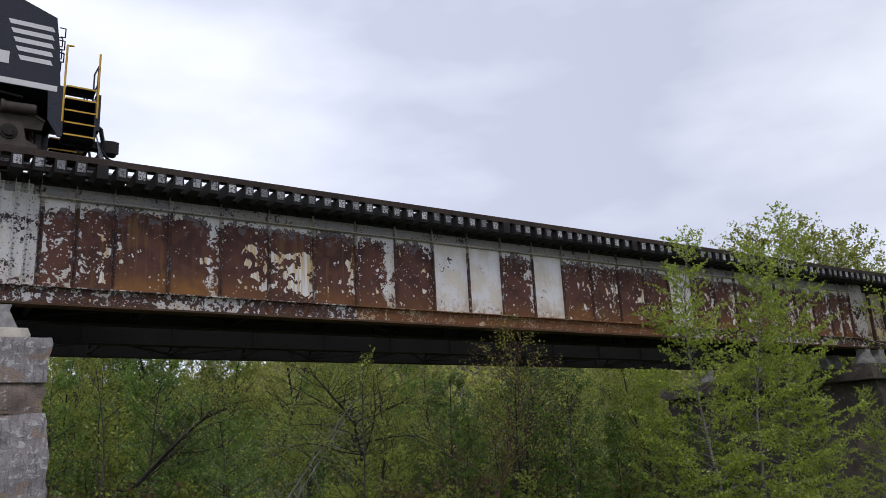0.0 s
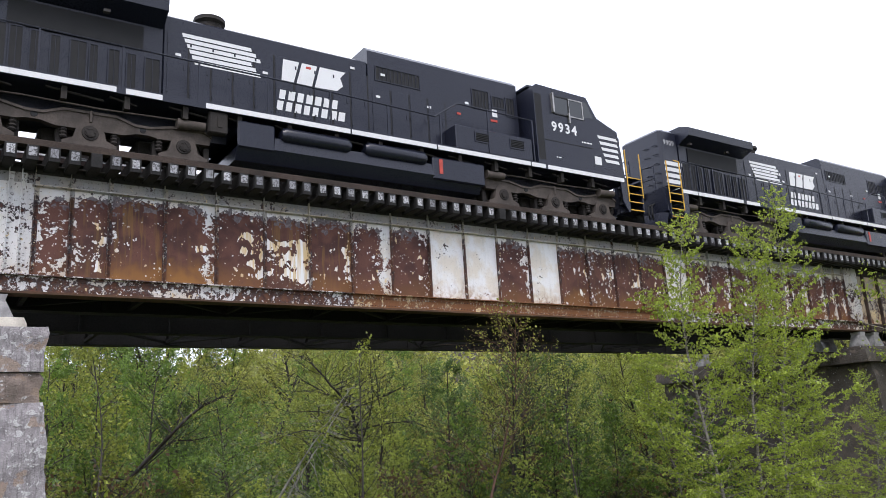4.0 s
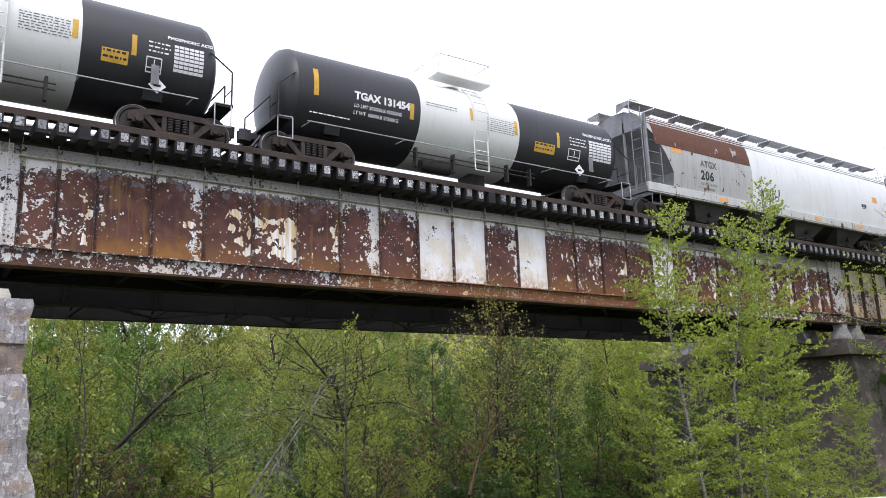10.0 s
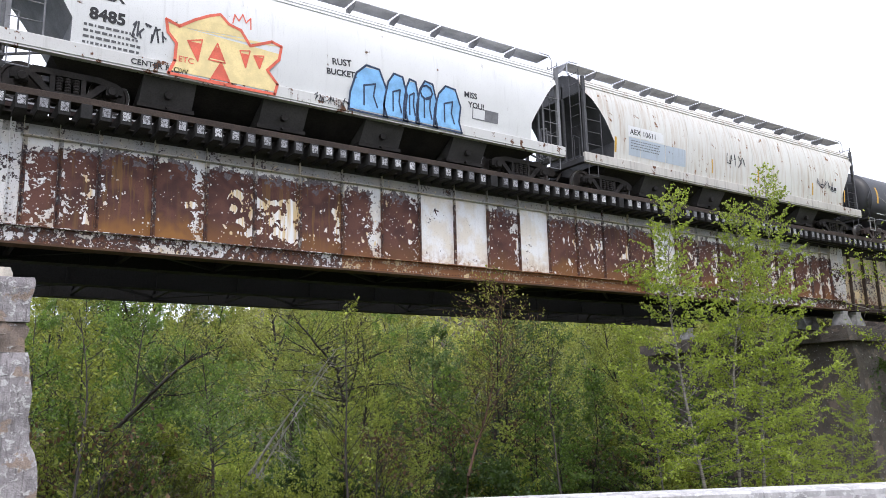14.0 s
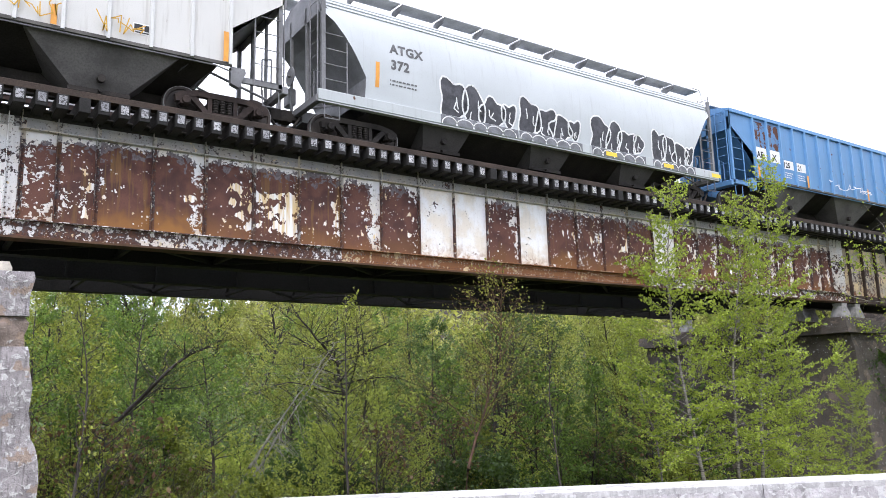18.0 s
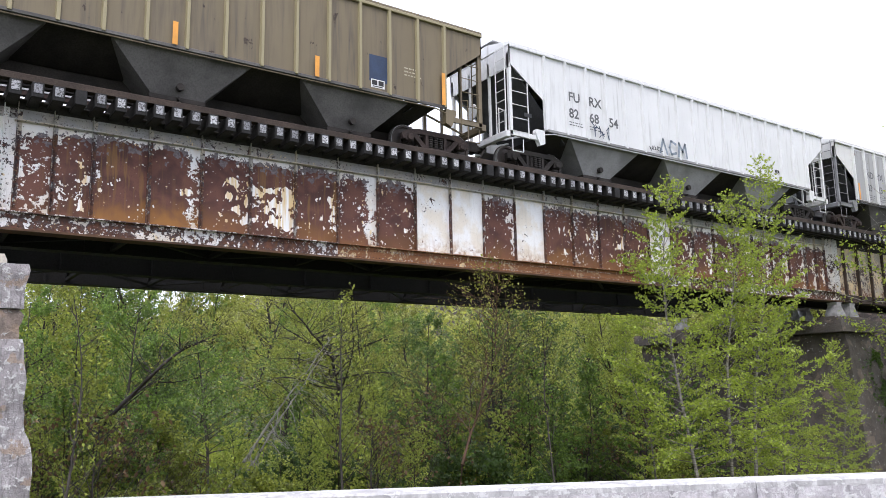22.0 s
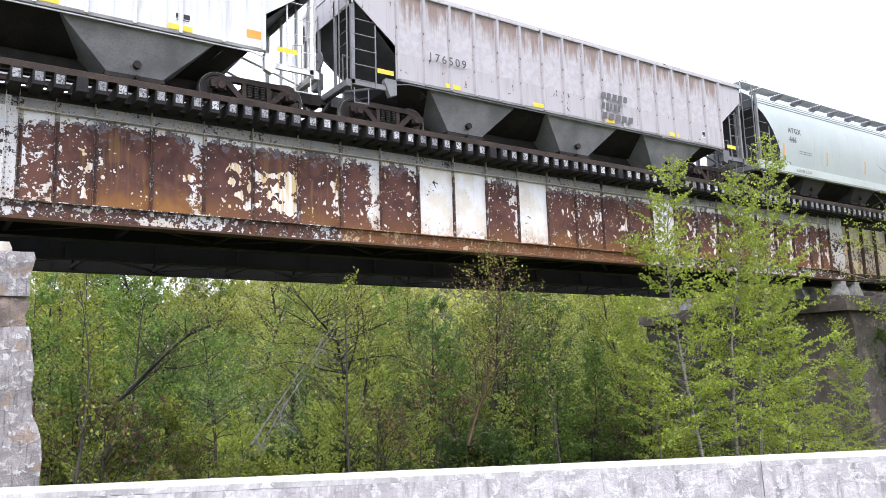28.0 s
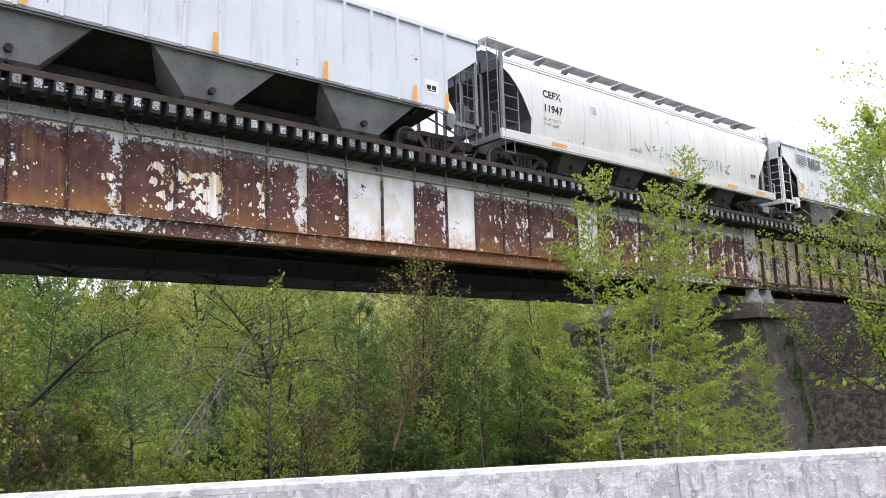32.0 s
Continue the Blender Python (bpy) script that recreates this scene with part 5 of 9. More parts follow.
def loco_truck(loco, x, mat):
    """Three-axle truck: bolster, cast side frames with drop pedestals, springs, brake cylinders."""
    t = part("truck", Shape().box(-0.5, 0.5, -0.9, 0.9, 0.55, 0.95, 0.04), dark_grime, loco)
    t.location.x = x
    for y in (-1.06, 1.06):
        s = Shape()
        a, b = y - 0.09, y + 0.09
        k = -1 if y < 0 else 1
        top = [(-2.7, 0.84), (-2.5, 0.95), (-1.75, 0.94), (-1.3, 0.84), (-0.95, 0.84), (-0.55, 0.98), (0.55, 0.98), (0.95, 0.84), (1.3, 0.84), (1.75, 0.94), (2.5, 0.95), (2.7, 0.84)]
        low = [(2.65, 0.62), (1.75, 0.60), (1.45, 0.60), (1.25, 0.64), (1.0, 0.64), (0.7, 0.56), (-0.7, 0.56), (-1.0, 0.64), (-1.25, 0.64), (-1.45, 0.60), (-1.75, 0.60), (-2.65, 0.62)]
        s.prism(top + low, "y", a, b)
        s.prism([(u, w + 0.012 if w > 0.7 else w - 0.012) for u, w in top] + [(u, w - 0.05) for u, w in reversed(top)], "y", a - 0.035, b + 0.035)
        part("side_frame", s, mat, t)
        for dx in (-2.03, 0.0, 2.03):
            s = Shape()
            s.prism([(dx - 0.26, 0.66), (dx - 0.2, 0.74), (dx + 0.2, 0.74), (dx + 0.26, 0.66), (dx + 0.34, 0.34), (dx + 0.56, 0.24), (dx + 0.56, 0.17), (dx - 0.56, 0.17), (dx - 0.56, 0.24), (dx - 0.34, 0.34)], "y", a - 0.05, b + 0.05)
            pedestal = part("pedestal", s, mat, t)
            s = Shape()
            s.lathe([(0.0, k * 0.05), (0.115, k * 0.05), (0.12, k * 0.02), (0.165, k * 0.02), (0.175, 0.0)], (dx, y + k * 0.145, 0.47), "y", 20)
            for q in range(6):
                u, w = 0.085 * math.cos(q * math.pi / 3), 0.085 * math.sin(q * math.pi / 3)
                s.lathe([(0.0, k * 0.07), (0.018, k * 0.07), (0.018, k * 0.04)], (dx + u, y + k * 0.145, 0.47 + w), "y", 6)
            part("journal_cap", s, dark_grime, pedestal)
        for dx in (-1.12, 1.12):
            s = Shape()
            s.lathe([(0.0, k * 0.012), (0.07, k * 0.012), (0.075, 0.0)], (dx, y + k * 0.091, 0.75), "y", 14)
            part("frame_hole", s, loco_grille, t)
        s = Shape()
        s.tube([(-2.6, y + k * 0.2, 1.06), (-1.4, y + k * 0.22, 1.08), (0.2, y + k * 0.2, 1.05), (1.8, y + k * 0.22, 1.08), (2.5, y + k * 0.2, 1.02)], 0.018, 5)
        s.tube([(0.0, y + k * 0.16, 0.98), (0.0, y + k * 0.16, 0.72)], 0.03, 6)
        part("brake_pipe", s, mat, t)
        for dx in (-1.5, -0.52, 0.52, 1.5):
            s = Shape()
            s.lathe([q for i in range(4) for q in ((0.06, 0.32 + i * 0.08), (0.09, 0.36 + i * 0.08))] + [(0.06, 0.64)], (dx, y, 0), "z", 8)
            part("spring", s, dark_grime, t)
        for dx in (-2.35, 2.2):
            s = Shape()
            s.cyl((dx - 0.3, y + k * 0.2, 1.0), (dx + 0.3, y + k * 0.2, 1.02), 0.11, seg=12)
            s.cyl((dx - 0.36, y + k * 0.2, 1.0), (dx - 0.3, y + k * 0.2, 1.0), 0.14, seg=12)
            s.box(dx - 0.1, dx + 0.1, y - 0.05, y + k * 0.2 + 0.05 * k if k > 0 else y, 0.84, 0.94)
            part("brake_cylinder", s, mat, t)
    for dx in (-2.03, 0, 2.03):
        s = Shape()
        s.box(dx - 0.95, dx + 0.2, -0.62, 0.62, 0.2, 0.72, 0.06)
        part("traction_motor", s, dark_grime, t)
        for q in (-0.59, 0.59):
            s = Shape()
            s.box(dx + q - 0.07, dx + q + 0.07, -1.0, -0.72, 0.18, 0.6, 0.02)
            part("brake_shoe", s, dark_grime, t)
        w = part("wheelset", loco_wheelset, None, t)
        w.location = (dx, 0, LOCO_R)


def steps(loco, x, k, black, low=0.42):
    """End steps in the corner of the platform, with yellow nosings and grab rails; k: which way is out."""
    for y in (-1.5, 0.98):
        s = Shape()
        s.box(*sorted((x, x + k * 0.62)), y + 0.47, y + 0.5, low, 1.5)
        st = part("step_well", s, black, loco)
        s = Shape()
        s.prism([(x - k * 0.02, 1.5), (x - k * 0.02, low), (x - k * 0.10, low - 0.02), (x - k * 0.32, 0.75), (x - k * 0.36, 1.5)], "y", y - 0.01, y + 0.05)
        part("step_cheek", s, black, st)
        s = Shape()
        s.box(*sorted((x + k * 0.6, x + k * 0.64)), y, y + 0.5, low, 1.5)
        part("step_cheek", s, black, st)
        for i in range(5):
            z = low + 0.05 + i * 0.28
            s = Shape()
            s.box(*sorted((x, x + k * 0.6)), y, y + 0.46, z, z + 0.03)
            part("step", s, black, st)
            s = Shape()
            s.box(*sorted((x, x + k * 0.62)), y - 0.014, y - 0.002, z, z + 0.034)
            part("step_edge", s, yellow_paint, st)
        if y < 0:
            for run in ([(x - k * 0.04, y - 0.02, 0.75), (x - k * 0.04, y - 0.02, 2.55), (x + k * 0.1, y + 0.1, 2.62)], [(x + k * 0.64, y - 0.02, 0.95), (x + k * 0.64, y - 0.02, 2.5)]):
                s = Shape()
                s.tube(run, 0.022, 6)
                part("grab_rail", s, yellow_paint, st)


def pilot(loco, x, k, black):
    """End plate, plough, coupler, hoses and the front railing."""
    s = Shape()
    s.box(*sorted((x, x + k * 0.08)), -1.45, 1.45, 0.7, 1.55)
    part("end_plate", s, black, loco)
    s = Shape()
    s.loft([[(x, -1.4, 0.72), (x + k * 0.3, -0.2, 0.72), (x + k * 0.3, 0.2, 0.72), (x, 1.4, 0.72)], [(x + k * 0.12, -1.35, 0.16), (x + k * 0.55, -0.2, 0.16), (x + k * 0.55, 0.2, 0.16), (x + k * 0.12, 1.35, 0.16)]], caps=False, closed=False)
    part("plough", s, black, loco)
    coupler(loco, x + k * 0.72, k)
    for q in (-1, 1):
        s = Shape()
        s.tube([(x + k * 0.06, q * 1.0, 1.55), (x + k * 0.06, q * 1.0, 2.45), (x + k * 0.06, q * 0.45, 2.5), (x + k * 0.06, q * 0.45, 1.55)], 0.02, 6)
        s.tube([(x + k * 0.06, q * 1.0, 2.0), (x + k * 0.06, q * 0.45, 2.0)], 0.018, 6)
        part("end_rail", s, black, loco)
    for y in (-0.7, -0.85, 0.7):
        s = Shape()
        s.tube([(x + k * 0.05, y, 1.1), (x + k * 0.22, y, 1.0), (x + k * 0.28, y - 0.05, 0.65), (x + k * 0.2, y, 0.45)], 0.03, 6)
        part("air_hose", s, black_steel, loco)
    s = Shape()
    s.box(*sorted((x + k * 0.02, x + k * 0.2)), -0.5, -0.2, 1.35, 1.75, 0.03)
    part("mu_box", s, black, loco)


def deck_and_rails(loco, x0, x1, black, stripe, lift, pieces, rail_run):
    """Platform with its edge stripe, and the long handrail with its posts."""
    s = Shape()
    s.box(x0, x1, -1.5, 1.5, 1.40, 1.58)
    s.box(x0 + 0.4, x1 - 0.4, -0.55, 0.55, 0.95, 1.40)
    part("platform", s, black, loco)
    for a, b in pieces:
        s = Shape()
        s.box(a, b, -1.512, -1.501, 1.41, 1.41 + lift)
        part("edge_stripe", s, stripe, loco)
    s = Shape()
    s.tube([(x, -1.49, z) for x, z in rail_run], 0.022, 6)
    part("handrail", s, black, loco)
    s = Shape()
    a, b = rail_run[0][0], rail_run[-1][0]
    m = int((b - a) / 1.62)
    for i in range(m + 1):
        x = a + (b - a) * i / m
        zt = 2.45
        for (xa, za), (xb, zb) in zip(rail_run, rail_run[1:]):
            if xa <= x <= xb:
                zt = za + (zb - za) * (x - xa) / (xb - xa)
        q = Shape()
        q.box(x - 0.022, x + 0.022, -1.505, -1.475, 1.5, zt)
        part("stanchion", q, black, loco)


def doors(loco, xs, z0, z1, y, mat):
    """Tall hood doors: shallow raised panels with hinges."""
    for a, b in xs:
        s = Shape()
        s.box(a + 0.02, b - 0.02, y - 0.014, y - 0.001, z0, z1, 0.004)
        for z in (z0 + 0.25, (z0 + z1) / 2, z1 - 0.25):
            s.box(a + 0.01, a + 0.05, y - 0.025, y - 0.014, z - 0.05, z + 0.05)
        s.box(b - 0.12, b - 0.07, y - 0.03, y - 0.014, (z0 + z1) / 2 - 0.07, (z0 + z1) / 2 + 0.07)
        part("hood_door", s, mat, loco)
        s = Shape()
        s.box(b - 0.018, b + 0.018, y - 0.012, y - 0.0005, z0, z1)
        part("door_gap", s, loco_grille, loco)


def slats(loco, x0, x1, z0, z1, y, frame, screen, upright=True, n=10):
    """A framed air intake with thin slats."""
    s = Shape()
    s.box(x0, x1, y - 0.006, y - 0.002, z0, z1)
    back = part("intake", s, screen, loco)
    for a, b, c, d in ((x0 - 0.03, x1 + 0.03, z1, z1 + 0.03), (x0 - 0.03, x1 + 0.03, z0 - 0.03, z0), (x0 - 0.03, x0, z0, z1), (x1, x1 + 0.03, z0, z1)):
        s = Shape()
        s.box(a, b, y - 0.022, y - 0.001, c, d)
        part("intake_frame", s, frame, back)
    s = Shape()
    for i in range(1, n):
        if upright:
            x = x0 + (x1 - x0) * i / n
            s.box(x - 0.008, x + 0.008, y - 0.02, y - 0.006, z0, z1)
        else:
            z = z0 + (z1 - z0) * i / n
            s.box(x0, x1, y - 0.022, y - 0.006, z - 0.012, z + 0.008)
    tagged(part("slats", s, frame if upright else screen, back), kind="stuff")


def bars(loco, specs, mat, y, name="paint_bar"):
    """Slanted painted bars: (x0, x1, z0, z1, lean)."""
    for x0, x1, z0, z1, lean in specs:
        s = Shape()
        s.add([(x0, y, z0), (x1, y, z0), (x1 + lean, y, z1), (x0 + lean, y, z1)], [(0, 1, 2, 3)])
        part(name, s, mat, loco, smooth=0)


def emblem(loco, x, z, k, y, mat):
    """The maker's mark reduced to plain shapes: long speed bars tapering into two bold strokes."""
    for i in range(6):
        w = 0.2 * k
        bars(loco, [(x + 0.06 * i * k, x + (1.75 + 0.12 * (i % 3)) * k, z + (0.62 - i * 0.135) * k, z + (0.72 - i * 0.135) * k, -0.02 * k)], mat, y, "emblem_bar")
    x += 2.55 * k
    for poly in ([(0, 0), (0.34, 0), (0.5, 0.62), (0.05, 0.62)], [(0.42, 0.0), (0.86, 0.0), (1.02, 0.62), (0.58, 0.62)], [(0.94, 0.0), (1.6, 0.02), (1.78, 0.2), (1.7, 0.42), (1.86, 0.62), (1.1, 0.62)]):
        s = Shape()
        s.add([(x + u * k, y - 0.001, z + w * k) for u, w in poly], [tuple(range(len(poly)))])
        part("emblem_block", s, mat, loco, smooth=0)


def name_bars(loco, x, z, w, h, n, mat, y, seed=2):
    """A painted name reduced to plain upright bars."""
    rnd = random.Random(seed)
    step = w / n
    for i in range(n):
        q = step * rnd.uniform(0.62, 0.8)
        bars(loco, [(x + i * step, x + i * step + q, z, z + h, 0.04)], mat, y, "name_bar")


def radiator(loco, x0, x1, z_low, z_top, black, screen, wide=1.5, lip=0.34):
    """Overhanging radiator housing with sloping soffit and screens below it."""
    s = Shape()
    s.prism([(-0.92, z_low), (0.92, z_low), (0.96, z_top - lip - 0.22), (wide, z_top - lip), (wide + 0.02, z_top - 0.05), (wide - 0.35, z_top + 0.1), (-wide + 0.35, z_top + 0.1), (-wide - 0.02, z_top - 0.05), (-wide, z_top - lip), (-0.96, z_top - lip - 0.22)], "x", x0, x1)
    part("radiator_housing", s, black, loco)
    s = Shape()
    s.box(x0 + 0.45, x1 - 0.45, -0.985, -0.93, z_low + 1.25, z_top - lip - 0.28)
    part("radiator_screen", s, screen, loco)


def wide_cab_loco(number, label):
    """Modern six-axle road engine with a full-width nose; it runs towards +x."""
    loco = thing("locomotive", label, "locomotive", "engines of the train")
    b = loco_black
    deck_and_rails(loco, -9.75, 9.75, b, white_paint, 0.13, [(-9.68, -8.9), (-8.85, -6.3), (-6.1, -5.3), (-4.3, -0.5), (-0.45, 2.2), (2.25, 5.6), (5.65, 6.2), (6.3, 9.6)],
                   [(-9.6, 2.62), (-8.6, 2.6), (-2.0, 2.52), (2.2, 2.4), (3.0, 2.95), (5.8, 2.92)])
    s = Shape()
    s.box(-5.2, 0.4, -0.92, 0.92, 1.58, 3.95, 0.05)
    part("engine_hood", s, b, loco)
    s = Shape()
    s.prism([(-0.92, 1.58), (0.92, 1.58), (0.92, 4.30), (0.75, 4.46), (-0.75, 4.46), (-0.92, 4.30)], "x", 0.4, 5.75)
    part("control_hood", s, b, loco)
    radiator(loco, -8.95, -5.2, 1.58, 4.06, b, loco_grille)
    s = Shape()
    s.box(-9.9, -8.93, -0.95, 0.95, 1.58, 4.02, 0.1)
    part("rear_hood", s, b, loco)
    # cab and nose as one sloped outline
    s = Shape()
    s.prism([(5.95, 1.58), (9.66, 1.58), (9.6, 2.4), (9.5, 3.16), (8.62, 3.5), (8.22, 4.16), (6.1, 4.22), (5.95, 4.12)], "y", -1.5, 1.5)
    part("cab", s, b, loco)
    s = Shape()
    s.box(5.95, 8.35, -1.25, 1.25, 4.18, 4.29, 0.03)
    part("cab_roof", s, b, loco)
    for x0, x1 in ((6.78, 7.36), (7.42, 7.98)):
        s = Shape()
        s.box(x0, x1, -1.512, -1.502, 3.36, 3.92)
        w = part("cab_window", s, glass_dark, loco)
        s = Shape()
        for a, c, d, e in ((x0 - 0.04, x1 + 0.04, 3.92, 3.96), (x0 - 0.04, x1 + 0.04, 3.32, 3.36), (x0 - 0.04, x0, 3.36, 3.92), (x1, x1 + 0.04, 3.36, 3.92)):
            s.box(a, c, -1.525, -1.5, d, e)
        part("window_frame", s, bright_steel if x0 > 7 else black_steel, w)
    s = Shape()
    s.add([(8.05, -1.503, 3.42), (8.46, -1.503, 3.46), (8.2, -1.503, 3.98), (8.05, -1.503, 3.98)], [(0, 1, 2, 3)])
    part("cab_window", s, glass_dark, loco)
    s = Shape()
    s.box(6.66, 6.72, -1.6, -1.5, 3.35, 4.0)
    s.box(7.34, 7.4, -1.56, -1.5, 3.1, 3.45)
    part("mirror", s, bright_steel, loco)
    s = Shape()
    s.box(5.99, 6.26, -1.502, -1.46, 1.7, 3.9)
    part("cab_door_recess", s, loco_grille, loco)
    letters(number, 0.44, (6.6, -1.508, 2.74), 1.28, 0.014, white_paint, loco, "engine_number")
    small_print(loco, 7.85, 2.52, 0.45, 1, white_paint, y=-1.507, height=0.08)
    small_print(loco, 6.7, 1.85, 0.3, 1, white_paint, y=-1.507, height=0.05)
    marks(loco, 8.35, 1.86, 0.3, 0.28, white_paint, y=-1.507)
    s = Shape()
    s.box(6.3, 8.3, -1.51, -1.498, 2.38, 2.40)
    part("cab_seam", s, black_steel, loco)
    for i in range(5):
        z = 2.0 + i * 0.2
        bars(loco, [(8.62 + (0.24 - i * 0.06), 9.48, z, z + 0.105, -0.05)], white_paint, -1.506, "nose_bar")
    s = Shape()
    for y in (-1.36, -0.9):
        for z in (2.2, 2.5, 2.8):
            s.tube([(9.6, y, z), (9.7, y, z), (9.7, y, z + 0.22), (9.58, y, z + 0.22)], 0.014, 5)
    part("nose_grabs", s, b, loco)
    # hood doors, vents, lettering
    doors(loco, [(-5.1 + 0.55 * i, -4.57 + 0.55 * i) for i in range(10)], 1.72, 3.5, -0.92, b)
    doors(loco, [(0.5 + 0.62 * i, 1.1 + 0.62 * i) for i in range(4)], 1.72, 3.2, -0.92, b)
    for i, w in enumerate((0.40, 0.32, 0.28, 0.26, 0.40, 0.24, 0.30, 0.26, 0.40)):
        x = -8.82 + i * 0.405
        slats(loco, x, x + w - 0.08, 1.80, 2.82 - 0.02 * i, -0.955, b, loco_grille, True, 2)
    slats(loco, 0.65, 2.1, 3.45, 3.86, -0.92, b, loco_grille, True, 12)
    slats(loco, 4.0, 4.6, 3.25, 3.85, -0.92, b, loco_grille, True, 5)
    slats(loco, 4.75, 5.2, 3.4, 3.75, -0.92, b, loco_grille, True, 4)
    slats(loco, 5.3, 5.6, 3.2, 3.8, -0.92, b, loco_grille, True, 3)
    s = Shape()
    s.box(2.9, 5.75, -1.48, -0.93, 1.58, 2.3, 0.02)
    part("side_locker", s, b, loco)
    for x in (3.6, 4.9):
        slats(loco, x, x + 0.5, 1.9, 2.15, -1.48, b, loco_grille, False, 5)
    marks(loco, 4.72, 3.08, 0.2, 0.24, white_paint, y=-0.925)
    emblem(loco, -4.72, 2.82, 1.0, -0.938, white_paint)
    name_bars(loco, -2.25, 2.3, 1.75, 0.26, 7, white_paint, -0.938, 3)
    name_bars(loco, -2.32, 1.98, 2.0, 0.26, 8, white_paint, -0.938, 4)
    rnd = random.Random(5)
    for i in range(16):
        x = rnd.uniform(-9.0, 5.2)
        marks(loco, x, rnd.choice((2.9, 3.3, 3.6) if x > -5 else (2.78,)), 0.14, 0.07, white_paint if rnd.random() < 0.75 else red_mark, y=-0.941)
    letters(number, 0.27, (-9.74, -0.957, 3.42), 1.1, 0.008, grey_number, loco, "engine_number")
    for i in range(5):
        bars(loco, [(-9.82, -9.16 + i * 0.07, 1.72 + i * 0.23, 1.87 + i * 0.23, 0.05)], white_paint, -0.957, "rear_bar")
    # roof details
    s = Shape()
    s.lathe([(0.3, 3.9), (0.32, 4.2), (0.4, 4.26), (0.4, 4.36), (0.28, 4.36), (0.24, 4.1)], (-3.9, -0.35, 0), "z", 20)
    part("exhaust_stack", s, dark_grime, loco)
    s = Shape()
    s.cyl((4.0, -0.3, 4.28), (4.0, -0.3, 4.46), 0.06, seg=8)
    s.lathe([(0.03, 0.0), (0.05, 0.1), (0.11, 0.3)], (4.05, -0.3, 4.42), "x", 10)
    part("horn", s, dark_grime, loco)
    for x in (-8.7, -6.6):
        s = Shape()
        s.box(x, x + 0.14, -1.3, -1.18, 3.45, 3.52)
        part("soffit_lamp_box", s, tank_grime, loco)
    s = Shape()
    for y in (-0.6, -0.2):
        for z in (2.0, 2.35, 2.7, 3.05, 3.4):
            s.tube([(-9.9, y - 0.15, z), (-10.0, y - 0.15, z), (-10.0, y - 0.02, z), (-9.9, y - 0.02, z)], 0.013, 5)
    part("rear_rungs", s, b, loco)
    # fuel tank, reservoirs, trucks, ends
    s = Shape()
    s.prism([(-1.35, 1.0), (-1.42, 0.66), (-1.2, 0.34), (1.2, 0.34), (1.42, 0.66), (1.35, 1.0)], "x", -3.5, 3.8)
    s.box(-3.5, -2.55, -1.43, 1.43, 0.6, 1.3, 0.04)
    s.box(2.1, 3.9, -1.42, 1.42, 0.55, 1.22, 0.04)
    part("fuel_tank", s, loco_black, loco, smooth=0)
    for x0, x1 in ((-2.4, -0.4), (-0.05, 1.95)):
        s = Shape()
        s.lathe([(0.02, x0), (0.15, x0 + 0.04), (0.21, x0 + 0.14), (0.21, x1 - 0.14), (0.15, x1 - 0.04), (0.02, x1)], (0, -1.3, 1.12), "x", 18)
        part("air_reservoir", s, loco_black, loco)
    s = Shape()
    s.box(-4.2, -3.75, -1.45, -1.2, 0.85, 1.4, 0.03)
    s.box(-4.0, -3.9, -1.47, -1.44, 1.0, 1.3)
    part("valve_box", s, dark_grime, loco)
    s = Shape()
    s.box(2.3, 2.42, -1.435, -1.425, 0.72, 1.15)
    part("fuel_gauge", s, red_mark, loco)
    rnd = random.Random(8)
    s = Shape()
    for i in range(14):
        x = -9.0 + i * 1.3
        s = Shape()
        s.tube([(x, -1.3, 1.36), (x + rnd.uniform(0.5, 1.2), -1.3, 1.24)], 0.025, 5)
        s.box(x + 0.3, x + 0.42, -1.4, -1.2, 1.1, 1.4)
        part("pipe", s, dark_grime, loco)
    for x in (-6.75, 6.75):
        loco_truck(loco, x, loco_cast)
    steps(loco, 9.78, 1, b)
    steps(loco, -9.78, -1, b)
    pilot(loco, 10.42, 1, b)
    pilot(loco, -10.42, -1, b)
    return loco


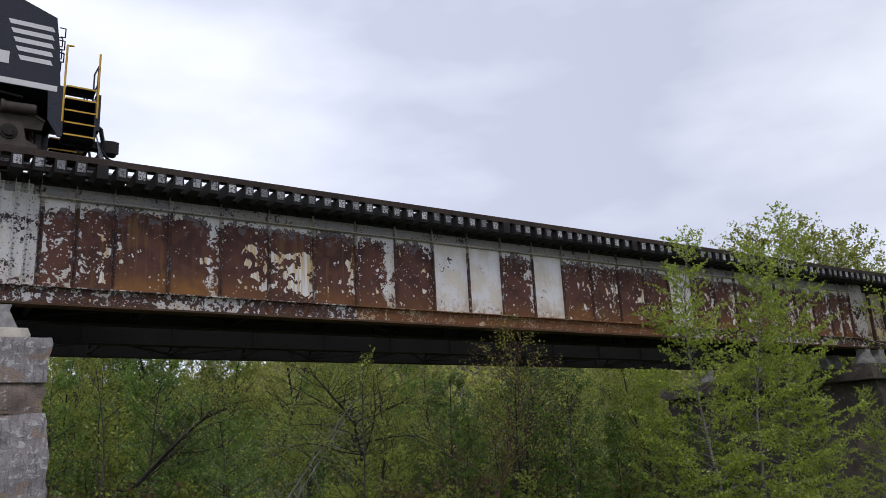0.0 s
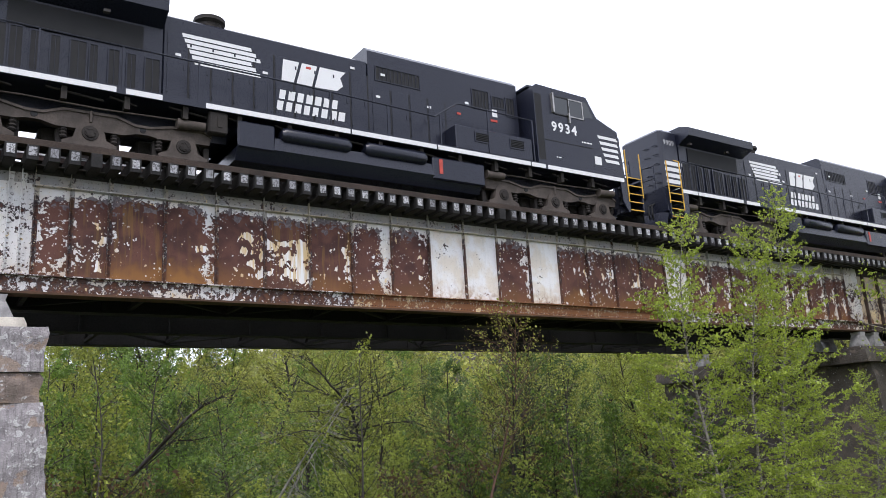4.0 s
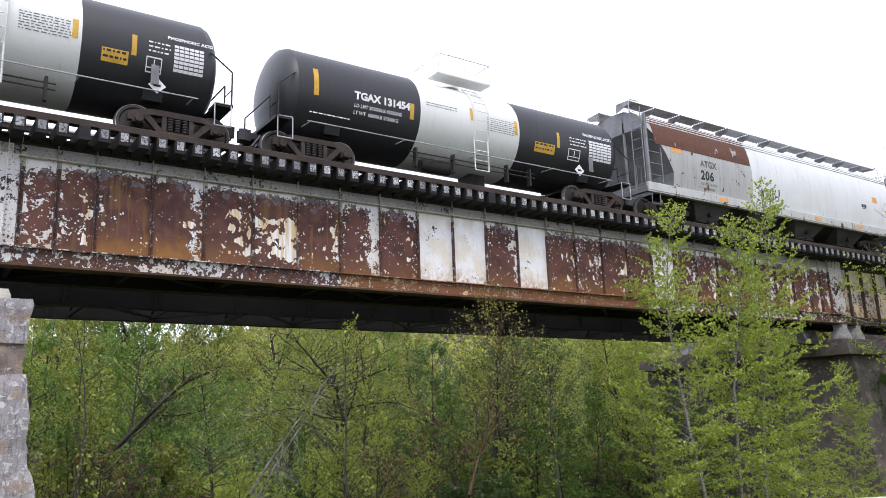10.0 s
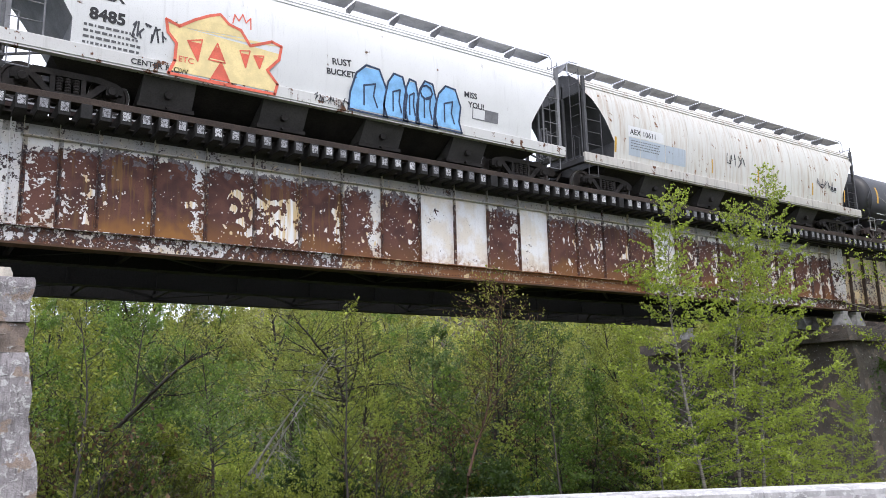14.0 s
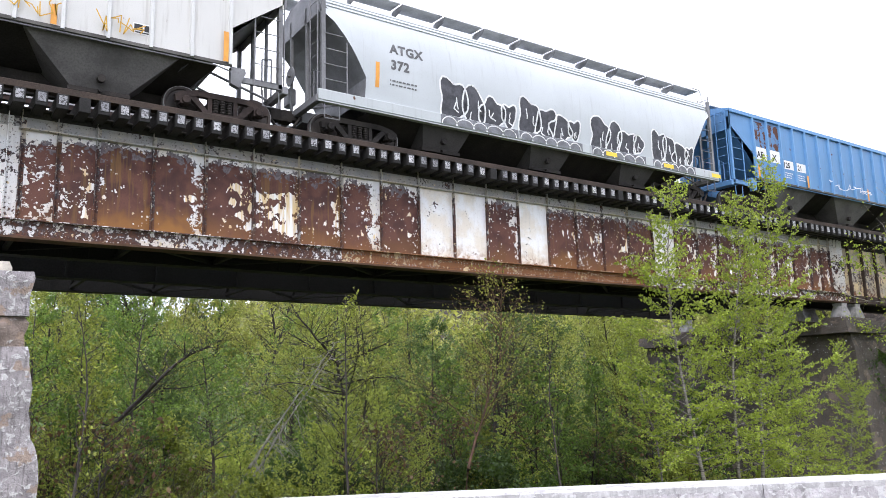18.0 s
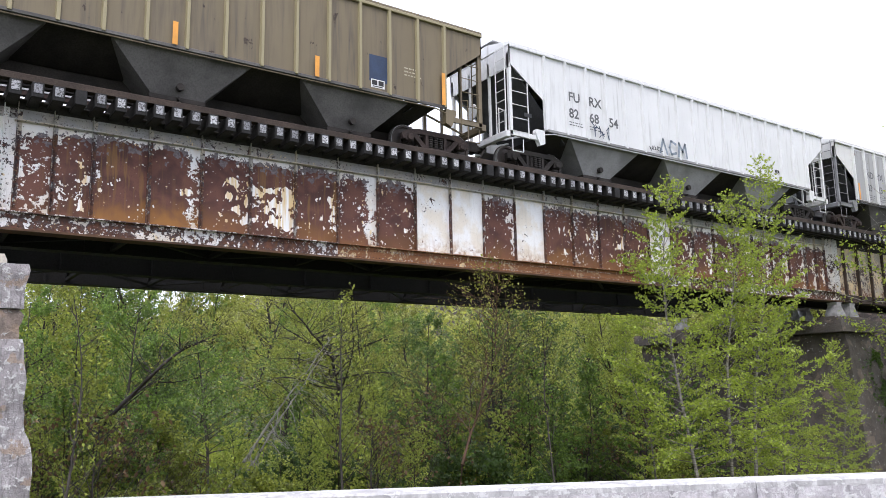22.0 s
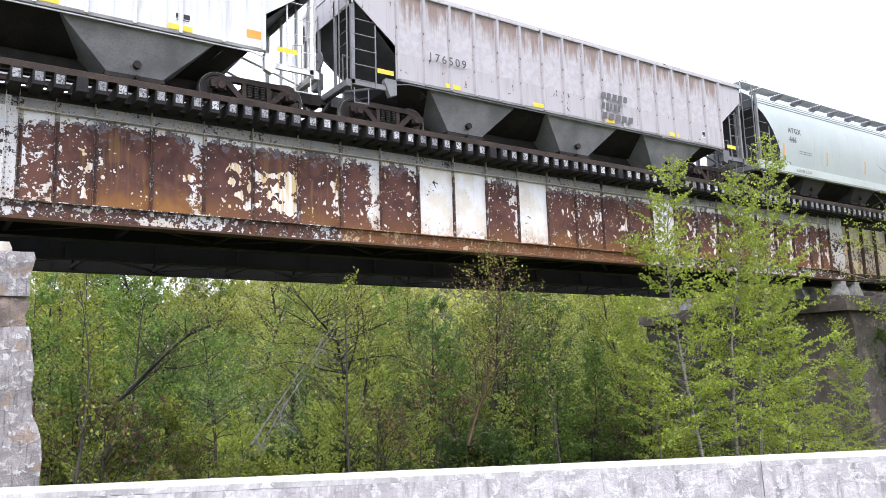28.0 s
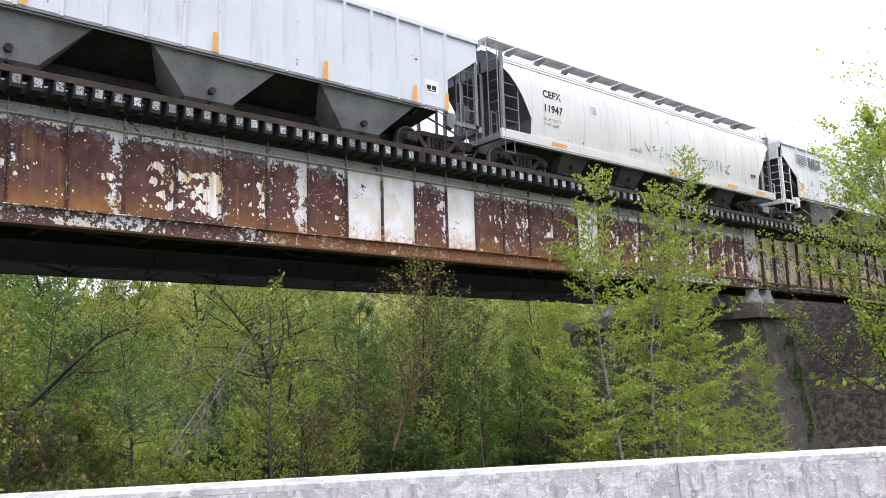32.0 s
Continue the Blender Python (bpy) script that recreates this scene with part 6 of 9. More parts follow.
def standard_cab_loco(number, label):
    """Older six-axle engine with a short low nose; its cab end points to -x, so it runs backwards."""
    loco = thing("locomotive", label, "locomotive", "engines of the train")
    b = loco_faded
    deck_and_rails(loco, -9.6, 9.75, b, cream_mark, 0.1, [(-9.3, -8.7), (-8.2, -7.5), (-7.0, -6.3), (-5.5, -4.9), (-4.5, -3.9), (-3.4, -2.7), (-1.9, -0.6), (0.6, 1.1), (1.7, 2.6), (3.2, 4.2), (4.8, 5.6), (6.2, 7.0), (7.6, 8.3)],
                   [(-5.6, 3.25), (-3.75, 3.12), (-3.0, 2.62), (0, 2.55), (9.6, 2.6)])
    s = Shape()
    s.box(-9.6, 9.7, -1.495, -1.47, 1.22, 1.40)
    part("sill_skirt", s, b, loco)
    s = Shape()
    s.prism([(-9.55, 1.58), (-8.1, 1.58), (-8.1, 3.22), (-9.2, 3.12), (-9.45, 2.9)], "y", -0.92, 0.92)
    part("nose", s, b, loco)
    s = Shape()
    s.prism([(-8.25, 2.05), (-4.42, 2.05), (-4.42, 4.1), (-6.0, 4.13), (-7.85, 4.15), (-8.1, 3.95), (-8.2, 3.3)], "y", -1.5, 1.5)
    part("cab", s, b, loco)
    s = Shape()
    s.box(-8.1, -5.95, -1.46, 1.46, 4.14, 4.22, 0.02)
    s.prism([(-8.6, 3.72), (-8.2, 3.7), (-8.0, 4.16), (-8.3, 4.2)], "y", -0.9, 0.9)
    part("cab_roof", s, b, loco)
    for a, c in ((-1.3, -0.3), (0.3, 1.3)):
        s = Shape()
        s.add([(-8.23, a, 3.25), (-8.23, c, 3.25), (-8.13, c, 3.9), (-8.13, a, 3.9)], [(0, 1, 2, 3)])
        part("windscreen", s, glass_dark, loco)
    for x0, x1 in ((-7.44, -6.98), (-6.95, -6.46)):
        s = Shape()
        s.box(x0, x1, -1.512, -1.503, 3.08, 3.7)
        w = part("cab_window", s, glass_dark, loco)
        s = Shape()
        s.box(x0 - 0.03, x0, -1.525, -1.5, 3.04, 3.73)
        s.box(x1, x1 + 0.03, -1.525, -1.5, 3.04, 3.73)
        s.box(x0, x1, -1.525, -1.5, 3.04, 3.08)
        s.box(x0, x1, -1.525, -1.5, 3.7, 3.74)
        part("window_frame", s, b, w)
    s = Shape()
    s.prism([(-1.5, 3.92), (-1.86, 3.76), (-1.86, 3.74), (-1.5, 3.89)], "x", -7.6, -6.35)
    part("sunshade", s, loco_grille, loco)
    s = Shape()
    s.box(-7.62, -7.56, -1.62, -1.5, 3.05, 3.55)
    part("mirror", s, bright_steel, loco)
    s = Shape()
    s.box(-8.98, -3.98, -1.508, -0.9, 1.59, 2.04, 0.02)
    part("side_locker", s, b, loco)
    letters(number, 0.50, (-7.5, -1.508, 2.42), 1.12, 0.02, white_paint, loco, "engine_number")
    small_print(loco, -6.1, 2.42, 0.4, 1, white_paint, y=-1.507, height=0.08)
    small_print(loco, -6.85, 2.28, 0.15, 1, white_paint, y=-1.507, height=0.06)
    slats(loco, -5.55, -5.0, 2.45, 2.85, -1.5, b, loco_grille, True, 5)
    for x, w in ((-5.8, 0.42), (-5.2, 0.72)):
        slats(loco, x, x + w, 3.42, 3.98, -1.5, cream_mark, rust_red, False, 9)
    # equipment section behind the cab, then hood and radiator
    s = Shape()
    s.prism([(-0.95, 1.58), (0.95, 1.58), (0.95, 4.3), (0.8, 4.43), (-0.8, 4.43), (-0.95, 4.3)], "x", -4.44, -0.3)
    part("control_hood", s, b, loco)
    slats(loco, -3.25, -0.85, 3.72, 4.2, -0.95, b, loco_grille, True, 14)
    doors(loco, [(-4.0 + 0.72 * i, -3.3 + 0.72 * i) for i in range(5)], 1.72, 3.55, -0.95, b)
    s = Shape()
    s.box(-0.3, 5.2, -0.92, 0.92, 1.58, 4.12, 0.06)
    part("engine_hood", s, b, loco)
    doors(loco, [(-0.2 + 0.52 * i, 0.3 + 0.52 * i) for i in range(10)], 1.9, 3.95, -0.92, b)
    rnd = random.Random(12)
    for i in range(5):
        for j in range(6):
            x = -0.1 + j * 0.52
            bars(loco, [(x, x + 0.46, 3.18 + i * 0.135 - 0.012 * j, 3.29 + i * 0.135 - 0.012 * j, 0)], faded_band, -0.938, "faded_bar")
    for i in range(34):
        x, z = 3.2 + rnd.uniform(0, 1.6), rnd.choice((2.15, 2.5, 2.55, 3.0, 3.2, 3.35, 3.5))
        bars(loco, [(x, x + rnd.uniform(0.06, 0.2), z, z + rnd.uniform(0.06, 0.26), rnd.uniform(-0.06, 0.06))], faded_band, -0.9385 - 0.0006 * i, "flaked_mark")
    radiator(loco, 5.18, 9.72, 1.58, 4.14, b, loco_grille, 1.5, 0.44)
    s = Shape()
    s.box(5.3, 6.05, -0.965, -0.945, 2.95, 3.5, 0.005)
    part("hood_door", s, b, loco)
    for i in range(8):
        x = 5.45 + i * 0.47
        slats(loco, x, x + (0.36 if i % 3 else 0.3), 2.12, 2.74, -0.952, b, loco_grille, True, 2)
    s = Shape()
    s.cyl((3.75, -0.3, 4.05), (3.75, -0.3, 4.3), 0.26, seg=16)
    part("exhaust_stack", s, dark_grime, loco)
    for x, z in ((-8.6, 1.85), (-7.9, 1.85), (-7.3, 1.85), (-6.5, 1.85), (-5.6, 1.85), (-4.7, 1.85), (-6.9, 2.2), (-5.9, 2.2), (-4.8, 2.2)):
        s = Shape()
        s.lathe([(0.05, 0.0), (0.05, -0.012), (0.0, -0.014)], (x, -1.51 if z < 2.1 else -1.502, z), "y", 10)
        part("latch", s, black_steel, loco)
    for i in range(9):
        x = rnd.uniform(-3, 8.5)
        marks(loco, x, 3.25 if x < -0.3 else 2.85, 0.14, 0.08, white_paint if i % 2 else red_mark, y=-0.968 if x < -0.3 else -0.943)
    s = Shape()
    s.prism([(-1.45, 1.26), (-1.46, 0.8), (-1.1, 0.2), (1.1, 0.2), (1.46, 0.8), (1.45, 1.26)], "x", -3.12, 3.84)
    part("fuel_tank", s, tank_grime, loco, smooth=0)
    s = Shape()
    s.box(-2.85, -2.68, -1.49, -1.4, 0.85, 1.24)
    part("fuel_filler", s, tank_grime, loco)
    s = Shape()
    s.lathe([(0.03, 1.25), (0.06, 1.2), (0.08, 1.08), (0.13, 0.98), (0.12, 0.97)], (-3.45, -1.15, 0), "z", 14)
    part("bell", s, dark_grime, loco)
    for i in range(12):
        x = -8.5 + i * 1.45
        s = Shape()
        s.tube([(x, -1.3, 1.36), (x + rnd.uniform(0.5, 1.2), -1.3, 1.24)], 0.025, 5)
        s.box(x + 0.3, x + 0.42, -1.4, -1.2, 1.1, 1.4)
        part("pipe", s, dark_grime, loco)
    for x in (-6.43, 7.05):
        loco_truck(loco, x, loco_cast)
    steps(loco, -9.62, -1, b)
    steps(loco, 9.77, 1, b)
    pilot(loco, -10.26, -1, b)
    pilot(loco, 10.4, 1, b)
    loco.scale.x = 0.957
    return loco

# ---------------------------------------------------------------- the train, car by car
cream_mark = plain("worn_cream_band", (0.5, 0.45, 0.33), 0.6, vary=0.3, scale=8)
faded_band = car_paint("faded_flaked_white", (0.30, 0.275, 0.25), 0.5, 0.35, 3.0, 0.7, (0.07, 0.06, 0.06))
grey_board = plain("grey_side_plate", (0.2, 0.2, 0.21), 0.6)
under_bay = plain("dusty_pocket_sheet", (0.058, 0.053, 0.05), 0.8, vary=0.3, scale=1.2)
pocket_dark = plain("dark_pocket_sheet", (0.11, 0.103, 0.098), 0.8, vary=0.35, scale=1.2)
pocket_grey = plain("grey_pocket_sheet", (0.25, 0.245, 0.245), 0.8, vary=0.3, scale=1.0)
end_grey = plain("grey_end_sheet", (0.20, 0.20, 0.21), 0.7, vary=0.25, scale=1.5)
end_dark = plain("dark_end_sheet", (0.07, 0.07, 0.075), 0.7, vary=0.3, scale=1.5)
spray_black = plain("black_spray_paint", (0.025, 0.025, 0.03), 0.5, vary=0.3)
spray_white = plain("white_spray_paint", (0.8, 0.8, 0.8), 0.5, vary=0.08)
spray_dark = plain("charcoal_spray_paint", (0.06, 0.06, 0.07), 0.5, vary=0.4, scale=6)
spray_soft = plain("grey_sill_spray", (0.16, 0.165, 0.18), 0.5, vary=0.35, scale=4)
spray_blue = plain("sky_blue_spray_paint", (0.22, 0.48, 0.80), 0.5, vary=0.2)
spray_navy = plain("navy_spray_paint", (0.02, 0.04, 0.09), 0.5, vary=0.2)
spray_yellow = plain("pale_yellow_spray_paint", (0.85, 0.68, 0.33), 0.5, vary=0.12)
spray_red = plain("orange_red_spray_paint", (0.75, 0.14, 0.08), 0.5, vary=0.15)


def ribbon(car, pts, width, mat, bend=None, y=0.0, closed=False, name="spray_line"):
    """A painted line of even width through points (x, z) on the car's side."""
    s = Shape()
    q = list(pts) + ([pts[0]] if closed else [])
    for (xa, za), (xb, zb) in zip(q, q[1:]):
        d = math.hypot(xb - xa, zb - za) or 1e-6
        nx, nz = -(zb - za) / d * width / 2, (xb - xa) / d * width / 2
        ex, ez = (xb - xa) / d * width * 0.3, (zb - za) / d * width * 0.3
        c = [(xa - ex + nx, za - ez + nz), (xa - ex - nx, za - ez - nz), (xb + ex - nx, zb + ez - nz), (xb + ex + nx, zb + ez + nz)]
        s.add([(x, (bend(z) if bend else y) - 0.010, z) for x, z in c], [(0, 1, 2, 3)])
    return part(name, s, mat, car, smooth=0)


def blob(car, cx, cz, w, h, fill, line, bend, seed, width=0.05, lobes=3):
    """A swelling sprayed letter shape: filled outline with a contrasting edge and a few inner strokes."""
    rnd = random.Random(seed)
    pts = []
    ph, ph2 = rnd.uniform(0, 6), rnd.uniform(0, 6)
    for i in range(28):
        a = 2 * math.pi * i / 28
        q = 1 + 0.16 * math.sin(lobes * a + ph) + 0.08 * math.sin((lobes + 2) * a + ph2)
        sq = (abs(math.cos(a)) ** 3 + abs(math.sin(a)) ** 3) ** (-1 / 3)
        pts.append((cx + w / 2 * q * sq * math.cos(a), cz + h / 2 * q * sq * math.sin(a)))
    s = Shape()
    mid = (cx, bend(cz) - 0.006, cz)
    rings = [[(cx + (x - cx) * k, bend(cz + (z - cz) * k) - 0.006, cz + (z - cz) * k) for x, z in pts] for k in (1.0, 0.66, 0.33)]
    s.loft(rings, caps=False)
    s.add(rings[2] + [mid], [(i, (i + 1) % 28, 28) for i in range(28)])
    part("spray_fill", s, fill, car, smooth=0)
    ribbon(car, pts, width, line, bend, closed=True)
    for _ in range(2):
        x, z = cx + rnd.uniform(-0.2, 0.2) * w, cz + rnd.uniform(-0.2, 0.25) * h
        ribbon(car, [(x, z), (x + rnd.uniform(-0.1, 0.1) * w, z - 0.18 * h), (x + rnd.uniform(0, 0.2) * w, z - 0.25 * h)], width * 0.7, line, bend)


def scrawl(car, x, z, w, h, mat, bend=None, y=0.0, seed=1, width=0.03, strokes=6):
    """A quick tag of looping strokes."""
    rnd = random.Random(seed)
    for i in range(strokes):
        x0 = x + w * i / strokes
        pts = [(x0 + rnd.uniform(0, 1.2) * w / strokes, z + rnd.uniform(0, 1) * h) for _ in range(5)]
        ribbon(car, pts, width, mat, bend, y)


TRAIN = []
TRAIN.append((wide_cab_loco("9909", "black diesel road engine with white nose bars, leading the train"), 0, 22.19))
TRAIN.append((wide_cab_loco("9934", "black diesel road engine with white nose bars, second in the train"), 22.19, 22.19))
TRAIN.append((standard_cab_loco("8744", "faded black older diesel engine with flaked lettering, running backwards"), 44.38, 21.05))

# grey hopper with a rusted end panel
silver = car_paint("silver_white_paint", (0.70, 0.71, 0.72), 0.35, 0.0, 11, 0.38)
rust_top = car_paint("rusted_top_panel", (0.36, 0.36, 0.35), 0.5, 0.85, 4, 0.55, (0.15, 0.06, 0.035))
old_grey = car_paint("scuffed_grey_panel", (0.42, 0.42, 0.41), 0.5, 0.22, 8, 0.5)
grey_sill = car_paint("grey_white_sill", (0.50, 0.50, 0.49), 0.5, 0.25, 3, 0.5)
car, half, bend = round_hopper("silver-grey covered hopper with a rust-topped end panel", 17.67, silver, end_grey, grey_sill, 4, False, end_grey, end_panel=old_grey, panel_at=0.352, tone="rust", pocket=0.72, blunt=True)
s = Shape()
zs = [2.62 + 0.1 * i for i in range(14)]
s.loft([[(x, -round_side(z) - 0.008, 1.22 + (z - 1.22) * 1.03 + 0.004) for z in zs] for x in (-half + 0.75, -half + 2.5, -half + 4.4, -half + 6.2)], caps=False, closed=False)
part("rusted_top", s, rust_top, car)
letters("ATGX", 0.34, (-half + 3.15, 0, 2.2), 1.0, 0.012, grey_paint, car, "reporting_mark", bend=bend)
letters("206", 0.46, (-half + 3.15, 0, 1.73), 1.1, 0.016, black_paint, car, "car_number", bend=bend)
letters("LD LMT 202500", 0.14, (-half + 3.15, 0, 1.53), 1.0, 0.0, grey_paint, car, "load_limit", bend=bend)
letters("LT WT 60600", 0.14, (-half + 3.15, 0, 1.36), 1.0, 0.0, grey_paint, car, "light_weight", bend=bend)
marks(car, -half + 1.6, 2.5, 0.55, 0.26, orange_mark, bend)
for x in (-4.6, -1.6, 1.6, 4.8):
    marks(car, x, 1.02, 0.5, 0.12, orange_mark, y=-1.568)
marks(car, half - 2.3, 2.35, 0.38, 0.26, orange_mark, bend)
label_block(car, half - 3.3, 1.95, bend)
scrawl(car, -1.9, 1.45, 1.15, 0.5, spray_black, bend, seed=3, width=0.05)
TRAIN.append((car, 65.43, 17.67))

# two acid tank cars
tank_black = car_paint("tank_black_paint", (0.022, 0.022, 0.026), 0.3, 0.0, 7, 0.42, dirt_colour=(0.07, 0.06, 0.055))
tank_black_rust = car_paint("tank_black_worn", (0.028, 0.026, 0.03), 0.45, 0.3, 9, 0.5, (0.13, 0.04, 0.025), (0.07, 0.06, 0.055))
tank_white = car_paint("tank_white_paint", (0.74, 0.74, 0.72), 0.3, 0.0, 5, 0.45, dirt_colour=(0.25, 0.2, 0.15))


def acid_markings(car, half, side, mark, num, seed, a, b, size):
    """a, b: the edges of the white band."""
    xe = half - 1.0
    proud = lambda z: side(z) - 0.014
    x0 = a - 8.3 * size + 0.3
    letters(mark + " " + num, size, (x0, 0, 1.98), 1.0, 0.014, white_paint, car, "car_number", bend=proud)
    letters("LD LMT 203000LB 92050KG", size * 0.43, (x0, 0, 1.76), 1.0, 0.003, white_paint, car, "load_limit", bend=proud)
    letters("LT WT  60000LB 27250KG", size * 0.43, (x0, 0, 1.58), 1.0, 0.003, white_paint, car, "light_weight", bend=proud)
    marks(car, -xe + 0.42, 1.85, 0.14, 0.75, yellow_paint, side)
    marks(car, a - 0.35, 1.75, 0.13, 0.45, yellow_paint, side)
    marks(car, a + 1.75, 2.1, 0.1, 0.4, yellow_paint, side)
    small_print(car, a + 0.2, 2.35, 1.1, 2, grey_paint, side, height=0.04, seed=seed)
    small_print(car, b - 1.25, 2.3, 1.1, 7, grey_paint, side, height=0.035, gap=0.03, seed=seed + 1)
    # the far end: hotline plate, lining note, framed panel, contents over a table, placard
    w = (xe - b) / 3.9
    marks(car, b - 0.2, 1.95, 0.12, 0.45, yellow_paint, side)
    marks(car, b + 0.6 * w, 1.6, 0.8 * w, 0.3, yellow_paint, side)
    small_print(car, b + 0.64 * w, 1.82, 0.72 * w, 2, black_paint, lambda z: side(z) - 0.004, height=0.08, gap=0.05, seed=seed + 3)
    marks(car, b + 1.48 * w, 1.85, 0.11, 0.5, yellow_paint, side)
    small_print(car, b + 2.0 * w, 2.25, 0.75 * w, 3, white_paint, side, height=0.06, gap=0.05, seed=seed + 2)
    for u, v, p, h in ((0, 0, 0.5, 0.03), (0, 0.33, 0.5, 0.03), (0, 0, 0.03, 0.33), (0.47, 0, 0.03, 0.36), (0.24, 0.1, 0.03, 0.2), (0, 0.1, 0.5, 0.025)):
        marks(car, b + 1.95 * w + u * w, 1.55 + v, p * w, h, white_paint, side)
    letters("PHOSPHORIC ACID", 0.145 * w ** 0.5, (b + 2.6 * w, 0, 2.44), 1.0, 0.004, white_paint, car, "contents_lettering", bend=proud)
    for i in range(7):
        for j in range(6):
            marks(car, b + 2.82 * w + j * 0.165 * w, 1.68 + i * 0.095, 0.15 * w, 0.07, white_paint, side)
    s = Shape()
    cx, cz, q = b + 2.3 * w, 1.2, 0.2
    s.add([(cx - q, -1.372, cz), (cx, -1.372, cz - q), (cx + q, -1.372, cz), (cx, -1.372, cz + q)], [(0, 1, 2, 3)])
    part("hazard_placard", s, white_paint, car, smooth=0)
    marks(car, cx - 0.08, cz - 0.03, 0.16, 0.06, black_paint, y=-1.376)
    small_print(car, -xe + 0.3, 1.35, 1.2, 1, white_paint, y=-1.30, height=0.05, seed=seed + 5)


car, half, side = tank_car("black and white acid tank car with a rust-bled end", 13.66, tank_black, tank_white, band=(-2.0, 1.62))
acid_markings(car, half, side, "TGAX", "131454", 20, -2.0, 1.62, 0.29)
car.children[2].data.materials[0] = tank_black_rust
TRAIN.append((car, 82.95, 13.66))
car, half, side = tank_car("black tank car with a broad white middle band", 13.39, tank_black, tank_white, band=(-1.25, 2.8))
acid_markings(car, half, side, "TILX", "150112", 40, -1.25, 2.8, 0.36)
TRAIN.append((car, 96.76, 13.39))

# cream hopper with rust runs
cream = car_paint("cream_grey_paint", (0.68, 0.67, 0.63), 0.7, 0.14, 15, 0.55, (0.28, 0.14, 0.06), (0.40, 0.27, 0.16))
pale_patch = car_paint("blue_grey_patch", (0.47, 0.53, 0.60), 0.4, 0.03, 17, 0.55)
cream_sill = car_paint("rust_spotted_sill", (0.56, 0.53, 0.49), 0.55, 0.16, 16, 0.6)
car, half, bend = round_hopper("cream-grey covered hopper with orange rust runs", 17.4, cream, end_dark, cream_sill, 4, True, end_dark, tall=1.06)
marks(car, -half + 2.35, 2.12, 1.75, 0.30, white_paint, bend, name="number_board")
marks(car, -half + 2.42 - 0.08, 2.10, 1.672, 0.370, white_paint, lambda z: bend(z) + 0.003, name="number_board")
letters("AEX 10611", 0.27, (-half + 2.42, 0, 2.18), 1.05, 0.004, black_paint, car, "car_number", bend=lambda z: bend(z) - 0.004)
marks(car, -half + 2.35, 1.45, 2.9, 0.62, pale_patch, bend, name="patched_panel")
small_print(car, -half + 2.45, 1.95, 1.5, 4, grey_paint, lambda z: bend(z) - 0.004, seed=61)
for x in (-6.9, -1.9, 0.9, 4.6, 7.0):
    marks(car, x, 1.45, 0.09, 0.52, yellow_paint, bend)
scrawl(car, -1.0, 1.85, 1.1, 0.5, spray_dark, bend, seed=8, width=0.035, strokes=5)
scrawl(car, 5.0, 1.8, 1.2, 0.45, spray_dark, bend, seed=9, width=0.035, strokes=5)
label_block(car, half - 2.6, 1.75, bend)
TRAIN.append((car, 110.15, 17.4))

# white hopper with bright sprayed lettering
chalk = car_paint("chalk_white_paint", (0.76, 0.76, 0.75), 0.25, 0.04, 21, 0.5, (0.2, 0.12, 0.08))
chalk_sill = car_paint("chalk_white_sill", (0.62, 0.61, 0.59), 0.4, 0.25, 22, 0.55)
car, half, bend = round_hopper("white covered hopper sprayed with red-yellow and blue letters", 16.48, chalk, end_grey, chalk_sill, 4, False, end_grey, tone="grey", tall=1.06)
letters("AEX", 0.36, (-half + 2.0, 0, 2.36), 1.05, 0.012, black_paint, car, "reporting_mark", bend=bend)
letters("8485", 0.36, (-half + 2.0, 0, 1.86), 1.05, 0.016, black_paint, car, "car_number", bend=bend)
small_print(car, -half + 1.9, 1.68, 1.2, 4, grey_paint, bend, height=0.09, seed=71)
letters("CENTER FLOW", 0.18, (-half + 2.9, -1.57, 1.02), 1.05, 0.004, black_paint, car, "maker_words")
over = lambda z: min(bend(max(z, 1.24)), -1.566)


def sprayed(outline, fill, line, width, lift=0.0):
    """A filled sprayed shape with an edge, drawn from its outline of (x, z) corners; it runs on over the sill."""
    s = Shape()
    zs = sorted({0.95 + 0.1 * i for i in range(19)})
    for z0, z1 in zip(zs, zs[1:]):
        cut = []
        for z in (z0, z1):
            hit = []
            for (xa, za), (xb, zb) in zip(outline, outline[1:] + outline[:1]):
                if (za <= z + 0.001) != (zb <= z + 0.001):
                    hit.append(xa + (xb - xa) * (z + 0.001 - za) / (zb - za))
            cut.append(sorted(hit))
        for k in range(0, min(len(cut[0]), len(cut[1])) - 1, 2):
            (a, b), (c, d) = cut[0][k:k + 2], cut[1][k:k + 2]
            y0, y1 = over(z0) - 0.004 - lift, over(z1) - 0.004 - lift
            s.add([(a, y0, z0), (b, y0, z0), (d, y1, z1), (c, y1, z1)], [(0, 1, 2, 3)])
    part("spray_fill", s, fill, car, smooth=0)
    ribbon(car, outline, width, line, lambda z: over(z) - lift, closed=True)


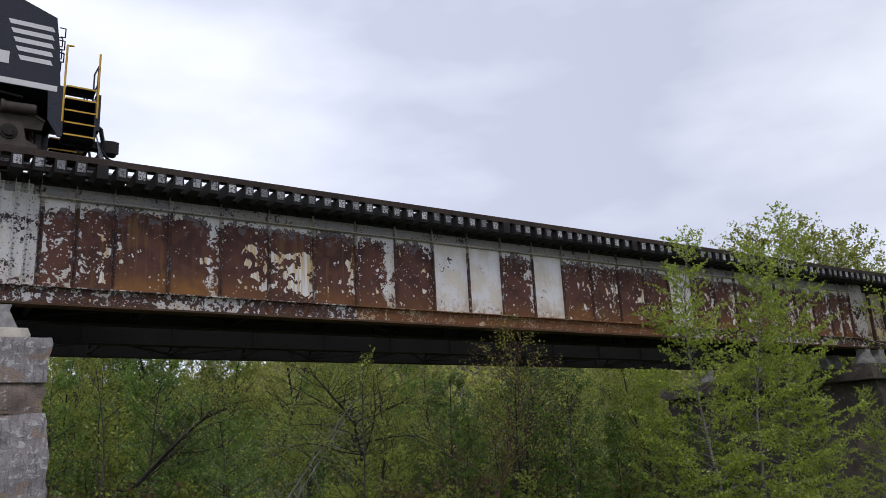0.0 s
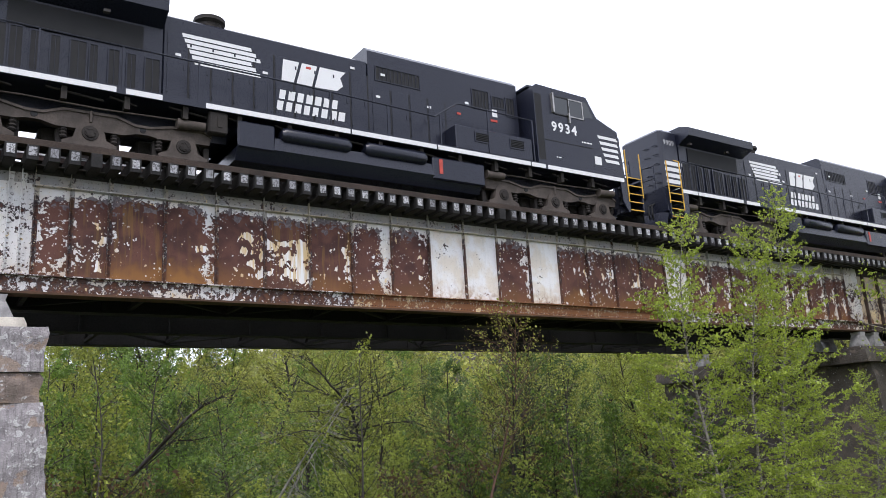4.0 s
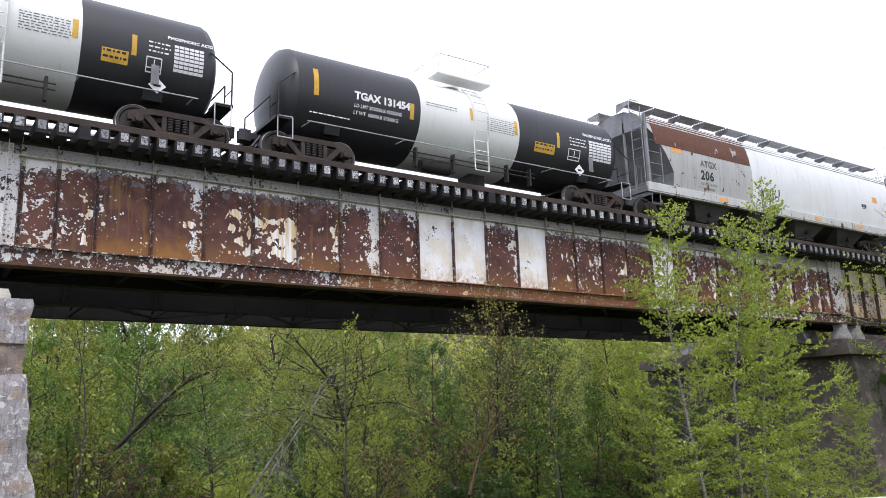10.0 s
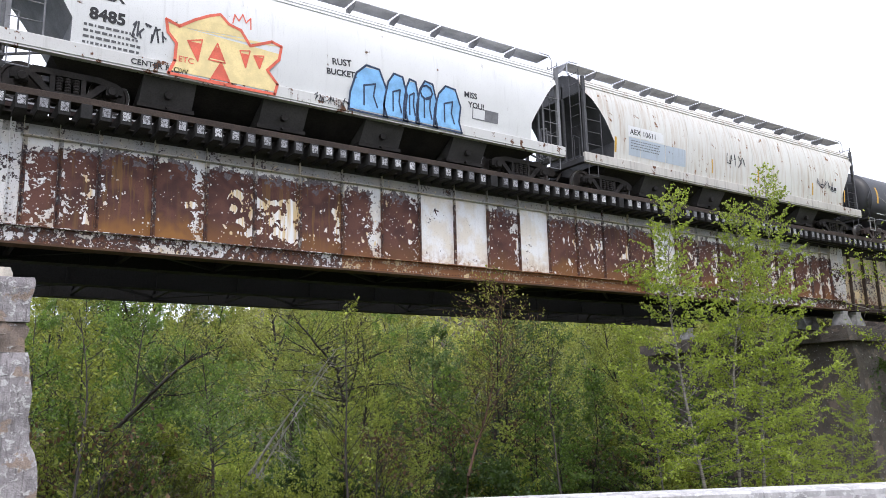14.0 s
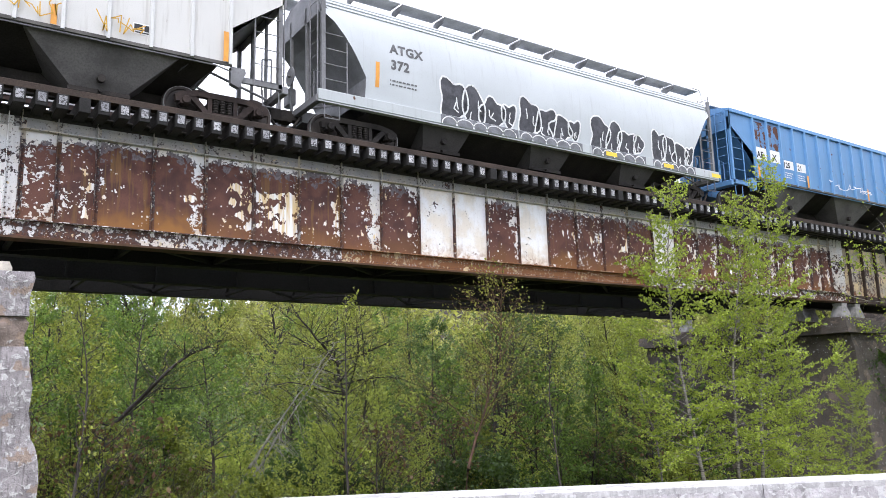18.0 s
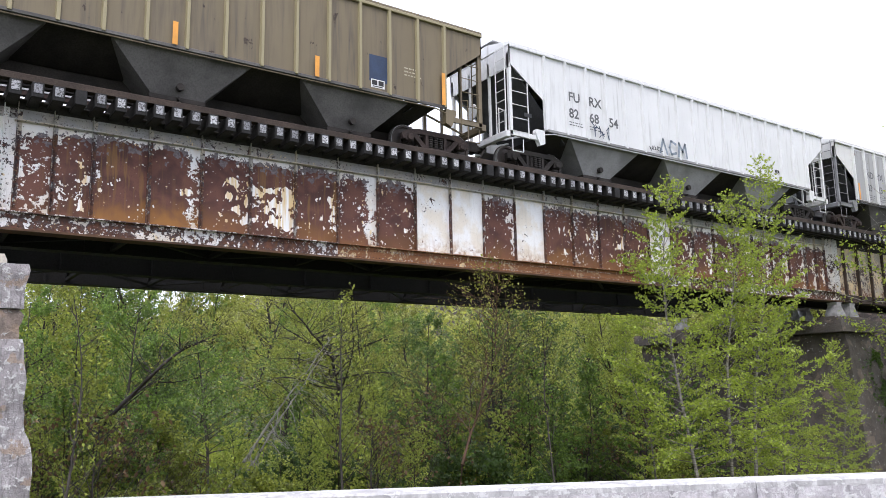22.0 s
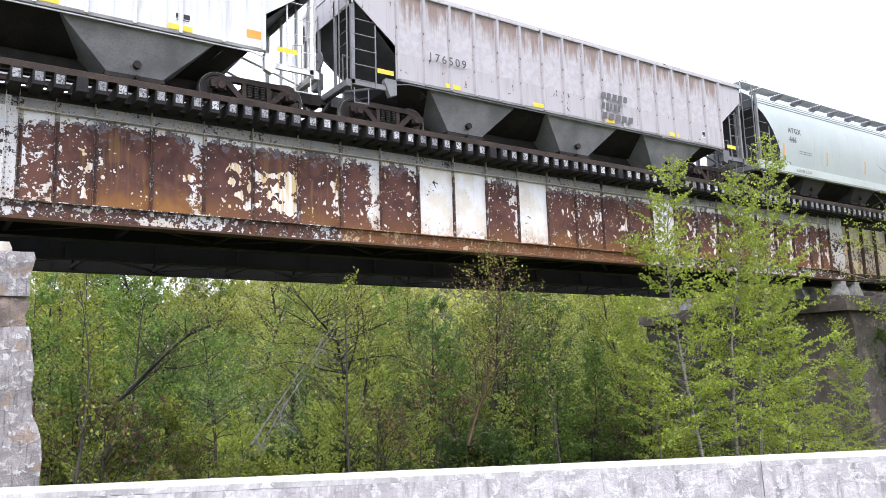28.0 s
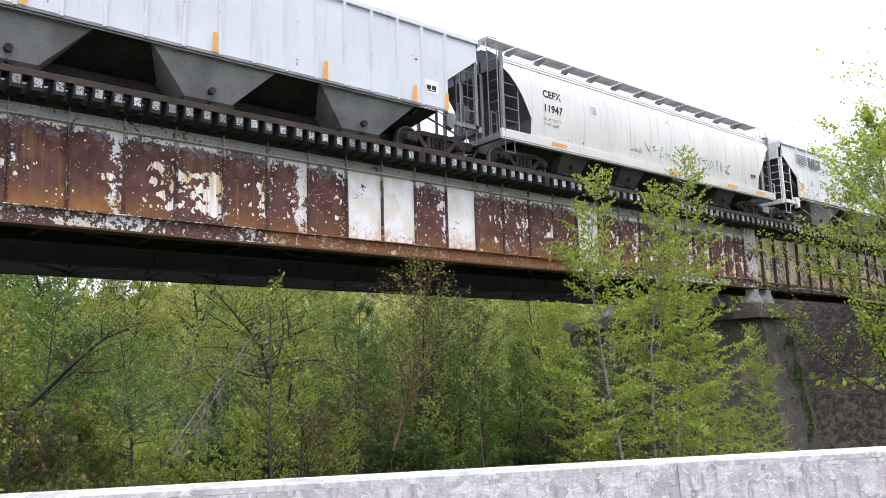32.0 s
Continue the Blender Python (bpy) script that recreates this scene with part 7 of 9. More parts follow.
sprayed([(-4.5, 2.25), (-4.2, 2.15), (-3.85, 2.4), (-3.5, 2.6), (-3.25, 2.7), (-3.05, 2.5), (-2.75, 2.42), (-2.5, 2.08), (-1.95, 2.32), (-1.7, 2.25), (-1.75, 1.9), (-2.05, 1.56), (-1.78, 1.25), (-1.85, 0.98), (-3.1, 0.96), (-4.4, 0.97), (-4.27, 1.3), (-4.25, 1.73), (-4.45, 1.95)], spray_yellow, spray_red, 0.07)
for tri in ([(-4.0, 1.85), (-3.66, 1.95), (-3.75, 1.4)], [(-3.5, 1.5), (-3.3, 1.95), (-3.1, 1.5)], [(-3.45, 1.0), (-3.2, 1.5), (-2.95, 1.0)], [(-2.75, 1.9), (-2.5, 1.95), (-2.6, 1.5)], [(-2.4, 1.85), (-2.15, 1.9), (-2.25, 1.55)]):
    sprayed(tri, spray_red, spray_red, 0.03, 0.003)
ribbon(car, [(-2.95, 2.55), (-2.9, 2.8), (-2.8, 2.65), (-2.7, 2.85), (-2.62, 2.65), (-2.5, 2.8), (-2.5, 2.5)], 0.03, spray_red, bend)
letters("ETC", 0.2, (-4.2, 0, 1.3), 1.0, 0.002, spray_red, car, "sprayed_words", bend=lambda z: over(z) - 0.01)
for x, w, h in ((0.75, 1.15, 1.3), (1.6, 0.75, 1.25), (2.1, 0.5, 1.2), (2.6, 0.7, 1.25), (3.3, 0.95, 1.25)):
    sprayed([(x - w * 0.5, 1.0), (x - w * 0.45, 1.5), (x - w * 0.3, 1.0 + h * 0.8), (x - 0.05, 1.02 + h), (x + w * 0.3, 0.98 + h), (x + w * 0.5, 1.0 + h * 0.6), (x + w * 0.42, 1.3), (x + w * 0.52, 0.98)], spray_blue, spray_navy, 0.055)
    ribbon(car, [(x - 0.1 * w, 1.2), (x - 0.1 * w, 1.75), (x + 0.2 * w, 1.85), (x + 0.15 * w, 1.5), (x + 0.25 * w, 1.2)], 0.045, spray_navy, lambda z: over(z) - 0.004)
ribbon(car, [(2.6 + 0.2 * math.cos(a), 1.95 + 0.2 * math.sin(a)) for a in [math.pi * j / 4 for j in range(8)]], 0.05, spray_navy, lambda z: over(z) - 0.006, closed=True)
letters("RUST", 0.24, (-0.3, 0, 2.12), 1.0, 0.006, spray_black, car, "sprayed_words", bend=bend, turn=6)
letters("BUCKET!", 0.22, (-0.45, 0, 1.84), 1.0, 0.006, spray_black, car, "sprayed_words", bend=bend, turn=4)
scrawl(car, -0.8, 1.0, 1.0, 0.28, spray_dark, over, seed=14, width=0.02, strokes=8)
letters("MISS", 0.24, (3.9, 0, 2.1), 1.0, 0.006, spray_black, car, "sprayed_words", bend=bend)
letters("YOU!", 0.24, (4.05, 0, 1.82), 1.0, 0.006, spray_black, car, "sprayed_words", bend=bend)
marks(car, 4.2, 1.5, 0.95, 0.34, grey_board, bend, name="data_panel")
marks(car, 4.23, 1.53, 0.42, 0.28, white_paint, lambda z: bend(z) - 0.004, name="data_field")
scrawl(car, -5.25, 1.55, 0.8, 0.55, spray_dark, bend, seed=13, width=0.04)
TRAIN.append((car, 127.55, 16.48))

# blue ribbed hopper
blue = car_paint("sky_blue_paint", (0.105, 0.255, 0.49), 0.4, 0.08, 31, 0.45, (0.15, 0.06, 0.03), (0.07, 0.10, 0.16))
blue_rib = car_paint("sky_blue_rib_paint", (0.13, 0.30, 0.55), 0.3, 0.1, 32, 0.45, (0.15, 0.06, 0.03), (0.07, 0.10, 0.16))
car, half, y = ribbed_hopper("sky-blue ribbed covered hopper with rust-streaked end panels", 17.98, blue, blue_rib, blue, pocket_dark, 17)
rust_panel = car_paint("rusted_blue_panel", (0.10, 0.23, 0.44), 0.6, 0.46, 6, 0.7, (0.13, 0.05, 0.03))
for x in (-7.03, -6.13):
    marks(car, x, 2.45, 0.76, 1.2, rust_panel, y=y - 0.003, name="rust_streak")
for x, w in ((-7.0, 0.72), (-6.11, 0.72), (-5.24, 0.74), (-4.35, 0.72)):
    marks(car, x, 2.12 if x < -6 else 1.98, w, 0.5 if x < -6 else 0.36, white_paint, y=y - 0.005, name="number_board")
for txt, x, z, q in (("AE", -6.92, 2.2, 0.36), ("X", -5.9, 2.2, 0.36), ("125", -5.2, 2.04, 0.3), ("21", -4.22, 2.04, 0.3)):
    letters(txt, q, (x, y - 0.009, z), 1.0, 0.01, black_paint, car, "car_number")
small_print(car, -5.2, 1.8, 0.6, 3, white_paint, y=y - 0.005, seed=33)
small_print(car, -4.3, 1.8, 0.6, 3, white_paint, y=y - 0.005, seed=34)
scrawl(car, -2.3, 1.55, 3.6, 0.35, spray_white, y=y - 0.09, seed=35, width=0.03, strokes=8)
for x in (-7.05, -3.75, 0.9, 7.0, 5.0):
    marks(car, x, 1.36, 0.12, 0.5, orange_mark, y=y - 0.09)
label_block(car, half - 3.6, 1.62, y=y - 0.005)
TRAIN.append((car, 144.03, 17.98))

# pale grey hopper with black and white sprayed letters
pale = car_paint("pale_blue_grey_paint", (0.54, 0.57, 0.59), 0.25, 0.0, 41, 0.42)
pale_sill = car_paint("pale_grey_sill", (0.48, 0.51, 0.52), 0.35, 0.05, 42, 0.5)
car, half, bend = round_hopper("pale blue-grey covered hopper with black and white sprayed letters", 16.91, pale, end_grey, pale_sill, 3, False, end_grey, tall=1.09)
letters("ATGX", 0.36, (-half + 2.4, 0, 2.66), 1.12, 0.016, grey_paint, car, "reporting_mark", bend=bend)
letters("372", 0.36, (-half + 2.42, 0, 2.2), 1.12, 0.016, grey_paint, car, "car_number", bend=bend)
small_print(car, -half + 2.4, 1.85, 0.9, 2, grey_paint, bend, height=0.07, seed=43)
marks(car, -half + 1.95, 1.6, 0.12, 0.7, orange_mark, bend)
for g, (x, k) in enumerate(((-4.3, 1.08), (-1.45, 1.0), (1.55, 0.98), (4.45, 0.86))):
    # each word: two round letters, a flat-topped one and a small triangular one, over a low row of bulges on the sill
    for i, (dx, z, w, h, lobes) in enumerate(((0.42, 1.66, 0.85, 1.15, 3), (1.1, 1.6, 0.75, 1.05, 2), (1.72, 1.55, 0.85, 0.8, 4), (2.3, 1.62, 0.5, 0.6, 3))):
        blob(car, x + dx * k, z, w * k, h * (1.1 if g == 0 else 1.0), spray_dark, spray_white, bend, 100 + 7 * g + i, 0.055, lobes)
    marks(car, x, 0.96, 2.6 * k, 0.26, spray_soft, y=-1.566, name="spray_fill")
    for i in range(5):
        c0, r = x + (0.28 + 0.5 * i) * k, (0.24 + 0.05 * (i % 2)) * k
        ribbon(car, [(c0 + r * math.cos(a), 0.97 + 0.22 * math.sin(a)) for a in [math.pi * j / 8 for j in range(9)]], 0.035, spray_white, y=-1.560)
for x in (2.2, 5.0, 7.6):
    marks(car, x, 1.0, 0.5, 0.14, bright_yellow, y=-1.572)
TRAIN.append((car, 162.01, 16.91))

# off-white ribbed hopper with a greyer end
bone = car_paint("bone_white_paint", (0.63, 0.62, 0.60), 0.4, 0.04, 51, 0.5, dirt_colour=(0.25, 0.22, 0.19))
bone_rib = car_paint("bone_rib_paint", (0.68, 0.68, 0.67), 0.25, 0.02, 52, 0.5)
car, half, y = ribbed_hopper("bone-white ribbed covered hopper with grey patched end panels", 18.36, bone, bone_rib, end_dark, pocket_dark, 17, frame_mat=end_grey)
grey_patch = car_paint("grey_patched_panel", (0.36, 0.36, 0.36), 0.6, 0.1, 53, 0.55)
for i in range(4):
    marks(car, -7.22 + i * 0.91, 1.4, 0.79, 2.25, grey_patch, y=y - 0.003, name="patched_panel")
for txt, x, z in (("ND", -6.27, 2.5), ("YX", -5.36, 2.5), ("83", -6.27, 1.9), ("23", -5.36, 1.9), ("64", -4.43, 1.9)):
    letters(txt, 0.42, (x, y - 0.008, z), 1.0, 0.01, grey_paint, car, "car_number")
small_print(car, -6.27, 1.68, 0.6, 3, grey_paint, y=y - 0.007, seed=54)
small_print(car, -5.36, 1.68, 0.6, 3, grey_paint, y=y - 0.007, seed=55)
for x in (-7.2, -4.6, -0.7, 3.4, 7.1):
    marks(car, x, 1.36, 0.12, 0.75 if abs(x) > 7 else 0.45, orange_mark, y=y - 0.09)
for k, (x, m) in enumerate(((-1.2, spray_navy), (0.7, spray_navy), (2.6, yellow_paint), (4.2, yellow_paint))):
    scrawl(car, x, 1.45, 1.1, 0.5, m, y=y - 0.092, seed=56 + k, width=0.025, strokes=4)
label_block(car, half - 4.0, 1.6, y=y - 0.006)
TRAIN.append((car, 178.92, 18.36))

# white ribbed hopper
white_body = car_paint("clean_white_paint", (0.70, 0.70, 0.70), 0.4, 0.0, 61, 0.42)
car, half, y = ribbed_hopper("clean white ribbed covered hopper with dusty grey pockets", 18.2, white_body, white_body, end_dark, pocket_grey, 17, frame_mat=white_body, tone="grey")
for txt, x, z in (("FU", -6.17, 2.5), ("RX", -5.27, 2.5), ("82", -6.17, 1.95), ("68", -5.27, 1.95), ("54", -4.37, 1.95)):
    letters(txt, 0.44, (x, y - 0.006, z), 1.0, 0.01, grey_paint, car, "car_number")
small_print(car, -6.17, 1.78, 0.6, 2, grey_paint, y=y - 0.006, seed=62)
small_print(car, -5.27, 1.78, 0.6, 2, grey_paint, y=y - 0.006, seed=63)
scrawl(car, -5.3, 1.42, 0.8, 0.5, spray_navy, y=y - 0.09, seed=64, width=0.03, strokes=5)
scrawl(car, -2.6, 1.4, 0.7, 0.22, spray_dark, y=y - 0.09, seed=65, width=0.025, strokes=5)
grey_tag = plain("blue_grey_spray_paint", (0.22, 0.26, 0.31), 0.5)
for k, poly in enumerate(([(0, 0), (0.18, 0.5), (0.36, 0)], [(0.85, 0.42), (0.6, 0.5), (0.5, 0.25), (0.6, 0.02), (0.85, 0.1)], [(0.98, 0), (1.02, 0.5), (1.2, 0.2), (1.35, 0.5), (1.42, 0)])):
    ribbon(car, [(-2.0 + a, 1.42 + b) for a, b in poly], 0.09, grey_tag, y=y - 0.09)
marks(car, -8.05, 1.62, 0.3, 0.12, black_paint, y=y - 0.006)
label_block(car, half - 4.1, 1.65, y=y - 0.006, k=0.8)
TRAIN.append((car, 197.28, 18.2))

# olive-brown ribbed hopper
olive = car_paint("olive_brown_paint", (0.18, 0.142, 0.085), 0.75, 0.1, 71, 0.6, (0.07, 0.05, 0.04), (0.075, 0.06, 0.05))
olive_rib = car_paint("olive_rib_paint", (0.32, 0.275, 0.16), 0.4, 0.1, 72, 0.55, (0.1, 0.07, 0.05), (0.1, 0.08, 0.06))
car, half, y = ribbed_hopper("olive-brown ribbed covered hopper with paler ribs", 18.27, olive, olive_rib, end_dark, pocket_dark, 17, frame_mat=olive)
for i, (x, w) in enumerate(((-7.1, 0.66), (-6.2, 0.66))):
    marks(car, x, 2.15, w, 0.42, grey_tag, y=y - 0.004, name="old_emblem")
letters("62", 0.36, (-7.08, y - 0.007, 1.66), 1.0, 0.012, white_paint, car, "car_number")
letters("83", 0.36, (-6.18, y - 0.007, 1.66), 1.0, 0.012, white_paint, car, "car_number")
marks(car, -5.3, 1.8, 0.45, 0.14, white_paint, y=y - 0.005)
marks(car, -4.38, 1.78, 0.6, 0.14, white_paint, y=y - 0.005)
small_print(car, -5.3, 1.65, 0.5, 2, white_paint, y=y - 0.005, seed=73)
for x in (-7.2, -4.1, -0.35, 3.2, 7.1):
    marks(car, x, 1.36, 0.12, 0.95 if abs(x) > 7 else 0.55, orange_mark, y=y - 0.09)
marks(car, half - 4.2, 1.62, 0.55, 0.75, spray_navy, y=y - 0.004)
label_block(car, half - 4.15, 1.45, y=y - 0.006, k=0.9)
small_print(car, half - 3.1, 2.2, 0.6, 3, cream_mark, y=y - 0.005, height=0.06, seed=74)
TRAIN.append((car, 215.48, 18.27))

# light grey ribbed hopper
ash = car_paint("ash_grey_paint", (0.54, 0.56, 0.59), 0.35, 0.05, 81, 0.5, (0.14, 0.07, 0.05))
ash_rib = car_paint("ash_rib_paint", (0.66, 0.68, 0.71), 0.25, 0.02, 82, 0.5)
car, half, y = ribbed_hopper("ash-grey ribbed covered hopper with a few rusty panels", 18.52, ash, ash_rib, end_dark, pocket_dark, 17, frame_mat=ash)
for txt, x, z in (("CR", -7.2, 2.05), ("DX", -6.27, 2.03), ("73", -7.2, 1.6), ("28", -6.27, 1.58)):
    letters(txt, 0.36, (x, y - 0.006, z), 1.0, 0.01, black_paint, car, "car_number")
for x in (-5.4, -4.48):
    marks(car, x, 1.5, 0.7, 0.5, spray_black, y=y - 0.004, name="data_panel")
    small_print(car, x + 0.08, 1.82, 0.55, 2, white_paint, y=y - 0.008, height=0.08, gap=0.08, seed=83)
ribbon(car, [(-5.8, 2.1), (-5.5, 2.35), (-5.2, 2.05), (-4.9, 2.38), (-4.6, 2.1), (-4.3, 2.3), (-4.2, 1.95)], 0.06, spray_white, y=y - 0.09)
ash_rust = car_paint("rusted_ash_panel", (0.45, 0.45, 0.47), 0.85, 0.24, 84, 0.6, (0.20, 0.12, 0.085), (0.27, 0.19, 0.15))
for x in (4.35, 5.25):
    marks(car, x, 1.4, 0.82, 2.25, ash_rust, y=y - 0.003, name="rusty_panel")
for x in (4.4, 5.3, 6.2):
    marks(car, x, 1.55, 0.5, 0.34, black_paint if x < 6 else grey_board, y=y - 0.006)
for x in (-7.3, -2.6, 0.3, 3.6, 7.2):
    marks(car, x, 1.36, 0.12, 0.75 if abs(x) > 7 else 0.45, orange_mark, y=y - 0.09)
scrawl(car, 0.9, 1.45, 0.8, 0.3, spray_navy, y=y - 0.09, seed=85, width=0.03)
TRAIN.append((car, 233.75, 18.52))

# pale green hopper
mint = car_paint("pale_green_grey_paint", (0.43, 0.475, 0.47), 0.25, 0.0, 91, 0.45)
mint_sill = car_paint("pale_green_sill", (0.50, 0.54, 0.52), 0.25, 0.03, 92, 0.5)
car, half, bend = round_hopper("pale green-grey covered hopper with yellow tick marks", 16.59, mint, end_dark, mint_sill, 3, False, end_grey, tone="grey", tall=1.09)
letters("ATGX", 0.30, (-half + 2.3, 0, 2.6), 1.12, 0.014, grey_paint, car, "reporting_mark", bend=bend)
letters("446", 0.30, (-half + 2.33, 0, 2.22), 1.12, 0.014, grey_paint, car, "car_number", bend=bend)
small_print(car, -half + 3.0, 1.9, 0.9, 2, grey_paint, bend, height=0.05, seed=93)
letters("CENTER FLOW", 0.15, (-half + 2.7, -1.57, 1.03), 1.05, 0.002, grey_paint, car, "maker_words")
for x in (-6.3, -3.2, -0.2, 3.1, 5.5, 7.3):
    marks(car, x, 1.55, 0.09, 0.55, orange_mark, bend)
scrawl(car, 5.9, 1.6, 0.7, 0.45, plain("dusty_pink_spray_paint", (0.55, 0.35, 0.36), 0.5), bend, seed=94, width=0.035, strokes=5)
label_block(car, half - 2.6, 1.62, bend)
TRAIN.append((car, 252.27, 16.59))

# rust-blotched grey ribbed hopper
mauve = car_paint("mauve_grey_paint", (0.47, 0.445, 0.465), 0.45, 0.14, 101, 0.6, (0.17, 0.095, 0.06), (0.2, 0.16, 0.13))
n = Nodes("rust_bled_panel")
p = n.coords()
drip = n.math("ADD", n.axis(p, 2), n.math("MULTIPLY", n.math("SUBTRACT", n.noise(n.coords(scale=(4, 1, 0.5)), 1.6, 5, 0.6), 0.5), 2.4))
c = n.mix(n.step(n.noise(p, 5, 5, 0.65), 0.35, 0.65), (0.43, 0.405, 0.425), (0.52, 0.495, 0.51))
c = n.mix(n.step(drip, 2.95, 3.75, 0, 0.8), c, n.mix(n.noise(p, 6, 5, 0.7), (0.12, 0.065, 0.045), (0.30, 0.20, 0.14)))
mauve_top = n.done(c, 0.65)
car, half, y = ribbed_hopper("rust-blotched mauve-grey ribbed covered hopper", 17.7, mauve, mauve, end_dark, pocket_grey, 17, frame_mat=end_grey, top=3.96, roof=4.2)
for i in range(16):
    marks(car, -6.9 + i * 0.865, 2.1, 0.74, 1.72, mauve_top, y=y - 0.003, name="rust_streak")
letters("176509", 0.34, (-6.0, y - 0.088, 2.05), 1.35, 0.006, grey_paint, car, "car_number")
for i, wd in enumerate((0.85, 0.6, 1.0)):
    name_bars(car, 0.7, 2.15 - i * 0.34, wd * 1.5, 0.22, 5, grey_paint, y - 0.09, 105 + i)
for x in (-7.6, -5.4, -2.2, 0.8, 4.0, 7.2):
    marks(car, x, 1.38, 0.5, 0.13, bright_yellow, y=y - 0.052)
label_block(car, half - 2.9, 1.6, y=y - 0.006, k=0.9)
TRAIN.append((car, 268.86, 17.7))

# white ribbed hopper with a dark emblem
car, half, y = ribbed_hopper("white ribbed covered hopper with a dark emblem", 18.75, white_body, white_body, end_dark, pocket_grey, 16, frame_mat=white_body)
for i in range(6):
    marks(car, -7.6, 2.95 + i * 0.085, 1.0, 0.05, grey_paint, y=y - 0.09)
for poly in ([(0, 0), (0.2, 0), (0.3, 0.5), (0.02, 0.5)], [(0.3, 0), (0.66, 0), (0.76, 0.5), (0.4, 0.5)], [(0.76, 0), (1.25, 0.0), (1.32, 0.18), (1.26, 0.34), (1.36, 0.5), (0.86, 0.5)]):
    s = Shape()
    s.add([(-6.5 + u, y - 0.091, 2.92 + w) for u, w in poly], [tuple(range(len(poly)))])
    part("emblem_block", s, grey_paint, car, smooth=0)
for txt, x in (("25", -6.28), ("55", -5.28), ("04", -4.28)):
    letters(txt, 0.32, (x, y - 0.007, 2.05), 1.1, 0.006, grey_paint, car, "car_number")
small_print(car, -6.6, 1.8, 0.7, 2, grey_paint, y=y - 0.006, seed=111)
marks(car, -7.3, 1.75, 0.42, 0.32, orange_mark, y=y - 0.006)
for x in (-7.4, -4.6, -1.4, 2.4, 5.2, 7.8):
    marks(car, x, 1.38, 0.55, 0.13, bright_yellow, y=y - 0.052)
marks(car, half - 2.2, 1.6, 0.4, 0.2, orange_mark, y=y - 0.006)
label_block(car, half - 3.9, 1.62, y=y - 0.006, k=0.8)
scrawl(car, 0.6, 1.45, 0.8, 0.25, spray_dark, y=y - 0.09, seed=112, width=0.02)
TRAIN.append((car, 286.56, 18.75))

# cream-white round hopper
ivory = car_paint("ivory_white_paint", (0.68, 0.67, 0.63), 0.4, 0.02, 121, 0.5, dirt_colour=(0.22, 0.19, 0.15))
ivory_sill = car_paint("ivory_white_sill", (0.62, 0.61, 0.58), 0.3, 0.1, 122, 0.5)
car, half, bend = round_hopper("ivory-white covered hopper with faint sprayed scrawl", 18.06, ivory, end_dark, ivory_sill, 4, True, end_grey, tone="grey", tall=1.065)
letters("CEFX", 0.36, (-half + 2.25, 0, 2.66), 1.05, 0.012, black_paint, car, "reporting_mark", bend=bend)
letters("11947", 0.36, (-half + 2.25, 0, 2.16), 1.05, 0.012, black_paint, car, "car_number", bend=bend)
letters("LD LMT 223700", 0.13, (-half + 2.25, 0, 1.86), 1.0, 0, grey_paint, car, "load_limit", bend=bend)
letters("LT WT 62300", 0.13, (-half + 2.25, 0, 1.68), 1.0, 0, grey_paint, car, "light_weight", bend=bend)
for x in (-half + 2.6, 0.4, 4.6, half - 2.0):
    marks(car, x, 1.03, 0.75, 0.12, orange_mark, y=-1.572)
scrawl(car, -2.0, 1.55, 6.8, 0.5, grey_paint, bend, seed=123, width=0.022, strokes=16)
marks(car, -4.2, 2.5, 0.3, 0.3, plain("faint_grey_square", (0.45, 0.45, 0.44), 0.6), bend)
label_block(car, half - 2.4, 1.62, bend)
TRAIN.append((car, 305.31, 18.06))

# last car in view
frost = car_paint("frost_grey_paint", (0.62, 0.64, 0.67), 0.3, 0.03, 131, 0.5)
car, half, y = ribbed_hopper("frost-grey ribbed covered hopper at the tail of the view", 18.13, frost, frost, end_grey, pocket_grey, 17, frame_mat=end_grey)
for x in (-4.4, -0.2, 2.9, 5.9, 7.1):
    marks(car, x, 1.36, 0.12, 0.5, orange_mark, y=y - 0.09)
marks(car, 6.4, 1.75, 0.5, 0.42, white_paint, y=y - 0.006)
label_block(car, 6.42, 1.8, y=y - 0.01, k=0.9)
TRAIN.append((car, 323.37, 18.13))

# ---------------------------------------------------------------- trees
def leaf_mesh(name, pts, size, mat, seed, flat=0.35):
    """Many small leaves, each a bent pair of triangles around its point."""
    rng = np.random.default_rng(seed)
    n = len(pts)
    pts = np.asarray(pts, float)
    u = rng.normal(size=(n, 3))
    u /= np.linalg.norm(u, axis=1)[:, None]
    w = rng.normal(size=(n, 3))
    w[:, 2] *= flat
    w -= (w * u).sum(1)[:, None] * u
    w /= np.linalg.norm(w, axis=1)[:, None] + 1e-9
    s = size * rng.uniform(0.6, 1.35, (n, 1))
    v = np.stack([pts - u * s * 0.6, pts + w * s * 0.36, pts + u * s * 0.6, pts - w * s * 0.36], 1).reshape(-1, 3)
    me = bpy.data.meshes.new(name)
    me.vertices.add(4 * n)
    me.vertices.foreach_set("co", v.ravel())
    me.loops.add(4 * n)
    me.loops.foreach_set("vertex_index", np.arange(4 * n, dtype=np.int32))
    me.polygons.add(n)
    me.polygons.foreach_set("loop_start", np.arange(0, 4 * n, 4, dtype=np.int32))
    me.update()
    me.validate()
    me.materials.append(mat)
    return me


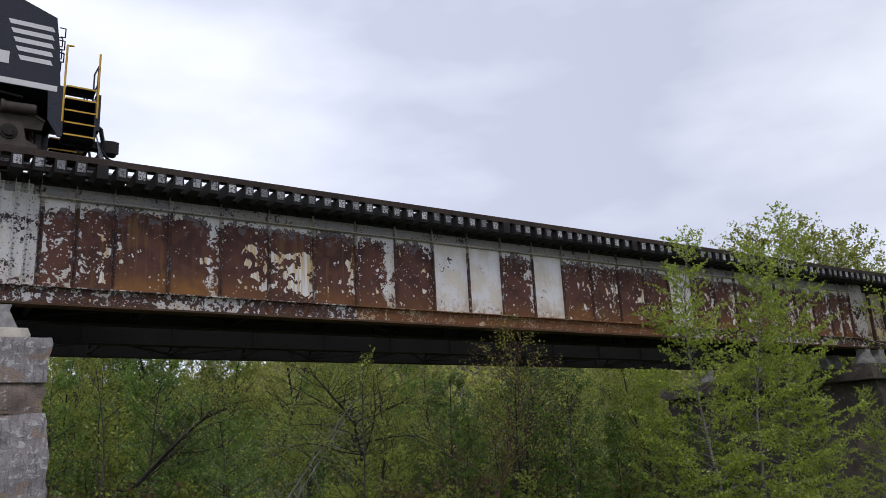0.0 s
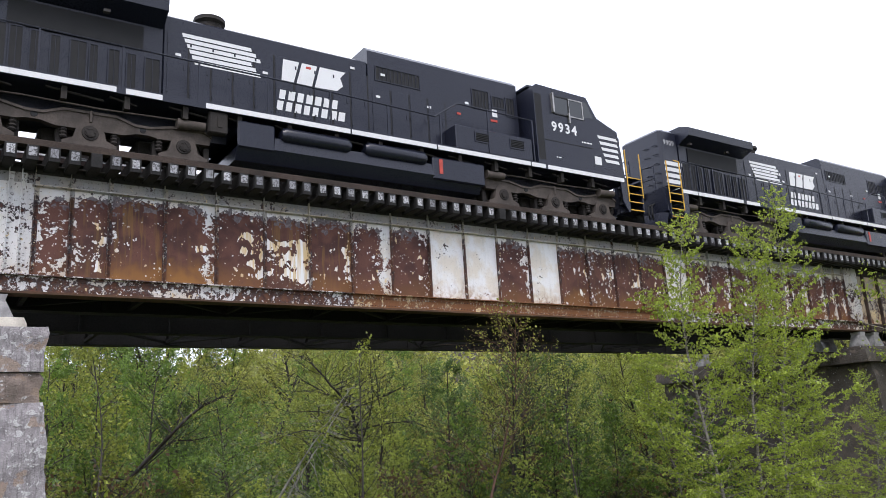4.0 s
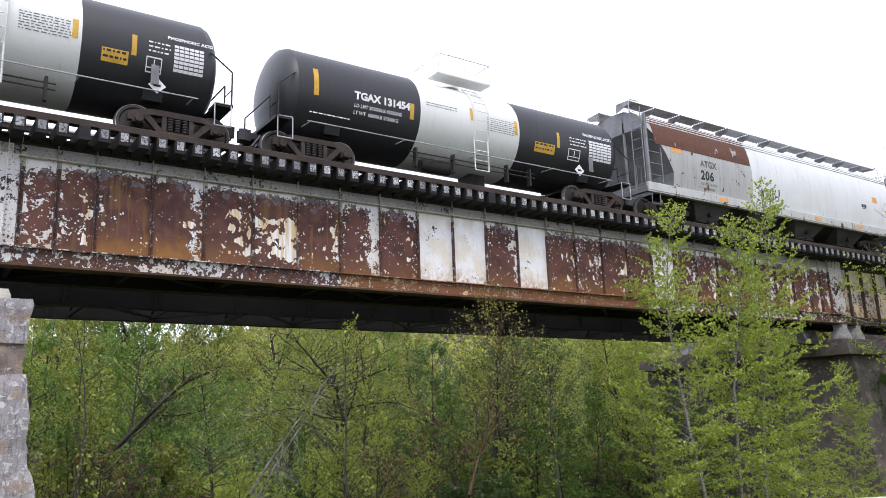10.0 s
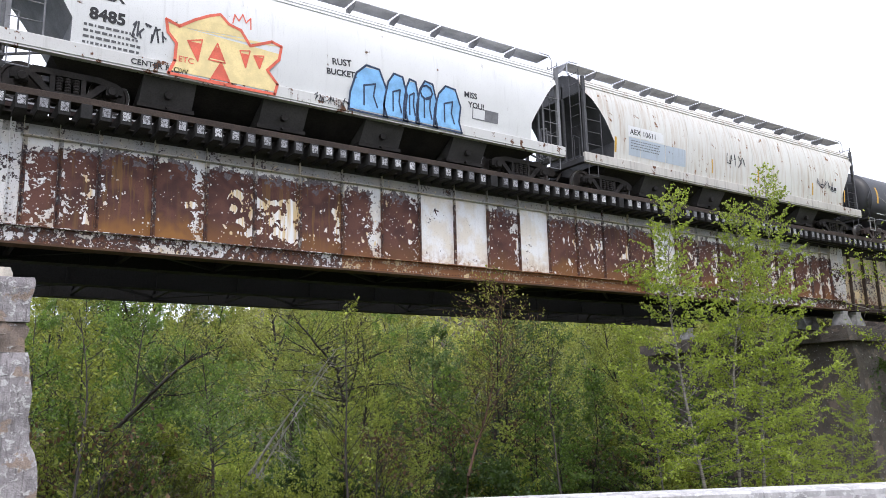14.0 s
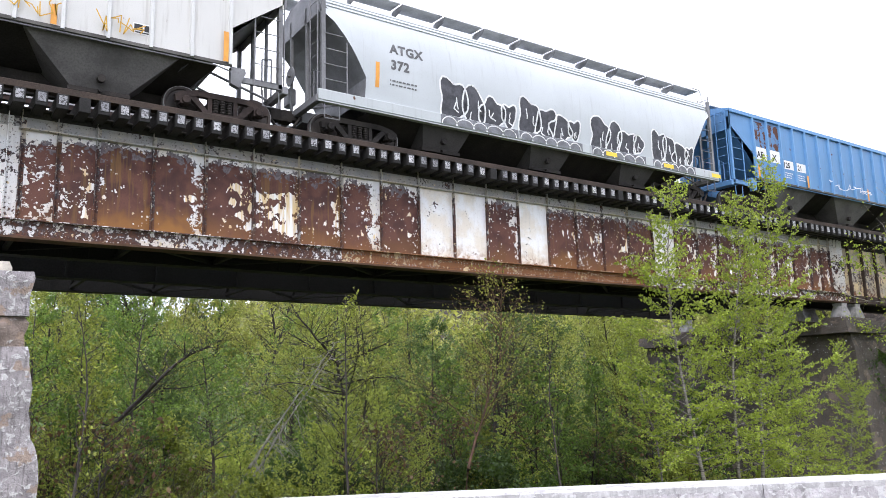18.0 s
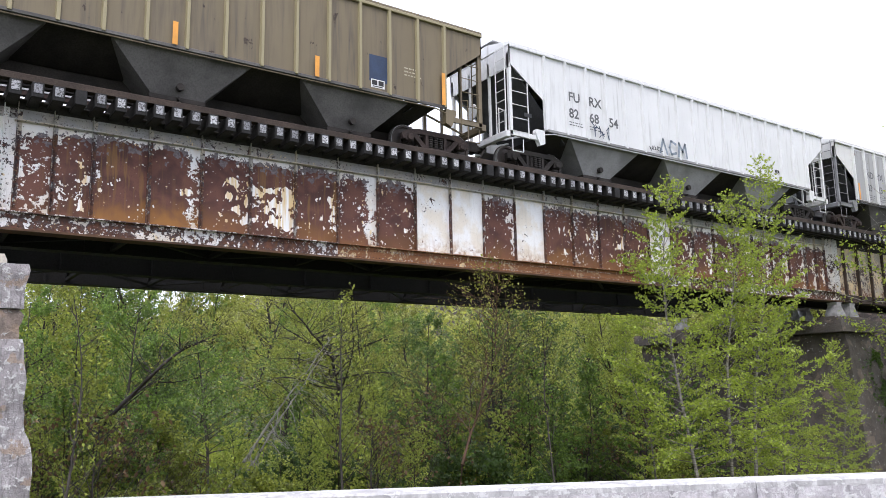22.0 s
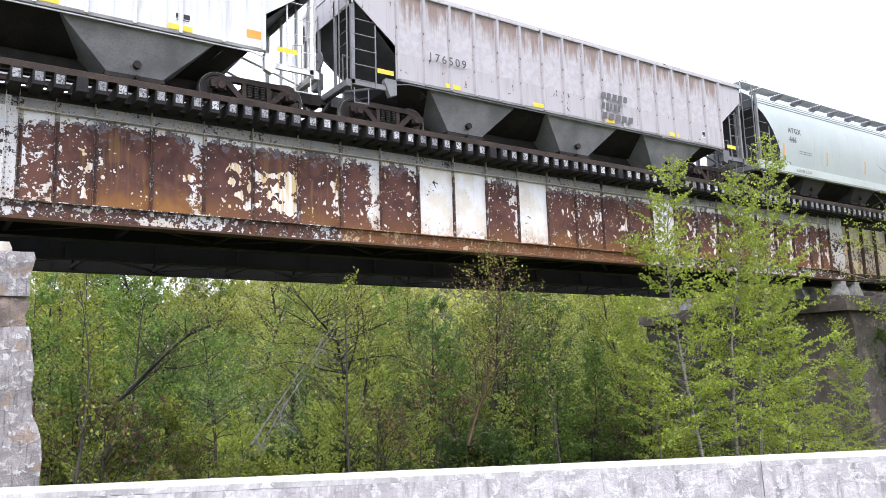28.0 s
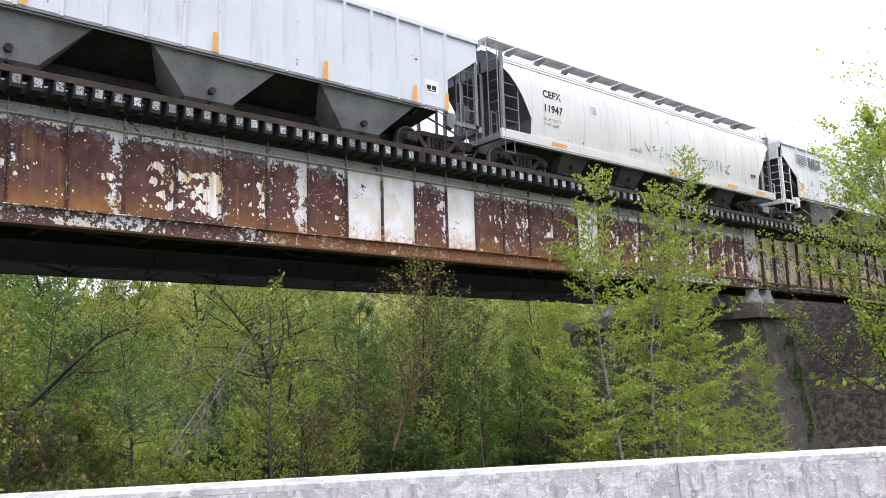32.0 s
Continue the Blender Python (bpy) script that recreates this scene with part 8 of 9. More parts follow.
def limb(rnd, p, d, length, r, n, wob, up):
    """A wandering tapered branch: its points and radii."""
    pts, rad = [Vector(p)], [r]
    d = Vector(d).normalized()
    for i in range(n):
        d = (d + Vector((rnd.gauss(0, wob), rnd.gauss(0, wob), rnd.gauss(0, wob) + up))).normalized()
        pts.append(pts[-1] + d * length / n)
        rad.append(r * (1 - 0.88 * (i + 1) / n))
    return pts, rad


def branch_tube(s, pts, rad, seg):
    rings = []
    for i, (p, r) in enumerate(zip(pts, rad)):
        d = (pts[min(i + 1, len(pts) - 1)] - pts[max(i - 1, 0)]).normalized()
        a = d.orthogonal().normalized()
        b = d.cross(a)
        rings.append([p + r * (math.cos(2 * math.pi * k / seg) * a + math.sin(2 * math.pi * k / seg) * b) for k in range(seg)])
    for ra, rb in zip(rings, rings[1:]):
        k0 = min(range(seg), key=lambda k: (rb[k] - ra[0]).length)
        rb[:] = rb[k0:] + rb[:k0]
    s.loft(rings)


def tree_meshes(seed, height, crown_low, spread, limbs, leaf, leaves, bark_m, leaf_m, lean=(0, 0), trunk_r=0.12, wob=0.09, tilt=0.55, twig=0.45, up=0.04, shape=0.7, split=3, path=None, thick=0.45):
    """Trunk with limbs, and a crown of leaves along the twigs. shape: how far out the lower limbs reach; path: bends of the trunk."""
    rnd = random.Random(seed)
    s = Shape()
    tp, tr = limb(rnd, (0, 0, 0), (lean[0], lean[1], 1), height, trunk_r, 14, wob * 0.5, 0.03)
    if path:
        q = [Vector(v) for v in path]
        tp = []
        for i in range(15):
            f = i / 14 * (len(q) - 1)
            k = min(len(q) - 2, int(f))
            tp.append(q[k].lerp(q[k + 1], f - k) + Vector((rnd.gauss(0, 0.03), rnd.gauss(0, 0.05), 0)) * (i > 0))
    branch_tube(s, tp, tr, 8)
    tips = []
    for i in range(limbs):
        f = crown_low + (0.97 - crown_low) * (i + rnd.random()) / limbs
        k = min(13, int(f * 14))
        u = f * 14 - k
        p = tp[k].lerp(tp[k + 1], u)
        a = rnd.uniform(0, 2 * math.pi)
        q = (f - crown_low) / (1 - crown_low)
        reach = spread * ((1 - q) ** shape * 0.85 + 0.18) * rnd.uniform(0.65, 1.2)
        d = (math.cos(a), math.sin(a), tilt + 0.5 * q)
        lp, lr = limb(rnd, p, d, reach * 1.15, max(0.012, tr[k] * thick), 6, 0.16, up)
        branch_tube(s, lp, lr, 5)
        for j in range(split + int(reach)):
            g = rnd.uniform(0.25, 1.0)
            m = min(5, int(g * 6))
            pp = lp[m].lerp(lp[m + 1], g * 6 - m)
            dd = (lp[m + 1] - lp[m]).normalized() + Vector((rnd.gauss(0, 0.7), rnd.gauss(0, 0.7), rnd.gauss(0.15, 0.5)))
            wp, wr = limb(rnd, pp, dd, reach * rnd.uniform(0.22, 0.5) + twig * 0.5, max(0.006, lr[m] * 0.5), 4, 0.2, up)
            branch_tube(s, wp, wr, 3)
            tips.append(wp)
        tips.append(lp[3:])
    trunk = s.mesh("trunk", bark_m, 60)
    if not leaves:
        return trunk, None
    rng = np.random.default_rng(seed)
    segs = [(a, b) for t in tips for a, b in zip(t, t[1:])]
    pick = rng.integers(0, len(segs), leaves)
    A = np.array([tuple(a) for a, _ in segs])[pick]
    B = np.array([tuple(b) for _, b in segs])[pick]
    g = rng.uniform(0, 1, (leaves, 1))
    P = A + (B - A) * g + rng.normal(0, twig * 0.33, (leaves, 3)) * (0.35 + 0.65 * rng.random((leaves, 1)))
    crown = leaf_mesh("crown", P, leaf, leaf_m, seed)
    return trunk, crown


def plant(name, meshes, x, y, label, category="tree", group="", turn=0.0, size=1.0, z=None):
    trunk, crown = meshes
    t = thing(name, label, category, group, at=(x, y, (ground_at(x, y) if z is None else z) - 0.1))
    t.rotation_euler.z = turn
    t.scale = (size, size, size)
    part("trunk", trunk, None, t)
    if crown:
        part("crown", crown, None, t)
    return t


bark_grey = bark("grey_brown_bark", (0.022, 0.018, 0.015), (0.075, 0.063, 0.054))
bark_dark = bark("dark_wet_bark", (0.015, 0.012, 0.01), (0.045, 0.036, 0.03))
bark_red = bark("reddish_young_bark", (0.05, 0.028, 0.018), (0.14, 0.075, 0.045))
bark_birch = bark("pale_birch_bark", (0.07, 0.058, 0.048), (0.29, 0.265, 0.225), True)
bark_pale = bark("bleached_dead_wood", (0.22, 0.2, 0.18), (0.42, 0.39, 0.35))
leaf_fresh = leaf_mat("fresh_birch_leaves", (0.085, 0.13, 0.016), (0.45, 0.54, 0.075), 0.45, 0.12)
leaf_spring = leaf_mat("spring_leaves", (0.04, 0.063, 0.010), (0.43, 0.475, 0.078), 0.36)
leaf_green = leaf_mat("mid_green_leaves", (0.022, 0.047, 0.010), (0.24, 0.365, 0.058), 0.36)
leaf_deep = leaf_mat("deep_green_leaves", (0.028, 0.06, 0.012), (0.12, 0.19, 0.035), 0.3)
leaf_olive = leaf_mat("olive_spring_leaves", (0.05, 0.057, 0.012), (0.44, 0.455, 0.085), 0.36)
leaf_young = leaf_mat("young_pale_leaves", (0.11, 0.15, 0.026), (0.52, 0.58, 0.11), 0.42, 0.25)
leaf_copper = leaf_mat("coppery_buds", (0.103, 0.051, 0.024), (0.227, 0.149, 0.066), 0.3)

# young birches in front of the far half of the span
def spray_tree(seed, path, low, reach, limbs, r0, bark_m, leaf_m, gap=0.025, leaf=0.070, rise=1.0):
    """A slim young tree: bent trunk, thin limbs that rise above and spread flat below, leaves in sprays along side twigs."""
    rnd = random.Random(seed)
    s = Shape()
    q = [Vector(v) for v in path]
    steps_ = 24

    def at(f):
        f = min(0.9999, max(0.0, f)) * (len(q) - 1)
        k = int(f)
        a, b, c, d = q[max(0, k - 1)], q[k], q[k + 1], q[min(len(q) - 1, k + 2)]
        t = f - k
        return 0.5 * (2 * b + (c - a) * t + (2 * a - 5 * b + 4 * c - d) * t * t + (3 * b - a - 3 * c + d) * t ** 3)
    tp = [at(i / steps_) + Vector((rnd.gauss(0, 0.012), rnd.gauss(0, 0.012), 0)) for i in range(steps_ + 1)]
    branch_tube(s, tp, [r0 * (1 - 0.9 * i / steps_) for i in range(steps_ + 1)], 7)
    spots = []
    for i in range(limbs):
        f = low + (0.985 - low) * (i + rnd.random()) / limbs
        h = (f - low) / (1 - low)
        a = i * 2.4 + rnd.uniform(-0.5, 0.5)
        span = reach * (0.16 + 0.84 * (1 - h) ** 0.8) * rnd.uniform(0.5, 1.1)
        d = (math.cos(a), math.sin(a), (0.25 + 1.1 * h) * rise + rnd.uniform(-0.12, 0.12))
        lp, lr = limb(rnd, at(f), d, span, 0.006 + 0.010 * (1 - h), 7, 0.10, 0.02 - 0.06 * (1 - h))
        branch_tube(s, lp, lr, 4)
        m = max(3, int(span / 0.13))
        for j in range(m):
            g = 0.22 + 0.78 * (j + rnd.random()) / m
            k = min(6, int(g * 7))
            base = lp[k].lerp(lp[k + 1], min(1.0, g * 7 - k))
            ahead = (lp[k + 1] - lp[k]).normalized()
            across = Vector((-ahead.y, ahead.x, 0)).normalized() * (1 if j % 2 else -1)
            dd = ahead * 0.8 + across * rnd.uniform(0.5, 1.1) + Vector((0, 0, rnd.gauss(0.02, 0.2)))
            wp, wr = limb(rnd, base, dd, rnd.uniform(0.22, 0.6) * (1.15 - 0.5 * g), 0.004, 3, 0.12, -0.03)
            branch_tube(s, wp, wr, 3)
            for b, c in zip(wp, wp[1:]):
                for z in range(max(1, int((c - b).length / gap))):
                    spots.append(tuple(b.lerp(c, rnd.random()) + Vector((rnd.gauss(0, 0.028), rnd.gauss(0, 0.028), rnd.gauss(-0.01, 0.022)))))
    return s.mesh("trunk", bark_m, 60), leaf_mesh("crown", spots, leaf, leaf_m, seed, 1.0)


A = spray_tree(11, [(0, 0, 0), (-0.7, 0, 3.2), (-1.12, 0, 5.13), (-1.47, 0, 7.5), (-1.45, 0, 9.0), (-1.0, 0, 11.2)], 0.2, 2.8, 94, 0.06, bark_birch, leaf_fresh)
B = spray_tree(12, [(0, 0, 0), (0.17, 0, 3.0), (0.34, 0, 5.9), (0.74, 0, 7.6), (1.22, 0, 9.6), (1.15, 0, 11.1)], 0.2, 2.5, 90, 0.055, bark_birch, leaf_fresh)
C = spray_tree(13, [(0, 0, 0), (0.36, 0, 3.3), (0.66, 0, 5.6), (1.31, 0, 7.5), (1.74, 0, 9.7), (1.96, 0, 12.5)], 0.18, 3.0, 108, 0.065, bark_birch, leaf_fresh)
plant("birch_tree", A, 19.2, 14.6, "slim young birch with fresh yellow-green leaves", group="young birches", z=-3.8)
plant("birch_tree", B, 20.2, 14.8, "slim young birch between two others", group="young birches", z=-3.8)
plant("birch_tree", C, 20.9, 14.6, "tallest of the young birches, fresh yellow-green leaves", group="young birches", z=-3.8)
plant("birch_tree", B, 18.6, 15.9, "thin birch sapling behind the other birches", group="young birches", turn=2.2, size=0.66, z=-3.8)
plant("birch_tree", C, 23.6, 15.3, "thin birch sapling beside the far pier", group="young birches", turn=4.0, size=0.62, z=-3.7)
plant("birch_tree", A, 26.2, 15.4, "thin birch sapling beside the far pier", group="young birches", turn=1.7, size=0.6, z=-3.7)
Bare = tree_meshes(15, 17, 0.35, 4.5, 36, 0.1, 2600, bark_pale, leaf_young, (0, 0), 0.17, tilt=0.8, twig=0.6)
# leafy tree past the pier, and its bare neighbour
D_ = tree_meshes(14, 13.5, 0.2, 4.4, 60, 0.105, 26000, bark_grey, leaf_fresh, (-0.05, 0), 0.16, tilt=0.5, twig=0.5)
plant("broadleaf_tree", D_, 34.1, 13.0, "spreading leafy tree in front of the far span", group="trees by the bridge", z=-3.8, turn=0.6, size=1.12)
plant("budding_tree", Bare, 34.6, 12.6, "tall tree barely in leaf, its bare top over the leafy one", group="trees by the bridge", turn=0.4, z=-3.8, size=1.1)
plant("broadleaf_tree", D_, 47.0, 13.5, "spreading leafy tree at the foot of the bank", group="trees by the bridge", turn=2.0, size=0.9, z=-2.5)
plant("budding_tree", Bare, 60.0, 24.5, "tall pale tree barely in leaf", group="trees by the bridge", turn=1.0, z=1.0)
# trees behind the bridge whose tops show above the deck
T1 = tree_meshes(16, 21, 0.3, 6.0, 50, 0.21, 9000, bark_grey, leaf_olive, (0, 0), 0.26, tilt=0.7, twig=0.7)
T2 = tree_meshes(17, 18, 0.25, 5.5, 46, 0.2, 9000, bark_grey, leaf_spring, (0.05, 0), 0.24, tilt=0.6, twig=0.7)
for x, y, m, k, q in ((50.0, 35, T1, 0.88, 0.3), (56, 36, T2, 1.1, 2.0), (62, 35.5, T1, 0.96, 4.0), (67, 38, T2, 1.12, 1.0), (72, 42, T1, 0.9, 5.0), (80, 46, T2, 0.95, 3.0), (86, 44, T1, 0.95, 2.6), (93, 48, T2, 1.1, 0.7), (101, 52, T1, 1.1, 1.7), (112, 56, T2, 1.2, 3.7)):
    plant("broadleaf_tree", m, x, y, "tall spring-green tree behind the railway", group="trees behind the bridge", turn=q, size=k, z=-2.6)

# twiggy saplings that reach up under the girder
S1 = tree_meshes(21, 8.8, 0.5, 2.0, 46, 0.06, 1500, bark_red, leaf_olive, trunk_r=0.055, tilt=0.7, twig=0.2, split=5, path=[(0, 0, 0), (0.6, 0, 2.4), (1.4, 0, 4.6), (2.3, 0, 7.0), (2.5, 0, 8.8)])
S2 = tree_meshes(22, 8.0, 0.45, 1.2, 20, 0.07, 700, bark_grey, leaf_spring, (0.03, 0), 0.05, tilt=0.9, twig=0.2)
plant("sapling", S1, 10.75, 16.4, "leaning reddish sapling with a dark twiggy top", group="saplings under the bridge", z=-4.1)
plant("sapling", S2, 8.5, 16.3, "thin grey sapling with few leaves", group="saplings under the bridge", z=-3.9)
plant("sapling", S2, 2.75, 16.6, "thin sapling beside the pier", group="saplings under the bridge", turn=2, z=-4.1, size=0.97)
plant("sapling", S2, 15.2, 16.6, "thin grey sapling with few leaves", group="saplings under the bridge", turn=4, z=-4.2, size=0.95)

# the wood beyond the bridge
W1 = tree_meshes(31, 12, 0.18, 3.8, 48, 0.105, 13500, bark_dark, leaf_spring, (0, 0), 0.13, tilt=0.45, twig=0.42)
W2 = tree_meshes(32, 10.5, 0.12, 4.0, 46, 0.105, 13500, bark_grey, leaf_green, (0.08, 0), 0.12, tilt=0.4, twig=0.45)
# deep leaf colour stands in for the bridge's shade behind the birches
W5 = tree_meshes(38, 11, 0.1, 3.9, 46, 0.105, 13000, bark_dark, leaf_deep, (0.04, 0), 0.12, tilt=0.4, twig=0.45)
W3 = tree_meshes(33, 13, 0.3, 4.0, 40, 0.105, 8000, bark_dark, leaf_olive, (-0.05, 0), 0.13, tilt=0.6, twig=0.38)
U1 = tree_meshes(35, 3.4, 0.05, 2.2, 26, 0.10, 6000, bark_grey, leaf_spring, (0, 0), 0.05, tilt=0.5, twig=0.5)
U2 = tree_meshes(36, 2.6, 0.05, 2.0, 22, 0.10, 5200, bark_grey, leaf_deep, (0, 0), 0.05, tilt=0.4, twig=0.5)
random.seed(77)
Lean = tree_meshes(51, 11, 0.36, 2.8, 34, 0.08, 1500, bark_dark, leaf_olive, trunk_r=0.12, tilt=0.35, twig=0.3, split=8, thick=0.38, path=[(0, 0, 0), (0.8, 0, 3.0), (2.5, 0, 5.2), (4.3, 0, 7.1), (5.3, 0, 7.6), (6.1, 0, 8.0)])
Fork = tree_meshes(52, 9, 0.4, 3.9, 38, 0.08, 1500, bark_dark, leaf_olive, trunk_r=0.14, tilt=0.25, twig=0.3, split=9, up=0.0, thick=0.4, path=[(0, 0, 0), (-0.1, 0, 3.4), (-0.1, 0, 5.4), (-0.5, 0, 7.0), (-1.4, 0, 7.8), (-2.4, 0, 9.0)])
Twin = tree_meshes(53, 9.4, 0.4, 2.6, 24, 0.1, 1200, bark_dark, leaf_spring, trunk_r=0.09, tilt=0.5, twig=0.3, split=6, thick=0.35, path=[(0, 0, 0), (0.1, 0, 3.0), (0.3, 0, 6.0), (0, 0, 9.4)])
Dead = tree_meshes(37, 9, 0.35, 2.4, 30, 0.1, 0, bark_pale, None, trunk_r=0.07, tilt=-0.7, twig=0.5, up=-0.06, split=4, path=[(0, 0, 0), (1.4, 0, 2.4), (2.6, 0, 4.2), (4.5, 0, 6.7), (5.6, 0, 7.9)])
Slim = spray_tree(54, [(0, 0, 0), (0.15, 0.1, 3.2), (0.25, 0, 5.2), (0.3, 0.1, 8.8)], 0.25, 1.9, 46, 0.06, bark_grey, leaf_spring, 0.035, 0.105)
Shrub = spray_tree(55, [(0, 0, 0), (0.2, 0.1, 1.6), (0.1, -0.1, 3.4), (0.35, 0, 5.6)], 0.05, 2.3, 56, 0.05, bark_dark, leaf_young, 0.032, 0.105, 0.8)
Shade = spray_tree(56, [(0, 0, 0), (-0.2, 0.1, 1.8), (0.1, -0.1, 4.0), (0.0, 0, 6.4)], 0.05, 2.6, 60, 0.05, bark_dark, leaf_green, 0.030, 0.11, 0.8)
for x, y, m, k, q, lab in ((4.2, 30, Lean, 1.0, 0.0, "dark leaning tree with bare spreading limbs"), (16.1, 31, Fork, 1.06, 0.0, "dark forked tree with bare wide limbs"), (17.0, 31.4, Twin, 1.06, 0.0, "thin dark tree beside the forked one"),
                           (8.8, 28, Dead, 1.0, 0.0, "bleached dead tree hanging over"), (9.6, 28.6, Dead, 0.92, 0.15, "bleached dead tree hanging over"), (19.5, 30, Dead, 0.85, 0.3, "bleached dead tree hanging over"),
                           (4.7, 28, Slim, 1.08, 0.0, "slim pale sapling with sparse leaves"), (6.0, 29, Slim, 0.9, 2.0, "slim pale sapling with sparse leaves"), (3.5, 29, Slim, 0.9, 4.0, "slim pale sapling with sparse leaves"), (21.6, 29, Slim, 0.95, 1.0, "slim pale sapling with sparse leaves"), (21.5, 27, Twin, 1.0, 2.0, "thin dark tree among the green"), (27, 30, Twin, 1.05, 1.0, "thin dark tree among the green"), (24, 31, Fork, 0.9, 3.0, "dark forked tree with bare wide limbs"),
                           (26, 33, W5, 0.95, 1.0, "bushy woodland tree in full leaf, its green darkened for the bridge's shade"), (30.5, 34, W5, 1.0, 4.0, "bushy woodland tree in full leaf, its green darkened for the bridge's shade"), (22.5, 34.5, W5, 0.85, 2.5, "bushy woodland tree in full leaf, its green darkened for the bridge's shade"), (9.5, 36, W5, 0.7, 3.0, "bushy woodland tree in full leaf, its green darkened for the bridge's shade"), (36, 33, W1, 0.95, 2.0, "leafy spring-green woodland tree on a dark trunk"), (40, 31, W2, 0.85, 5.0, "bushy green woodland tree in full leaf")):
    plant("woodland_tree", m, x, y, lab, group="trees of the wood", turn=q, size=k)
for x, y, k, q in ((14.4, 28, 1.0, 0), (16.2, 28.3, 1.05, 1.2), (18.2, 28.6, 0.98, 2.5), (20.2, 28.2, 0.9, 3.3), (5.4, 28.4, 0.8, 4.0), (7.4, 28.8, 0.7, 5.0), (3.4, 28, 0.85, 2.2), (24.0, 28, 0.85, 2.0), (27.0, 28.4, 0.9, 0.4), (17.2, 30, 0.9, 4.4), (26.5, 17.4, 0.9, 1.0), (24.2, 17.0, 0.8, 4.2), (28.4, 16.9, 0.75, 3.0), (16.0, 24.5, 0.8, 0.7), (12.2, 26.0, 0.85, 5.2), (10.2, 27.5, 0.8, 1.9), (2.9, 24.5, 0.8, 3.9), (19.0, 23.5, 0.85, 2.9)):
    plant("tall_shrub", Shrub, x, y, "tall airy shrub in bright young leaf", "bush", "undergrowth", q, k)
Near = spray_tree(57, [(0, 0, 0), (0.1, 0.1, 1.4), (-0.1, 0, 3.0), (0.15, 0, 4.8)], 0.06, 1.7, 60, 0.035, bark_dark, leaf_young, 0.028, 0.075, 0.9)
for x, y, k, q in ((10.4, 22.0, 1.0, 0.3), (11.6, 22.6, 1.1, 1.8), (12.6, 22.0, 1.0, 3.1), (9.4, 21.8, 0.8, 4.4), (3.2, 21.5, 1.0, 2.1), (4.1, 22.0, 0.85, 5.0), (13.8, 21.6, 0.9, 0.9)):
    plant("tall_shrub", Near, x, y, "airy shrub with small bright leaves", "bush", "undergrowth", q, k)
for x, y, k, q in ((4.4, 26.5, 0.9, 0.3), (6.6, 26.0, 0.75, 1.4), (14.0, 30.5, 0.95, 2.2), (18.8, 27.0, 1.05, 3.4), (22.4, 26.0, 1.1, 4.6), (24.8, 25.0, 1.05, 5.7), (26.8, 24.0, 1.0, 0.9), (28.6, 22.5, 0.9, 2.0), (29.8, 25.0, 1.05, 3.1), (21.0, 23.0, 0.9, 4.1), (8.2, 31.5, 0.9, 5.1), (2.6, 31.0, 1.1, 0.2)):
    plant("understory_tree", Shade, x, y, "young understory tree in mid-green leaf", "tree", "undergrowth", q, k)
for x, y, m, k in ((1.5, 70, W2, 1.5), (6.5, 71, W1, 1.4), (11, 70, W2, 1.6), (15, 72, W1, 1.45), (19, 70, W2, 1.6), (23.5, 72, W1, 1.4)):
    plant("woodland_tree", m, x, y, "tall leafy tree at the back of the wood", group="trees of the wood", turn=x, size=k)
kinds = [(W1, "leafy spring-green woodland tree on a dark trunk"), (W2, "bushy green woodland tree in full leaf"), (W3, "dark many-limbed tree, thinly leaved")]
for row, (y0, x0, x1, gap, big) in enumerate(((38, -6, 52, 5.2, 0.85), (45, -10, 66, 5.6, 0.95), (54, -12, 84, 6.2, 1.0), (66, -14, 104, 7.5, 1.05), (82, -16, 130, 9.5, 1.1))):
    x = x0
    while x < x1:
        m, lab = random.choice(kinds)
        yy = y0 + random.uniform(-2.5, 2.5)
        low = 1.42 if x < 0.46 * y0 + 4 and y0 > 60 else 1.0
        if y0 < 62 and 0.35 < x / y0 < 0.43:
            x += 2.5
            continue
        plant("woodland_tree", m, x + random.uniform(-1.2, 1.2), yy, lab, group="trees of the wood", turn=random.uniform(0, 6.28), size=big * low * random.uniform(0.8, 1.15))
        x += gap * random.uniform(0.8, 1.2)
for i in range(52):
    x, y = random.uniform(1, 38), random.uniform(21, 40)
    if 30 < x < 36 and y < 29 or 0.33 < x / y < 0.44 and y > 24:
        continue
    m, lab = random.choice(((U1, "light green bush in the undergrowth"), (U2, "dark green bush in the undergrowth")))
    plant("bush", m, x, y, lab, "bush", "undergrowth", random.uniform(0, 6.28), random.uniform(0.7, 1.25))
for i in range(22):
    x = random.uniform(3.5, 29)
    y = random.uniform(max(11.0, 13.5 - 0.2 * x), 16.4)
    plant("bush", U1 if random.random() < 0.7 else U2, x, y, "light green bush below the parapet", "bush", "undergrowth", random.uniform(0, 6.28), random.uniform(0.55, 0.9))

# bare twiggy scrub between the trees
Tw = tree_meshes(41, 4.2, 0.1, 2.4, 34, 0.1, 500, bark_grey, leaf_copper, (0.1, 0), 0.05, tilt=0.5, twig=0.4, split=5)
for i in range(26):
    x, y = random.uniform(2, 34), random.uniform(21, 34)
    if 29 < x < 37 and y < 29 or 0.33 < x / y < 0.44:
        continue
    plant("scrub", Tw, x, y, "bare grey-brown twiggy scrub under the trees", "bush", "undergrowth", random.uniform(0, 6.28), random.uniform(0.7, 1.3))
